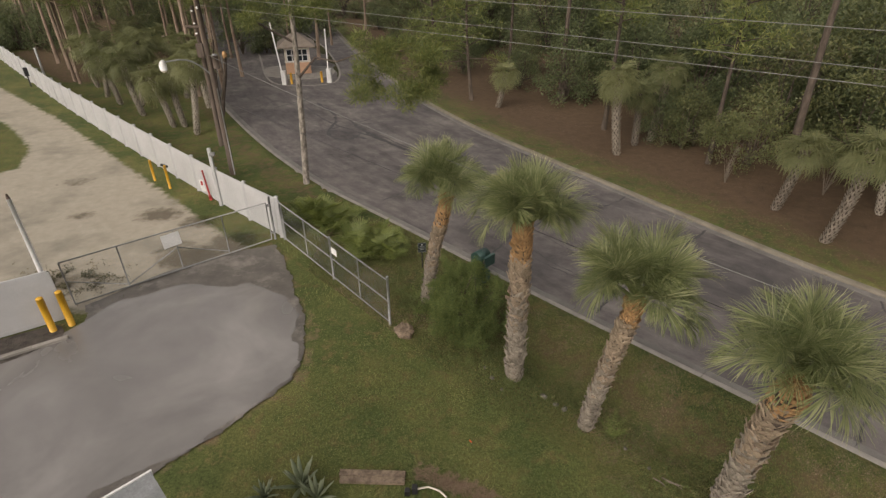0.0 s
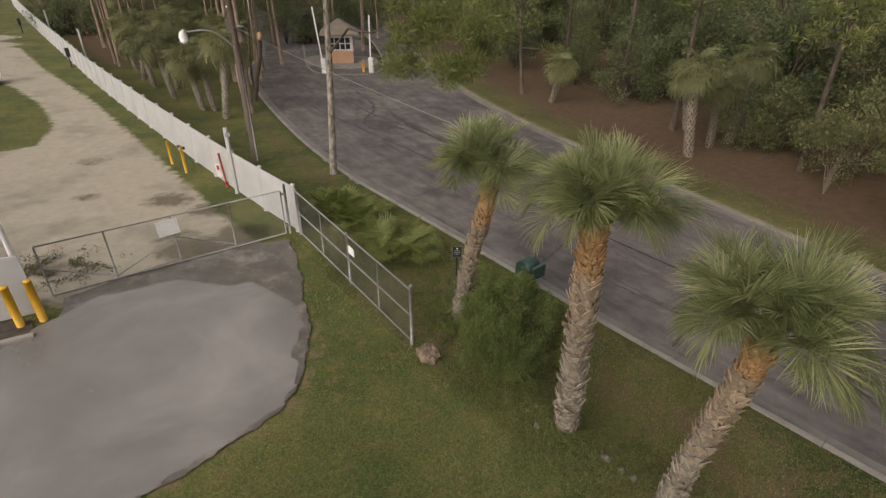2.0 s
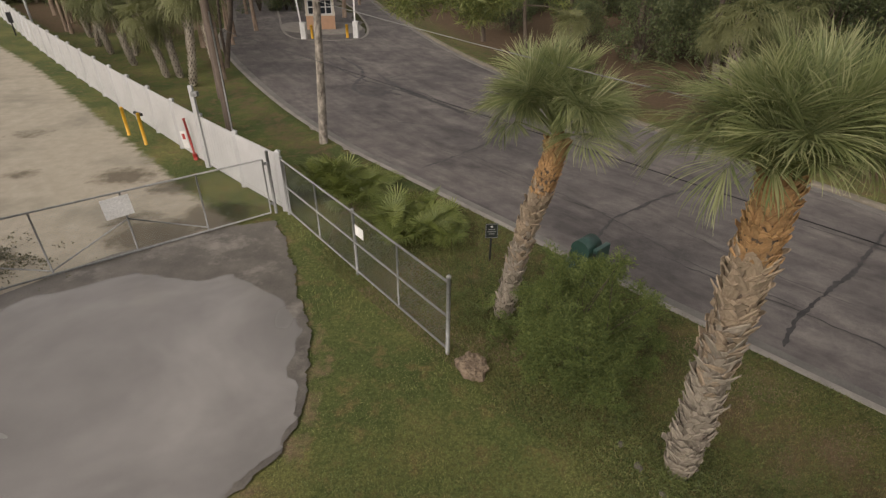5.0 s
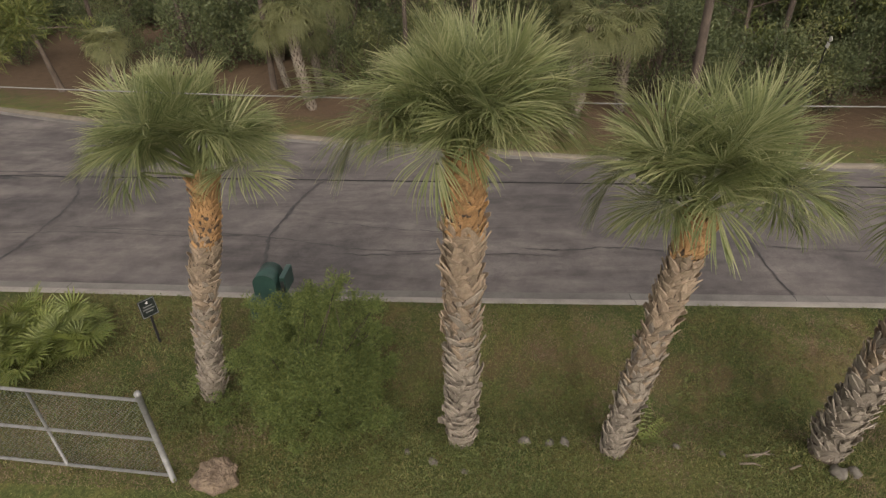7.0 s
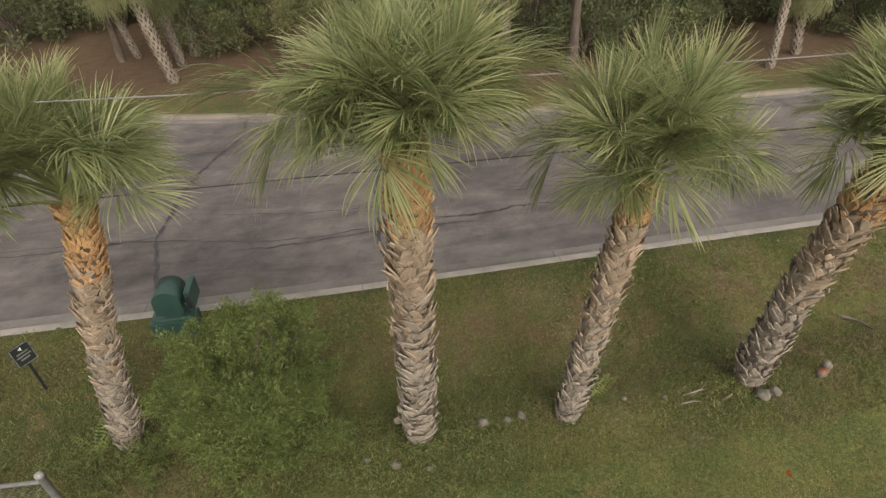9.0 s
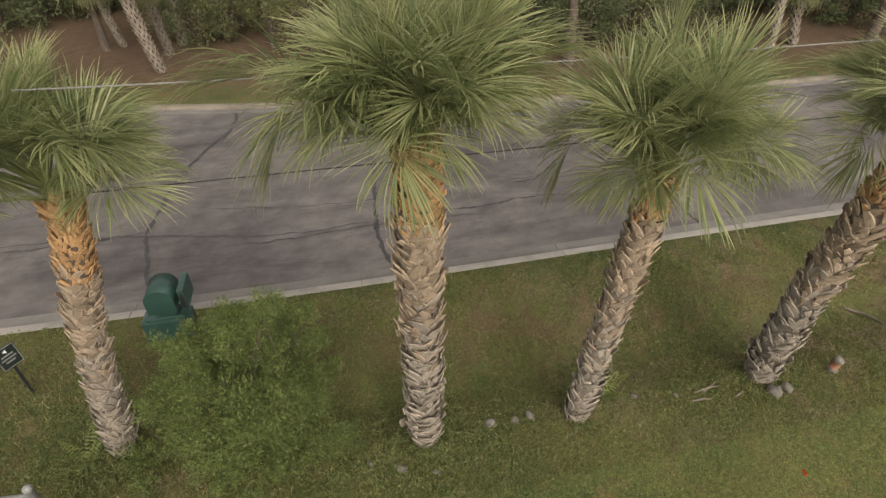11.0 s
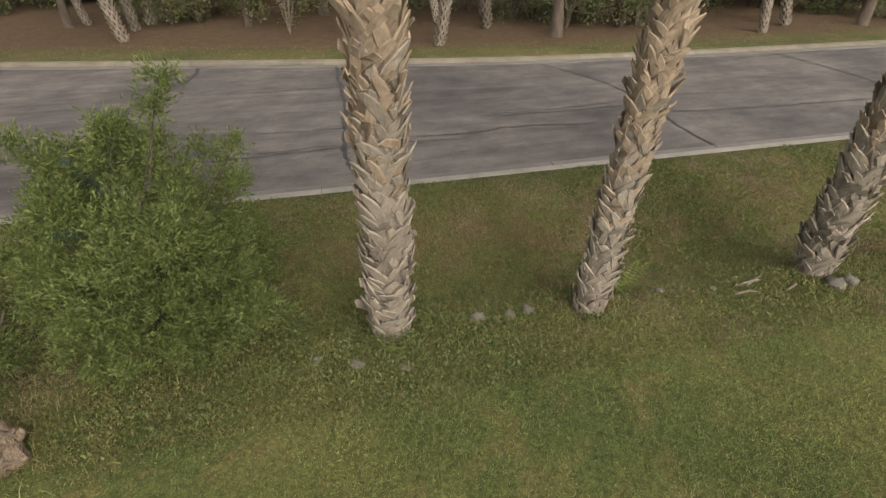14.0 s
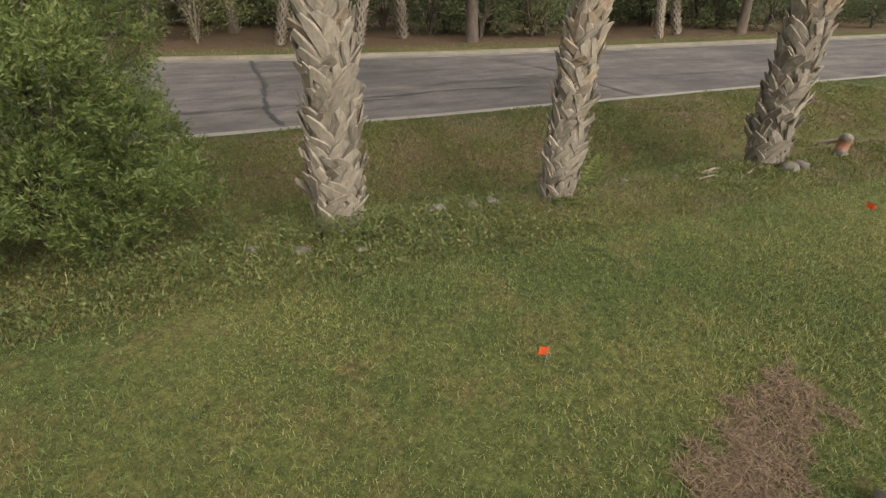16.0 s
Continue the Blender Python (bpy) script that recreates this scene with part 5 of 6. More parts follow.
def vinyl_panel(parent, a, b, height, board=0.19):
    a, b = Vector((*a, 0)), Vector((*b, 0))
    d = b - a
    L = d.length
    m = Matrix.Translation(a) @ pose(0, 0, 0, 0, 0, math.degrees(math.atan2(d.y, d.x)))
    # a moulded sheet of tongue-and-groove boards
    n = max(1, round(L / board))
    w = L / n
    prof = []
    for k in range(n):
        prof += [(k * w + 0.002, 0.006), (k * w + 0.012, 0.014), ((k + 1) * w - 0.012, 0.014), ((k + 1) * w - 0.002, 0.006)]
    prof = prof + [(x, -y) for x, y in reversed(prof)]
    bm = bmesh.new()
    lo = [bm.verts.new(m @ Vector((x, y, 0.08))) for x, y in prof]
    hi = [bm.verts.new(m @ Vector((x, y, height - 0.04))) for x, y in prof]
    for i in range(len(prof)):
        j = (i + 1) % len(prof)
        bm.faces.new((lo[i], lo[j], hi[j], hi[i]))
    part("panel", bm, M_VINYL, parent)
    for z in (0.14, height - 0.06):
        part("rail", box(L / 2, 0, z, L - 0.1, 0.05, 0.14, 0.006, m), M_VINYL, parent)


def vinyl_post(parent, p, height):
    post = part("post", box(p[0], p[1], height / 2, 0.13, 0.13, height, 0.008, None), M_VINYL, parent)
    bm = bmesh.new()
    add_box(bm, p[0], p[1], height + 0.02, 0.155, 0.155, 0.04, 0.006)
    bmesh.ops.create_cone(bm, cap_ends=True, segments=4, radius1=0.105, radius2=0.01, depth=0.05, matrix=Matrix.Translation((p[0], p[1], height + 0.065)) @ pose(0, 0, 0, 0, 0, 45))
    part("cap", bm, M_VINYL, post)


def vinyl_fence():
    ob = tagged(new("white_fence"), "long white vinyl privacy fence with capped posts", "fence", kind="structure")
    for a, b in zip(FENCE[:-1], FENCE[1:]):
        vinyl_panel(ob, a, b, 1.72)
    for p in FENCE:
        vinyl_post(ob, p, 1.77)


def chain_panel(root, a, b, z0, z1, uprights, mid=None, pitch=0.075):
    """A framed chain-link panel from a to b."""
    a, b = Vector((*a, 0)), Vector((*b, 0))
    d = b - a
    L = d.length
    m = Matrix.Translation(a) @ pose(0, 0, 0, 0, 0, math.degrees(math.atan2(d.y, d.x)))
    for z in [z0, z1] + ([mid] if mid else []):
        part("rail", tube([m @ Vector((0, 0, z)), m @ Vector((L, 0, z))], 0.024, 8), M_GALV, root)
    for u in uprights:
        part("upright", tube([m @ Vector((u * L, 0, z0)), m @ Vector((u * L, 0, z1))], 0.022, 8), M_GALV, root)
    bm = bmesh.new()
    h = z1 - z0
    n = int((L + h) / pitch)
    for k in range(n):
        for sgn in (1, -1):
            x0 = k * pitch - h if sgn > 0 else k * pitch
            x1 = x0 + sgn * h
            p, q = Vector((x0, 0.0, z0)), Vector((x1, 0.0, z1))
            lo, hi = 0.0, 1.0
            dx = x1 - x0
            ts = sorted(((0 - x0) / dx, (L - x0) / dx))
            lo, hi = max(lo, ts[0]), min(hi, ts[1])
            if hi - lo > 0.01:
                add_tube(bm, [m @ p.lerp(q, lo), m @ p.lerp(q, hi)], 0.0015, 3, False)
    part("wire_mesh", bm, M_WIRE, root, "galvanised diamond wire mesh")
    return m, L


def flat_sign(parent, m, w, h, material, bars=(), name="sign", ink=None):
    s = part(name, box(0, 0, 0, w, 0.006, h, 0.002, m), material, parent)
    for bx, bz, bw, bh in bars:
        part("text_bar", box(bx, -0.0055, bz, bw, 0.003, bh, 0, m), ink or M_BLACK, s)
    return s


def gate_and_fence():
    gate = thing("chain_link_gate", Matrix(), "closed galvanised chain-link gate with a blank white sign", "gate")
    m, L = chain_panel(gate, (-6.95, 18.95), (-12.25, 14.45), 0.05, 1.66, [0.0, 0.25, 0.5, 0.76, 1.0])
    for u0, u1 in ((0.25, 0.5), (0.76, 0.5), (0.76, 1.0)):
        part("brace", tube([m @ Vector((u0 * L, 0, 0.14)), m @ Vector((u1 * L, 0, 0.95))], 0.018, 6), M_GALV, gate)
    flat_sign(gate, m @ pose(0.52 * L, 0.05, 1.32, 0, 3, 0) @ pose(0, 0, 0, 0, 0, 180), 0.62, 0.52, M_WHITE)
    side = thing("chain_link_fence", Matrix(), "low galvanised chain-link fence ending on the lawn", "fence")
    m, L = chain_panel(side, (-6.45, 19.0), (-1.68, 13.45), 0.1, 1.66, [0.02, 0.27, 0.53, 0.77], 0.88)
    for u, r, h in ((0.0, 0.035, 1.72), (0.53, 0.035, 1.72), (1.0, 0.042, 1.78)):
        p = m @ Vector((u * L, 0, 0))
        post = part("post", tube([(p.x, p.y, -0.05), (p.x, p.y, h)], r, 10), M_GALV, side)
        bm = bmesh.new()
        bmesh.ops.create_uvsphere(bm, u_segments=10, v_segments=6, radius=r * 1.15, matrix=Matrix.Translation((p.x, p.y, h)))
        part("cap", bm, M_GALV, post)
    flat_sign(side, m @ pose(0.57 * L, -0.035, 1.28), 0.36, 0.26, M_WHITE)
    hinge = thing("gate_post", pose(-6.85, 19.08, 0), "steel gate post with hinges beside the white fence", "post")
    part("post", tube([(0, 0, -0.05), (0, 0, 1.86)], 0.045, 12), M_GALV, hinge)
    for z in (0.3, 1.5):
        part("hinge", box(-0.05, -0.03, z, 0.12, 0.06, 0.08, 0.008), M_GALV, hinge)


def bollard(x, y, h, r=0.08, lean=0.0, label="yellow steel bollard at the wall's end", name="bollard"):
    root = thing(name, pose(x, y, 0, lean, 0, 0), label, "bollard", "yellow bollards")
    part("pipe", tube([(0, 0, -0.05), (0, 0, h - r * 0.5)], r, 16), M_YELLOW, root)
    bm = bmesh.new()
    bmesh.ops.create_uvsphere(bm, u_segments=16, v_segments=8, radius=r, matrix=Matrix.Translation((0, 0, h - r * 0.5)) @ Matrix.Diagonal((1, 1, 0.5, 1)))
    part("dome", bm, M_YELLOW, root)
    return root


vinyl_fence()
gate_and_fence()
bollard(-12.13, 13.1, 1.28, 0.1)
bollard(-11.78, 13.45, 1.28, 0.1)
bollard(-14.64, 25.2, 1.1, 0.06, label="slim yellow pipe bollard beside the fence")
b = bollard(-13.42, 24.2, 1.2, 0.06, label="slim yellow pipe bollard with a black bracket")
part("bracket", box(-0.2, 0.12, 1.1, 0.5, 0.08, 0.1, 0.01, pose(0, 0, 0, 0, 0, -30)), M_BLACK, b, "black steel bracket")


def wall_left():
    ob = tagged(new("white_wall"), "white vinyl fence end by the mulch bed", "fence", kind="structure")
    a, b = np.array((-12.0, 13.7)), np.array((-17.2, 10.2))
    for k in range(2):
        p, q = a + (b - a) * k / 2, a + (b - a) * (k + 1) / 2
        vinyl_panel(ob, p, q, 1.85, 3.2)
        vinyl_post(ob, q, 1.95)


wall_left()


# ---- small fixtures by the road ----
def tall_post():
    root = thing("white_post", pose(-10.2, 22.25, 0), "tall square white post with a small grey floodlight", "post")
    part("shaft", box(0, 0, 1.36, 0.13, 0.13, 2.76, 0.008), M_VINYL, root)
    lamp = part("floodlight", box(0.14, -0.1, 2.5, 0.22, 0.16, 0.16, 0.03, pose(0, 0, 0, 0, 0, 0)), M_GALV, root, "grey floodlight")
    part("bracket", tube([(0.02, -0.02, 2.45), (0.12, -0.08, 2.45)], 0.02, 6), M_GALV, lamp)


def red_standpipe():
    root = thing("red_standpipe", pose(-10.9, 22.85, 0, 0, -4, 0), "slim red standpipe with white sign board beside the fence", "pipe")
    part("pipe", tube([(0, 0, -0.05), (0, 0, 1.42)], 0.04, 12), M_RED, root)
    part("cap", tube([(0, 0, 1.42), (0, 0, 1.47)], 0.05, 12), M_RED, root)
    part("base", tube([(0, 0, 0.0), (0, 0, 0.22)], 0.075, 12), M_RED, root)
    board = part("board", box(-0.24, 0.1, 0.7, 0.2, 0.025, 0.6, 0.005), M_WHITE, root, "white board with dark marks")
    part("mark", box(-0.24, 0.085, 0.82, 0.1, 0.004, 0.2, 0), M_RED, board)


def fence_box(x, y, turn):
    root = thing("utility_meter", pose(x, y, 0, 0, 0, turn), "black meter box on a stub post at the fence", "meter", "meter boxes by the fence")
    part("stub", box(0, 0, 0.55, 0.09, 0.09, 1.15, 0.005), M_BLACK, root)
    part("case", box(0, -0.05, 1.2, 0.3, 0.2, 0.7, 0.03), M_BLACK, root)


def utility_pole(x, y, h, label, arm=None):
    root = thing("utility_pole", pose(x, y, 0), label, "utility pole", "utility poles")
    part("pole", tube([(0, 0, -0.1), (0.03, 0.02, h * 0.5), (0, 0, h)], [0.14, 0.125, 0.095], 12), M_POLE, root)
    for z in (h - 0.25, h - 0.85, h - 1.35):
        b = part("insulator", tube([(0.02, -0.12, z), (0.02, -0.22, z + 0.02)], 0.045, 8), M_WHITE, root)
        part("bolt", tube([(0.02, 0.12, z), (0.02, -0.12, z)], 0.014, 6), M_GALV, b)
    return root


def street_lamp_pole():
    root = utility_pole(-11.0, 26.1, 9.3, "creosoted utility pole with a bent lamp arm")
    tip = Vector((-1.75, -0.9, 5.75))
    arm = [(0.0, 0.0, 5.0), (-0.35, -0.2, 5.5), (-0.9, -0.46, 5.85), tuple(tip)]
    part("lamp_arm", tube([tuple(p) for p in resample(arm, 12)], 0.035, 8), M_GALV, root, "bent galvanised lamp arm")
    head = part("lamp_head", tube([tip + Vector((0.05, 0, 0.1)), tip, tip + Vector((-0.02, 0, -0.12)), tip + Vector((-0.02, 0, -0.34))], [0.06, 0.13, 0.17, 0.15], 14), M_WHITE, root, "white cylindrical lamp head")
    part("lens", tube([tip + Vector((-0.02, 0, -0.34)), tip + Vector((-0.02, 0, -0.42))], [0.145, 0.09], 14), M_CREAM, head)
    part("riser", tube([(0.14, -0.08, 0.0), (0.15, -0.08, 4.4)], 0.03, 8), M_GALV, root, "grey conduit up the pole")
    can = part("transformer", tube([(0.26, 0.1, 5.3), (0.26, 0.1, 5.9)], 0.15, 12), M_POLE, root, "brown service box")
    part("lid", tube([(0.26, 0.1, 5.9), (0.26, 0.1, 5.96)], [0.16, 0.06], 12), M_GALV, can)
    second = utility_pole(-13.2, 30.6, 7.6, "short weathered wooden pole with service boxes")
    part("service_box", box(0.05, -0.2, 5.4, 0.36, 0.2, 0.7, 0.02), M_POLE, second, "dull brown service box")
    part("crossarm", box(0, -0.1, 6.6, 1.1, 0.09, 0.12, 0.01), M_POLE, second)
    utility_pole(29.5, -15.0, 9.3, "creosoted utility pole carrying road cables")


def cable(z0, z1, r, side, label, material, near=0.0):
    """A sagging cable between two poles."""
    a, b = Vector((-11.0, 26.1, z0)), Vector((29.5 - near, -15.0 - near, z1))
    pts = []
    for k in range(25):
        u = k / 24
        p = a.lerp(b, u)
        p.z -= side * 4 * u * (1 - u)
        pts.append(p)
    ob = part("power_cable", tube(pts, r, 5), material, None)
    tagged(ob, label, "cable", "cables between the poles")


def lawn_sign():
    root = thing("lawn_sign", pose(-0.77, 16.85, 0.05, 0, 0, 8) @ Matrix.Diagonal((0.85, 0.85, 0.95, 1)), "small black-green sign with pale border on a dark stake", "sign")
    part("stake", box(0, 0, 0.4, 0.05, 0.04, 0.9, 0.004), M_BLACK, root)
    m = pose(0, -0.03, 0.86, -6, 0, 0)
    board = part("board", box(0, 0, 0, 0.36, 0.018, 0.40, 0.004, m), M_SIGNGREEN, root)
    for cx, cz, w, h in ((0, 0.185, 0.34, 0.012), (0, -0.185, 0.34, 0.012), (0.165, 0, 0.012, 0.37), (-0.165, 0, 0.012, 0.37)):
        part("border", box(cx, -0.011, cz, w, 0.004, h, 0, m), M_GALV, board)
    for z, w in ((0.04, 0.2), (-0.02, 0.25), (-0.08, 0.16)):
        part("text_bar", box(0, -0.011, z, w, 0.004, 0.026, 0, m), M_GALV, board)
    bm = bmesh.new()
    bmesh.ops.create_cone(bm, cap_ends=True, segments=3, radius1=0.04, radius2=0.04, depth=0.005, matrix=m @ pose(0, -0.012, 0.115, 90, 0, 0) @ pose(0, 0, 0, 0, 0, 90))
    part("emblem", bm, M_WHITE, board)


def arch_body(w, h, d, m):
    """A box with a round top: width along x, depth along y."""
    bm = bmesh.new()
    prof = [(-w / 2, 0), (w / 2, 0)] + [(w / 2 * math.cos(a), h - w / 2 + w / 2 * math.sin(a)) for a in np.linspace(0, math.pi, 12)]
    f, b = [bm.verts.new(m @ Vector((x, -d / 2, z))) for x, z in prof], [bm.verts.new(m @ Vector((x, d / 2, z))) for x, z in prof]
    bm.faces.new(f)
    bm.faces.new(b[::-1])
    for i in range(len(prof)):
        j = (i + 1) % len(prof)
        bm.faces.new((f[j], f[i], b[i], b[j])).smooth = 1 < i < len(prof) - 1
    return bm


def mailbox():
    root = thing("mailbox", pose(1.3, 15.98, turf(1.3, 15.98) - 0.02, 0, 0, -45) @ Matrix.Diagonal((0.92, 0.92, 0.86, 1)), "dark green round-topped mailbox on a broad green plinth", "mailbox")
    plinth = part("plinth", box(-0.05, 0, 0.27, 0.86, 0.4, 0.54, 0.03), M_GREEN, root)
    part("shoulder", box(-0.05, 0, 0.57, 0.7, 0.34, 0.1, 0.03), M_GREEN, plinth)
    part("neck", box(0, 0, 0.72, 0.34, 0.3, 0.3, 0.03), M_GREEN, root)
    body = part("body", arch_body(0.5, 0.56, 0.56, pose(0, 0.03, 0.8)), M_GREEN, root)
    part("door", arch_body(0.47, 0.53, 0.02, pose(0, 0.325, 0.81)), M_GREEN, body)
    tray = part("newspaper_tray", box(0.4, 0.05, 1.06, 0.12, 0.56, 0.46, 0.02), M_GREEN, root)
    # the tray is solid; a black sheet stands for the shade inside it
    part("opening_shade", box(0.4, -0.242, 1.04, 0.08, 0.012, 0.3, 0.0), M_BLACK, tray, "black sheet painted as the shaded opening of the tray")
    part("arm", box(0.26, 0.05, 0.86, 0.2, 0.3, 0.06, 0.01), M_GREEN, tray)


def cut_stump(rx, ry, rz, seed):
    """A low, split stump: furrowed sides and a broken, sloping top."""
    bm = lump(rx, ry, rz, seed, 0.3, 4)
    for v in bm.verts:
        a = math.atan2(v.co.y, v.co.x)
        furrow = 0.07 * math.sin(9 * a + 2 * noise.noise(v.co * 4)) + 0.16 * noise.noise(v.co * 9 + Vector((seed, 0, 0))) + 0.07 * noise.noise(v.co * 26)
        v.co.x, v.co.y = v.co.x * (1 + furrow), v.co.y * (1 + furrow)
        top = 0.2 + 0.25 * v.co.x - 0.16 * v.co.y + 0.05 * noise.noise(v.co * 14)
        if v.co.z > top:
            v.co.z = top + 0.3 * (v.co.z - top)
    for f in bm.faces:
        f.smooth = False
    return bm


def stone(x, y, rx, ry, rz, seed, material, label, category="stone", name="stone", group="stones in the lawn"):
    if name == "stone":
        rx, ry, rz = 0.8 * rx, 0.8 * ry, 0.6 * rz
    ob = part(name, lump(rx, ry, rz, seed, 0.45) if name == "stone" else cut_stump(rx, ry, rz, seed), material, None)
    ob.matrix_basis = pose(x, y, -0.015, 0, 0, seed * 47)
    tagged(ob, label, category, group)


def marker_flag(x, y, turn):
    root = thing("marker_flag", pose(x, y, -0.06, 3, -14, turn) @ Matrix.Diagonal((0.78, 0.78, 0.78, 1)), "small orange utility marker flag in the lawn", "flag", "marker flags")
    part("wire", tube([(0, 0, -0.03), (0, 0, 0.24)], 0.003, 5), M_GALV, root)
    bm = bmesh.new()
    rows = [[bm.verts.new((0.002 + 0.105 * i / 4, 0.012 * math.sin(i * 1.4) + dy, z)) for i in range(5)] for z in (0.17, 0.235) for dy in (0,)]
    for i in range(4):
        bm.faces.new((rows[0][i], rows[0][i + 1], rows[1][i + 1], rows[1][i]))
    bmesh.ops.solidify(bm, geom=bm.faces[:], thickness=0.002)
    part("film", bm, M_ORANGE, root)


def stick(a, b, r, name="fallen_stick"):
    a, b = Vector((*a, turf(*a) + 0.02)), Vector((*b, turf(*b) + 0.02))
    mid = a.lerp(b, 0.5) + Vector((0.04, -0.03, 0.03))
    ob = part(name, tube([a, mid, b], [r, r * 0.8, r * 0.5], 6), M_STICK, None)
    tagged(ob, "dry grey stick lying in the grass", "stick", "fallen sticks")


def terracotta_fitting():
    root = thing("capped_pipe", pose(6.66, 6.04, 0, 4, 6, 0) @ Matrix.Diagonal((0.72, 0.72, 0.8, 1)), "pale concrete capped pipe with a terracotta collar", "pipe")
    part("foot", lump(0.13, 0.12, 0.09, 31), M_ROCK, root)
    part("collar", tube([(0, 0, 0.1), (0, 0, 0.27)], [0.105, 0.11], 12), M_TERRA, root)
    part("head", lump(0.12, 0.11, 0.09, 33), M_ROCK, root).matrix_basis = pose(0, 0, 0.25)


def plain_post(x, y, h):
    root = thing("white_post", pose(x, y, 0), "plain tall white post behind the fence", "post", "white posts along the fence")
    part("shaft", box(0, 0, h / 2, 0.13, 0.13, h, 0.008), M_VINYL, root)
    part("cap", box(0, 0, h + 0.02, 0.16, 0.16, 0.05, 0.01), M_VINYL, root)


def tag_post(x, y):
    # white tags hanging in the woods; the post is added to carry them
    root = thing("tag_post", pose(x, y, turf(x, y)), "two small white flagging tags on an added dark post", "marker post")
    part("stake", tube([(0, 0, -0.05), (0.02, 0, 3.35)], [0.035, 0.025], 7), M_BLACK, root)
    for k, (px, pz, turn) in enumerate(((-0.04, 3.0, -16), (0.1, 3.22, 24))):
        part("plate", box(0, 0, 0, 0.17, 0.02, 0.2, 0.015, pose(px, -0.05, pz, 0, turn, 55)), M_WHITE, root, "white flagging tag")


tag_post(24.2, 13.15)
tall_post()
plain_post(-34.4, 47.3, 2.7)
plain_post(-47.7, 60.4, 2.7)
red_standpipe()
for fx, fy in ((-34.45, 45.4), (-53.4, 63.1)):
    fence_box(fx, fy, 45)
street_lamp_pole()
cable(5.94, 7.04, 0.008, 1.19, "pale cable strung along the road", M_CABLE, 1.4)
cable(3.92, 3.9, 0.008, 0.02, "dark low cable strung along the road", M_BLACK)
cable(9.07, 9.85, 0.0065, 0.02, "pale top power cable along the road", M_CABLE)
cable(8.48, 9.4, 0.0065, 0.02, "pale middle power cable along the road", M_CABLE)
cable(8.06, 9.4, 0.0065, 0.02, "pale lower power cable along the road", M_CABLE)
lawn_sign()
mailbox()
stone(-1.2, 13.0, 0.29, 0.26, 0.2, 3, M_STUMP, "weathered tan stump cut low in the grass", "stump", "tree_stump", "stumps")
for k, (sx, sy, a, b, c) in enumerate([(1.19, 11.45, 0.07, 0.06, 0.07), (1.37, 11.05, 0.11, 0.08, 0.06), (2.69, 10.34, 0.12, 0.1, 0.07), (2.95, 10.05, 0.1, 0.09, 0.06), (3.15, 9.9, 0.15, 0.08, 0.05),
                                       (4.36, 8.66, 0.08, 0.06, 0.05), (5.66, 6.79, 0.17, 0.14, 0.14), (5.84, 6.62, 0.12, 0.11, 0.11), (4.75, 8.1, 0.07, 0.06, 0.05), (1.6, 10.6, 0.09, 0.06, 0.04), (0.22, 7.12, 0.16, 0.13, 0.1)]):
    stone(sx, sy, a, b, c, k + 1, M_ROCK, "pale rounded limestone half sunk in the lawn")
terracotta_fitting()
marker_flag(0.66, 8.78, 150)
marker_flag(4.25, 6.28, 60)
for a, b, r in (((9.1, 5.75), (8.73, 5.17), 0.035), ((4.75, 7.85), (4.95, 7.6), 0.02), ((4.95, 7.85), (5.3, 7.55), 0.022), ((5.2, 7.3), (5.4, 7.2), 0.02), ((5.0, 7.75), (5.35, 7.62), 0.018), ((7.4, 7.1), (7.55, 6.7), 0.015)):
    stick(a, b, r)


def fern(x, y, seed):
    rng = random.Random(seed)
    root = thing("fern", pose(x, y, turf(x, y)), "small yellow-green fern at the palm's foot", "fern")
    for k in range(9):
        a = k * 2.4 + rng.uniform(-0.3, 0.3)
        L = rng.uniform(0.5, 0.85)
        verts, faces = [], []
        for i in range(12):
            u = (i + 0.5) / 12
            c = Vector((math.cos(a) * L * u * 0.7, math.sin(a) * L * u * 0.7, L * (u - 0.42 * u * u)))
            for sgn in (-1, 1):
                s = Vector((-math.sin(a), math.cos(a), 0.1)) * sgn * 0.11 * (1 - u) ** 0.6
                w = Vector((math.cos(a), math.sin(a), 0.6)) * 0.012
                b = len(verts)
                verts += [c, c + s * 0.5 + w, c + s, c + s * 0.5 - w]
                faces.append((b, b + 1, b + 2, b + 3))
        mesh_object("leaf", verts, faces, M_PALMETTO, root)


fern(4.14, 9.06, 4)
fern(-0.95, 14.95, 5)


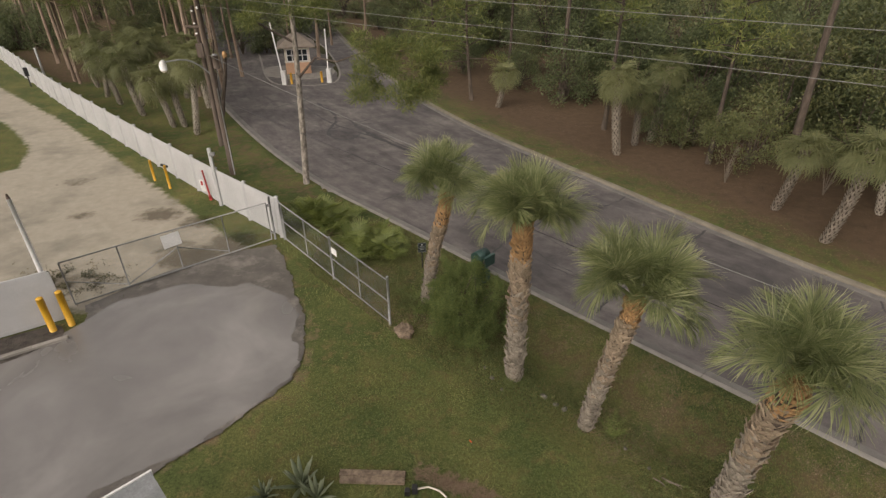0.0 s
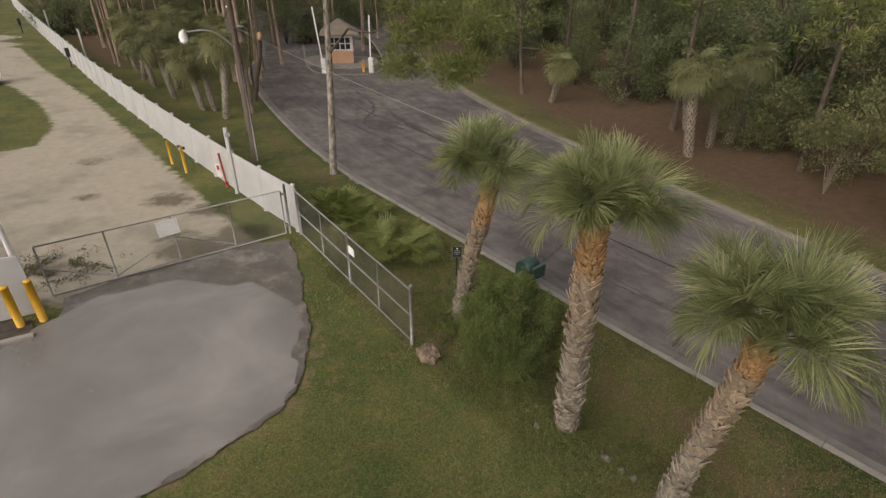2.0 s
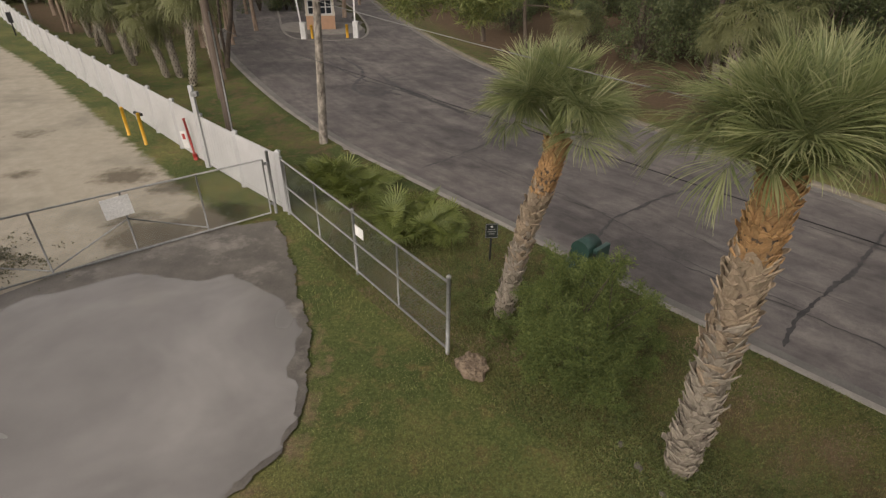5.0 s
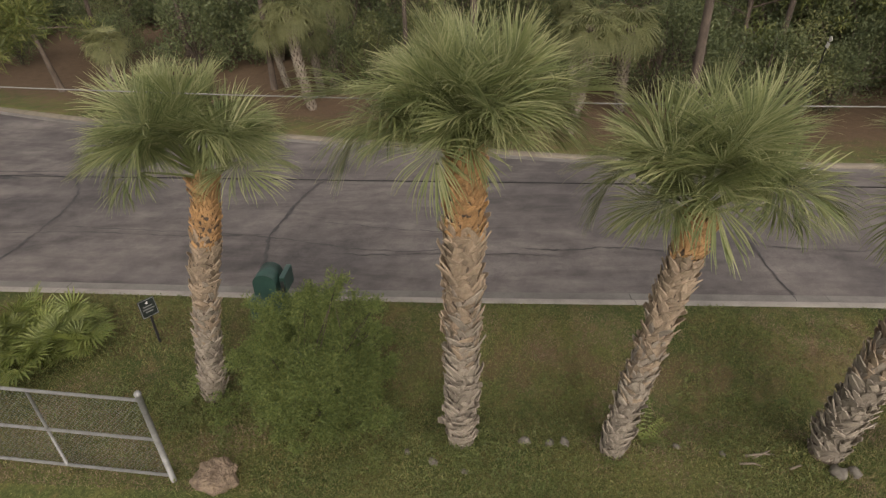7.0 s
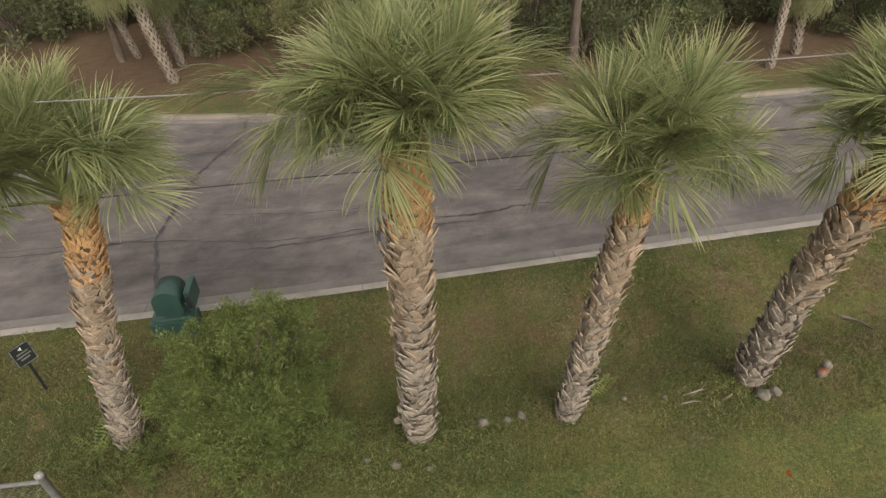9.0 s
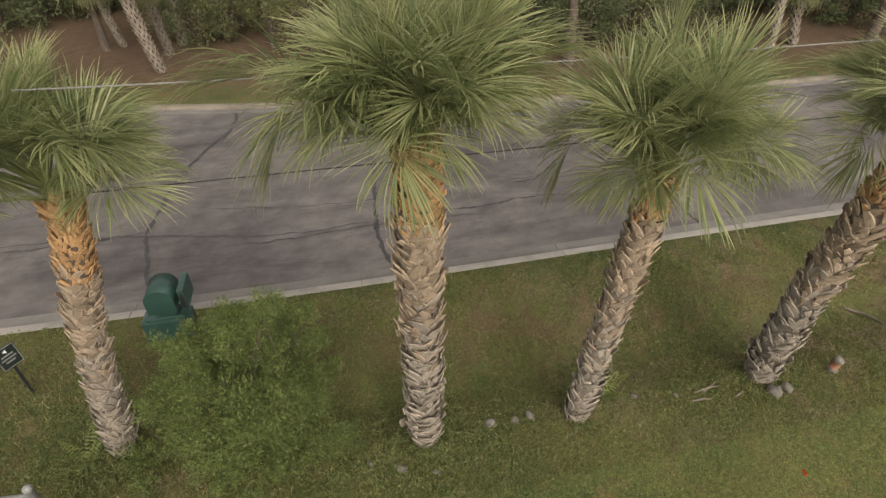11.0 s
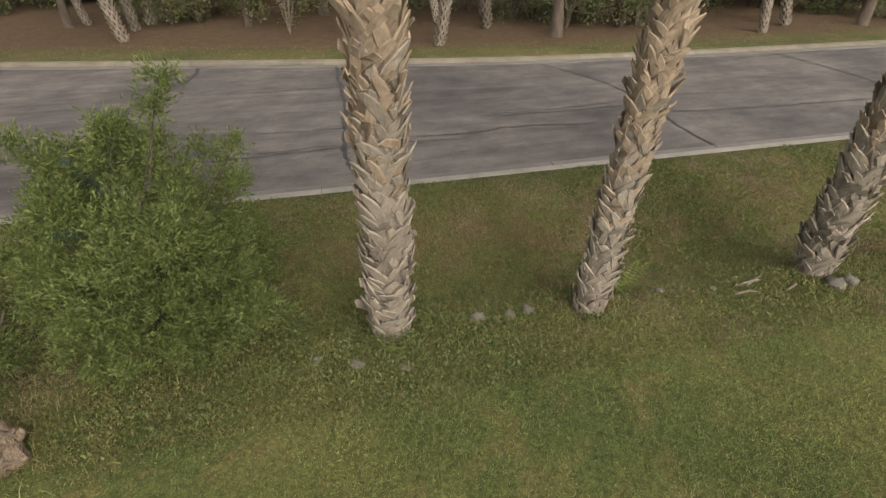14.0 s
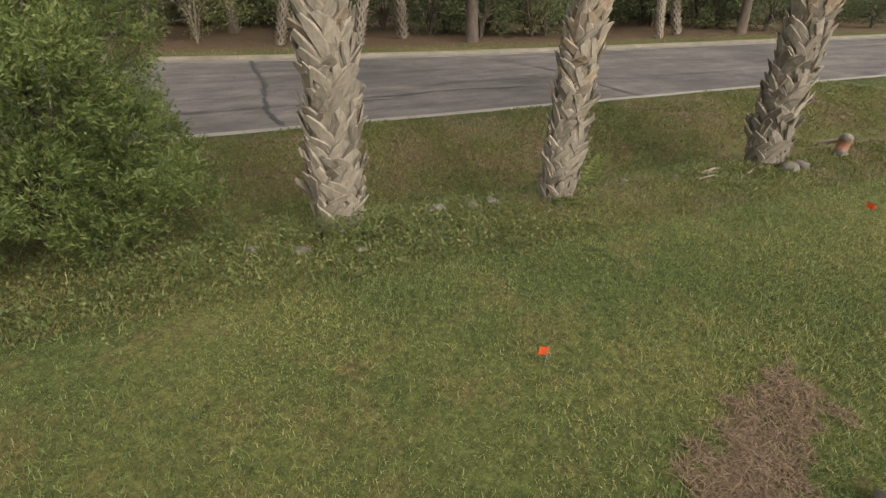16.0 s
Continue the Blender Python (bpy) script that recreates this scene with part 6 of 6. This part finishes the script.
# ---- guard booth on its island ----
def island():
    outline = resample([(-12.0, 45.5), (-9.7, 45.9), (-9.0, 47.2), (-9.4, 51), (-11.0, 57), (-14, 66), (-22, 84), (-30, 86), (-29.0, 80), (-23.0, 68.6), (-18.6, 56.6), (-16.2, 49.5), (-14.6, 46.4), (-13.2, 45.5), (-12.0, 45.5)], 90)[:-1]
    ob = tagged(new("island"), "kerbed traffic island of grass and pale concrete", "traffic island", kind="structure")
    nor = normals_of(np.vstack([outline, outline[:1]]))[:-1]
    inner = outline + nor * 0.18
    if np.linalg.norm(inner - inner.mean(0), axis=1).mean() > np.linalg.norm(outline - outline.mean(0), axis=1).mean():
        inner = outline - nor * 0.18
    n = len(outline)
    verts = [(*p, -0.14) for p in outline] + [(*p, 0.02) for p in outline] + [(*p, 0.03) for p in inner] + [(*p, -0.1) for p in inner]
    faces = [(r * n + i, r * n + (i + 1) % n, (r + 1) * n + (i + 1) % n, (r + 1) * n + i) for r in range(3) for i in range(n)]
    mesh_object("kerb_ring", verts, faces, M_KERB, ob)
    bm = bmesh.new()
    bm.faces.new([bm.verts.new((*p, 0.012)) for p in inner])
    bmesh.ops.triangulate(bm, faces=bm.faces[:])
    part("turf", bm, M_GROUND, ob, "rough grass inside the kerb")
    walk_way = resample([(-15.8, 49.2), (-13.0, 47.6), (-10.2, 48.6), (-9.9, 51.5), (-11.3, 54.2), (-16.4, 54.0), (-17.2, 52.5), (-15.8, 49.2)], 60)[:-1]
    bm = bmesh.new()
    bm.faces.new([bm.verts.new((*p, 0.03)) for p in walk_way])
    part("walkway", bm, M_KERB, ob, "pale concrete walkway round the booth")


def guard_booth():
    root = thing("guard_booth", pose(-13.4, 51.3, 0.03, 0, 0, 14), "peach stucco guard booth with a tan hipped roof", "booth")
    wall = part("wall", box(0, 0, 0.5, 2.2, 2.2, 1.0, 0.02), M_STUCCO, root)
    part("sill", box(0, 0, 1.03, 2.3, 2.3, 0.07, 0.01), M_CREAM, wall)
    part("header", box(0, 0, 2.28, 2.2, 2.2, 0.26, 0.01), M_CREAM, root)
    for sx in (-1, 1):
        for sy in (-1, 1):
            part("corner_post", box(sx * 1.02, sy * 1.02, 1.6, 0.16, 0.16, 1.12, 0.01), M_CREAM, root)
    for k in range(4):
        m = pose(0, 0, 0, 0, 0, 90 * k)
        w = part("window", box(0, -1.04, 1.62, 1.86, 0.02, 1.06, 0, m), M_GLASS, root)
        for x in (-0.9, -0.45, 0, 0.45, 0.9):
            part("mullion", box(x, -1.065, 1.62, 0.07, 0.05, 1.08, 0, m), M_WHITE, w)
        for z in (1.12, 1.62, 2.12):
            part("transom", box(0, -1.068, z, 1.86, 0.045, 0.06, 0, m), M_WHITE, w)
    bm = bmesh.new()
    e, top = 1.65, bm.verts.new((0, 0, 3.55))
    ring = [bm.verts.new((x, y, 2.42)) for x, y in ((-e, -e), (e, -e), (e, e), (-e, e))]
    low = [bm.verts.new((x, y, 2.32)) for x, y in ((-e, -e), (e, -e), (e, e), (-e, e))]
    for i in range(4):
        bm.faces.new((ring[i], ring[(i + 1) % 4], top))
        bm.faces.new((low[i], low[(i + 1) % 4], ring[(i + 1) % 4], ring[i]))
    bm.faces.new(low[::-1])
    part("roof", bm, M_SHINGLE, root)


def barrier(x, y, h, lean_y):
    root = thing("barrier_gate", pose(x, y, -0.02), "white barrier cabinet with its white arm raised", "barrier", "barrier gates")
    part("cabinet", box(0, 0, 0.55, 0.36, 0.36, 1.1, 0.02), M_WHITE, root)
    part("hood", box(0, 0, 1.13, 0.4, 0.4, 0.07, 0.015), M_WHITE, root)
    part("arm", box(0, 0, h / 2, 0.1, 0.035, h - 1.0, 0, pose(0, -0.22, 0.55, 0, lean_y, 0)), M_WHITE, root)


island()
guard_booth()
barrier(-13.4, 46.1, 4.9, -6)
barrier(-9.75, 46.9, 4.3, 1)
bollard(-12.85, 46.3, 0.95, 0.1, label="short yellow bollard by the barrier")
bollard(-10.4, 46.9, 0.95, 0.1, label="short yellow bollard by the barrier")


def snag(x, y):
    root = thing("dead_palm", pose(x, y, 0), "bare crooked dead trunk with a frayed orange top", "dead tree")
    part("trunk", tube([(0, 0, -0.1), (0.25, 0.3, 1.4), (0.6, 0.5, 2.8), (0.75, 0.6, 4.0)], [0.16, 0.13, 0.12, 0.15], 9), M_BARK, root)
    part("head", lump(0.17, 0.17, 0.3, 9, 0.6), M_BOOT_NEW, root).matrix_basis = pose(0.75, 0.6, 3.8)
    part("second_stem", tube([(0.1, 0, 0.3), (-0.1, 0.4, 1.8), (0.0, 0.5, 3.6), (0.25, 0.5, 5.0)], [0.09, 0.08, 0.07, 0.04], 7), M_BARK, root)


snag(-15.2, 36.3)


# ---- at the drive's edge: white pole, mulch bed, parked car, shed, planter ----
def flat_patch(name, pts, z, material, label, category, wobble=0.12, seed=0):
    e = resample(list(pts) + [pts[0]], 120)[:-1]
    c = e.mean(axis=0)
    w = np.array([1 + wobble * noise.noise(Vector((a * 1.7, b * 1.7, seed))) for a, b in e])
    e = c + (e - c) * w[:, None]
    bm = bmesh.new()
    bm.faces.new([bm.verts.new((a, b, z)) for a, b in e])
    bmesh.ops.triangulate(bm, faces=bm.faces[:])
    tagged(part(name, bm, material, None), label, category, kind="structure")


flat_patch("mulch_bed", [(-12.3, 13.4), (-11.5, 13.0), (-12.5, 11.5), (-17.5, 9.2), (-17.5, 10.3)], 0.022, M_MULCH, "dark mulch bed before the white fence", "mulch bed", 0.03)
bed_edge = tagged(new("bed_edging"), "pale concrete edging along the mulch bed", "kerb", kind="structure")
for k in range(8):
    u = np.array((-11.45, 12.75)) + (np.array((-17.5, 8.7)) - np.array((-11.45, 12.75))) * (k + 0.5) / 8
    part("edging_block", box(u[0], u[1], 0.03, 0.9, 0.16, 0.14, 0.015, Matrix.Translation((0, 0, 0)) @ Matrix.Translation((u[0], u[1], 0)) @ pose(0, 0, 0, 0, 0, 33.8) @ Matrix.Translation((-u[0], -u[1], 0))), M_KERB, bed_edge)
pole = thing("white_pole", pose(-12.62, 14.12, 0), "slender white pole with a dark tip behind the fence", "pole")
part("shaft", tube([(0, 0, -0.05), (0.0, 0.0, 4.05)], [0.075, 0.06], 12), M_WHITE, pole)
part("tip", tube([(0.0, 0.0, 4.05), (0.0, 0.0, 4.2)], [0.055, 0.025], 10), M_POLE, pole)


def parked_car(x, y, turn):
    root = thing("parked_car", pose(x, y, 0, 0, 0, turn), "white saloon car parked on the grass", "car")
    prof = [(-2.2, 0.35), (2.15, 0.35), (2.2, 0.62), (1.2, 0.86), (-2.1, 0.92), (-2.25, 0.6)]
    cabin = [(-1.7, 0.9), (1.05, 0.86), (0.3, 1.38), (-1.0, 1.42)]
    for name, pr, half, mat in (("body", prof, 0.88, M_WHITE), ("cabin", cabin, 0.74, M_GLASS)):
        bm = bmesh.new()
        f = [bm.verts.new((px, -half, pz)) for px, pz in pr]
        r = bmesh.ops.extrude_face_region(bm, geom=[bm.faces.new(f)])
        bmesh.ops.translate(bm, vec=(0, 2 * half, 0), verts=[v for v in r["geom"] if isinstance(v, bmesh.types.BMVert)])
        bmesh.ops.recalc_face_normals(bm, faces=bm.faces[:])
        bmesh.ops.bevel(bm, geom=bm.edges[:], offset=0.05, segments=2, affect="EDGES")
        part(name, bm, mat, root)
    part("roof", box(-0.35, 0, 1.41, 1.3, 1.36, 0.05, 0.02), M_WHITE, root)
    for wx in (-1.4, 1.35):
        for wy in (-0.82, 0.82):
            w = part("wheel", tube([(wx, wy - 0.1, 0.31), (wx, wy + 0.1, 0.31)], 0.31, 18), M_BLACK, root)
            part("rim", tube([(wx, wy - 0.112, 0.31), (wx, wy + 0.112, 0.31)], 0.19, 14), M_GALV, w)


parked_car(-37.2, 38.2, 40)


def shed():
    root = thing("shed", pose(-5.09, 6.09, 0, 0, 0, 45), "low shed with a grey roof sheet and white fascia", "shed")
    m = pose(0, 0, 0, 0, 0, 0)
    part("wall", box(-0.95, -0.95, 1.22, 1.5, 1.5, 2.5, 0.01, m), M_CREAM, root)
    part("roof", box(-0.95, -0.97, 2.52, 1.9, 1.86, 0.07, 0.004, m), M_ROOF, root)
    part("fascia", box(-0.95, -0.015, 2.52, 1.94, 0.04, 0.12, 0.004, m), M_WHITE, root, "white fascia board")


def agave(x, y, s, seed):
    rng = random.Random(seed)
    root = thing("agave", pose(x, y, 0), "grey-green agave with broad pointed leaves", "agave", "agaves in the bed")
    for k in range(16):
        a, e = k * 2.399, 1.35 - 1.05 * k / 16
        L = s * rng.uniform(0.55, 0.85)
        d = Vector((math.cos(a) * math.cos(e), math.sin(a) * math.cos(e), math.sin(e)))
        sd = Vector((-math.sin(a), math.cos(a), 0))
        verts, faces = [], []
        for u, w, f in ((0, 0.035, 0), (0.35, 0.06, 0.01), (0.7, 0.04, 0.0), (1.0, 0.003, -0.06)):
            c = d * L * u + Vector((0, 0, f * L))
            up = sd.cross(d) * 0.02
            verts += [c - sd * w * s + up, c - up * 0.4, c + sd * w * s + up]
        for i in range(3):
            faces += [(3 * i, 3 * i + 1, 3 * i + 4, 3 * i + 3), (3 * i + 1, 3 * i + 2, 3 * i + 5, 3 * i + 4)]
        mesh_object("leaf", verts, faces, M_AGAVE, root, smooth=True)


shed()
agave(-3.15, 7.65, 1.0, 1)
agave(-2.75, 7.35, 0.8, 2)
agave(-3.9, 7.4, 0.6, 3)
planter = thing("timber_edging", pose(-1.6, 7.92, 0, 0, 0, -2), "two worn orange-brown planks edging the bed", "timber")
part("plank", box(0, 0.0, 0.05, 1.5, 0.16, 0.09, 0.008), M_STUMP, planter)
part("plank", box(0.02, -0.165, 0.045, 1.46, 0.15, 0.08, 0.008), M_STUMP, planter)
hose = thing("garden_spigot", pose(-0.62, 7.5, 0), "black garden valve boxes with a pale curved pipe", "irrigation valve")
part("valve_box", box(0, 0, 0.09, 0.13, 0.13, 0.2, 0.02), M_BLACK, hose)
part("valve_box", box(-0.16, -0.05, 0.07, 0.12, 0.12, 0.16, 0.02), M_BLACK, hose)
part("pipe", tube([(0.06, 0, 0.1), (0.3, 0.04, 0.12), (0.55, -0.02, 0.06), (0.7, -0.15, 0.02)], 0.022, 8), M_CREAM, hose)


# ---- grass, weeds and fallen straw ----
def blades(name, places, heights, widths, material, seed, lean=0.5):
    """Bent blades of five corners each."""
    g = np.random.default_rng(seed)
    n = len(places)
    a, b = g.uniform(0, 2 * np.pi, n), g.uniform(0, 2 * np.pi, n)
    sd = np.stack([np.cos(a), np.sin(a), np.zeros(n)], axis=1) * widths[:, None]
    tilt = np.stack([np.cos(b), np.sin(b), np.zeros(n)], axis=1) * (heights * g.uniform(0.1, lean * 2, n))[:, None]
    up = np.stack([np.zeros(n), np.zeros(n), heights], axis=1)
    mid, tip = places + tilt * 0.35 + up * 0.6, places + tilt + up * g.uniform(0.75, 1.0, n)[:, None]
    v = np.stack([places - sd, places + sd, mid + sd * 0.7, mid - sd * 0.7, tip], axis=1).reshape(-1, 3)
    i = np.arange(n)[:, None] * 5
    me = big_mesh(name, v, i + np.array([[0, 1, 2, 3]]), i + np.array([[3, 2, 4]]), material)
    return new(name, me)


def lawn_places(n, x0, x1, y0, y1, seed, keep):
    g = np.random.default_rng(seed)
    p = np.stack([g.uniform(x0, x1, n), g.uniform(y0, y1, n)], axis=1)
    ok = keep(p[:, 0], p[:, 1]) & ~inside(ROAD_POLY, p[:, 0], p[:, 1]) & ~inside(APRON, p[:, 0], p[:, 1])
    return p[ok]


DEAD_STRIP = np.array([(1.0, 7.42), (0.35, 7.65), (0.05, 7.75), (-0.5, 8.0)])


def frayed(x, y):
    """An uneven edge, finger-wide to hand-wide."""
    return 0.09 * np.sin(9 * x + 3 * np.sin(5 * y)) * np.sin(7 * y + 2) + 0.06 * np.sin(23 * x - 17 * y) + 0.05 * np.sin(31 * y + 11 * x)


def thin(x, y):
    """Keeps blades with a chance that falls off gently away from the lawn's middle."""
    chance = np.clip(1.45 - np.hypot(x - 1.6, y - 8.6) / 4.6, 0, 1) * np.clip(away(NEAR_EDGE, x, y) / 3.2, 0.3, 1)
    return np.random.default_rng(31).random(len(x)) < chance


def sparse(x, y):
    return np.random.default_rng(32).random(len(x)) < np.clip(away(NEAR_EDGE, x, y) / 3.2, 0.35, 1)


def grass():
    g = np.random.default_rng(11)
    near = lawn_places(760000, -5.0, 9.0, 2.0, 15.0, 12, lambda x, y: (away(DEAD_STRIP, x, y) + frayed(x, y) > 0.17) & thin(x, y))
    wide = lawn_places(64000, -6.0, 15.0, 2.0, 21.0, 13, lambda x, y: (away(NEAR_EDGE, x, y) > 0.05) & (x + y > 4) & sparse(x, y))
    p = np.vstack([near, wide])
    clump = 0.7 * drift(p[:, 0] * 1.1, p[:, 1] * 1.1, 2)
    h = (0.028 + 0.02 * clump) * g.uniform(0.6, 1.4, len(p))
    ob = blades("lawn_grass", np.column_stack([p, ground_height(p[:, 0], p[:, 1])]), np.maximum(h, 0.016), g.uniform(0.0018, 0.0036, len(p)), M_GRASS, 14, 0.9)
    tagged(ob, "short mixed green and straw-coloured lawn grass", "grass", kind="stuff")
    dead = lawn_places(60000, -1.0, 2.0, 6.8, 8.6, 15, lambda x, y: away(DEAD_STRIP, x, y) + frayed(x, y) < 0.2)
    ob = blades("dead_grass", np.column_stack([dead, np.full(len(dead), -0.01)]), g.uniform(0.01, 0.03, len(dead)), g.uniform(0.002, 0.004, len(dead)), M_DEAD, 16, 2.5)
    tagged(ob, "dry reddish-brown dead grass in a bare strip", "grass", kind="stuff")


def weeds():
    """Broad-leaved ground cover and longer grass round the palms and the shrub."""
    g = np.random.default_rng(21)
    line = np.array([(-1.5, 15.4), (-1.3, 14.2), (-0.7, 13.0), (0.2, 12.4), (1.3, 11.4), (2.6, 10.4), (4.0, 9.2), (5.6, 7.4)])
    p = lawn_places(120000, -3.0, 8.0, 6.0, 18.0, 22, lambda x, y: away(line, x, y) < 1.4)
    d = away(line, p[:, 0], p[:, 1])
    clump = 0.7 * drift(p[:, 0] * 0.9, p[:, 1] * 0.9, 7)
    p = p[g.random(len(p)) < np.clip(0.8 - d / 1.4 + 1.3 * clump, 0, 1) * np.where(p.sum(axis=1) < 12.9, 0.45, 1)]
    z = ground_height(p[:, 0], p[:, 1]) + g.uniform(0.015, 0.085, len(p))
    v, q = leaf_cloud(np.column_stack([p, z]), np.full(len(p), 0.02), len(p), 0.026, 23, 1.6, 0.8)
    ob = new("ground_cover", big_mesh("ground_cover", v, q, np.zeros((0, 3), int), M_WEED))
    tagged(ob, "low broad-leaved weeds round the palm trunks", "weeds", kind="stuff")
    tall = lawn_places(26000, -6.5, 8.0, 6.5, 21.0, 24, lambda x, y: (away(line, x, y) < 0.9) | (away(np.array([(-6.3, 18.8), (-1.7, 13.5)]), x, y) < 0.35) | ((x < -0.5) & (y > 14.5) & (x > -5)))
    h = g.uniform(0.04, 0.13, len(tall))
    ob = blades("tall_grass", np.column_stack([tall, ground_height(tall[:, 0], tall[:, 1])]), h, g.uniform(0.003, 0.006, len(tall)), M_GRASS, 25, 0.7)
    tagged(ob, "longer unmown grass round the trunks and fence", "grass", kind="stuff")
    # rough, patchy turf between the palms and the kerb
    strip = lawn_places(560000, -5.0, 13.0, 1.0, 20.0, 33, lambda x, y: (away(NEAR_EDGE, x, y) < 4.6) & (x + y < 22) & (x + y > 8))
    clump = 0.6 * drift(strip[:, 0] * 0.8, strip[:, 1] * 0.8, 12) + 0.4 * drift(strip[:, 0] * 2.6, strip[:, 1] * 2.6, 14)
    for name, pick, mat, hi, words in (("rough_grass", clump > -0.3, M_VERGE, 0.07, "rough olive unmown grass near the kerb"), ("dry_grass", clump < -0.18, M_DEAD, 0.05, "dry brown grass near the kerb")):
        q = strip[pick]
        ob = blades(name, np.column_stack([q, ground_height(q[:, 0], q[:, 1])]), g.uniform(0.025, hi, len(q)), g.uniform(0.003, 0.006, len(q)), mat, 34, 1.2)
        tagged(ob, words, "grass", kind="stuff")
    q = strip[(clump > 0.12)]
    q = q[g.random(len(q)) < 0.55]
    v, f = leaf_cloud(np.column_stack([q, ground_height(q[:, 0], q[:, 1]) + 0.04]), np.full(len(q), 0.03), len(q), 0.036, 35, 1.7, 0.8)
    ob = new("creeping_weeds", big_mesh("creeping_weeds", v, f, np.zeros((0, 3), int), M_WEED))
    tagged(ob, "creeping broad-leaved weeds near the kerb", "weeds", kind="stuff")
    far = lawn_places(90000, 4, 34, 3, 44, 26, lambda x, y: (x + y > 22) & (away(FAR_EDGE, x, y) < 7))
    h = g.uniform(0.03, 0.1, len(far))
    ob = blades("verge_grass", np.column_stack([far, ground_height(far[:, 0], far[:, 1])])[away(FAR_EDGE, far[:, 0], far[:, 1]) < 2.6], h[away(FAR_EDGE, far[:, 0], far[:, 1]) < 2.6],
                np.full((away(FAR_EDGE, far[:, 0], far[:, 1]) < 2.6).sum(), 0.006), M_VERGE, 27, 0.8)
    tagged(ob, "mown verge grass beyond the road", "grass", kind="stuff")
    litter = far[away(FAR_EDGE, far[:, 0], far[:, 1]) > 2.0]
    ob = blades("pine_straw", np.column_stack([litter, ground_height(litter[:, 0], litter[:, 1]) + 0.01]), g.uniform(0.02, 0.07, len(litter)), np.full(len(litter), 0.006), M_STRAW, 28, 4.0)
    tagged(ob, "brown pine straw under the trees", "litter", kind="stuff")


def weed_tuft(x, y, s, seed):
    root = thing("weed_clump", pose(x, y, turf(x, y)), "leafy green weed clump in the lawn", "weeds", "weed clumps at the palms")
    rng = random.Random(seed)
    cs = [(rng.uniform(-0.3, 0.3) * s, rng.uniform(-0.3, 0.3) * s, rng.uniform(0.05, 0.3) * s) for _ in range(12)]
    for k, c in enumerate(cs[::2]):
        part("stem", limbs([c], 0.008, 0.05, seed + k, 4), M_PETIOLE, root)
    v, q = leaf_cloud(cs, [0.15 * s] * 12, 340, 0.036, seed, 2.4, 0.7)
    o = new("foliage", big_mesh("foliage", v, q, np.zeros((0, 3), int), M_WEED))
    o.parent = root


for k, (wx, wy, ws) in enumerate([(1.7, 10.85, 0.8), (1.9, 10.65, 0.7), (1.5, 11.25, 0.6), (-0.85, 14.45, 0.8), (3.35, 9.15, 0.45), (-0.9, 13.6, 0.8), (2.25, 10.72, 0.5), (0.75, 11.7, 0.5), (0.35, 11.85, 0.55), (1.25, 11.8, 0.5), (1.6, 12.2, 0.45), (-1.1, 14.9, 0.9), (-1.5, 15.4, 0.8), (-0.25, 14.1, 0.9), (-1.3, 14.3, 0.7), (-1.9, 15.9, 0.8), (-0.6, 15.4, 0.7), (1.75, 10.78, 0.7)]):
    weed_tuft(wx, wy, ws, 90 + k)
def brushwood():
    """Leafy litter and vines on the sand behind the gate."""
    g = np.random.default_rng(51)
    a, r = g.uniform(0, 6.283, 6500), np.abs(g.normal(0, 0.8, 6500))
    x, y = -13.3 + 1.3 * r * np.cos(a), 15.9 + 0.8 * r * np.sin(a)
    keep = np.array([noise.noise(Vector((p * 1.6, q * 1.6, 8))) for p, q in zip(x, y)]) > -0.02
    x, y = x[keep], y[keep]
    v, q = leaf_cloud(np.column_stack([x, y, g.uniform(0.0, 0.1, len(x))]), np.full(len(x), 0.03), len(x), 0.065, 52, 1.8, 0.7)
    ob = new("leaf_litter", big_mesh("leaf_litter", v, q, np.zeros((0, 3), int), M_LITTER))
    tagged(ob, "dark leafy brush scattered on the sand", "litter", kind="stuff")


brushwood()
grass()
weeds()
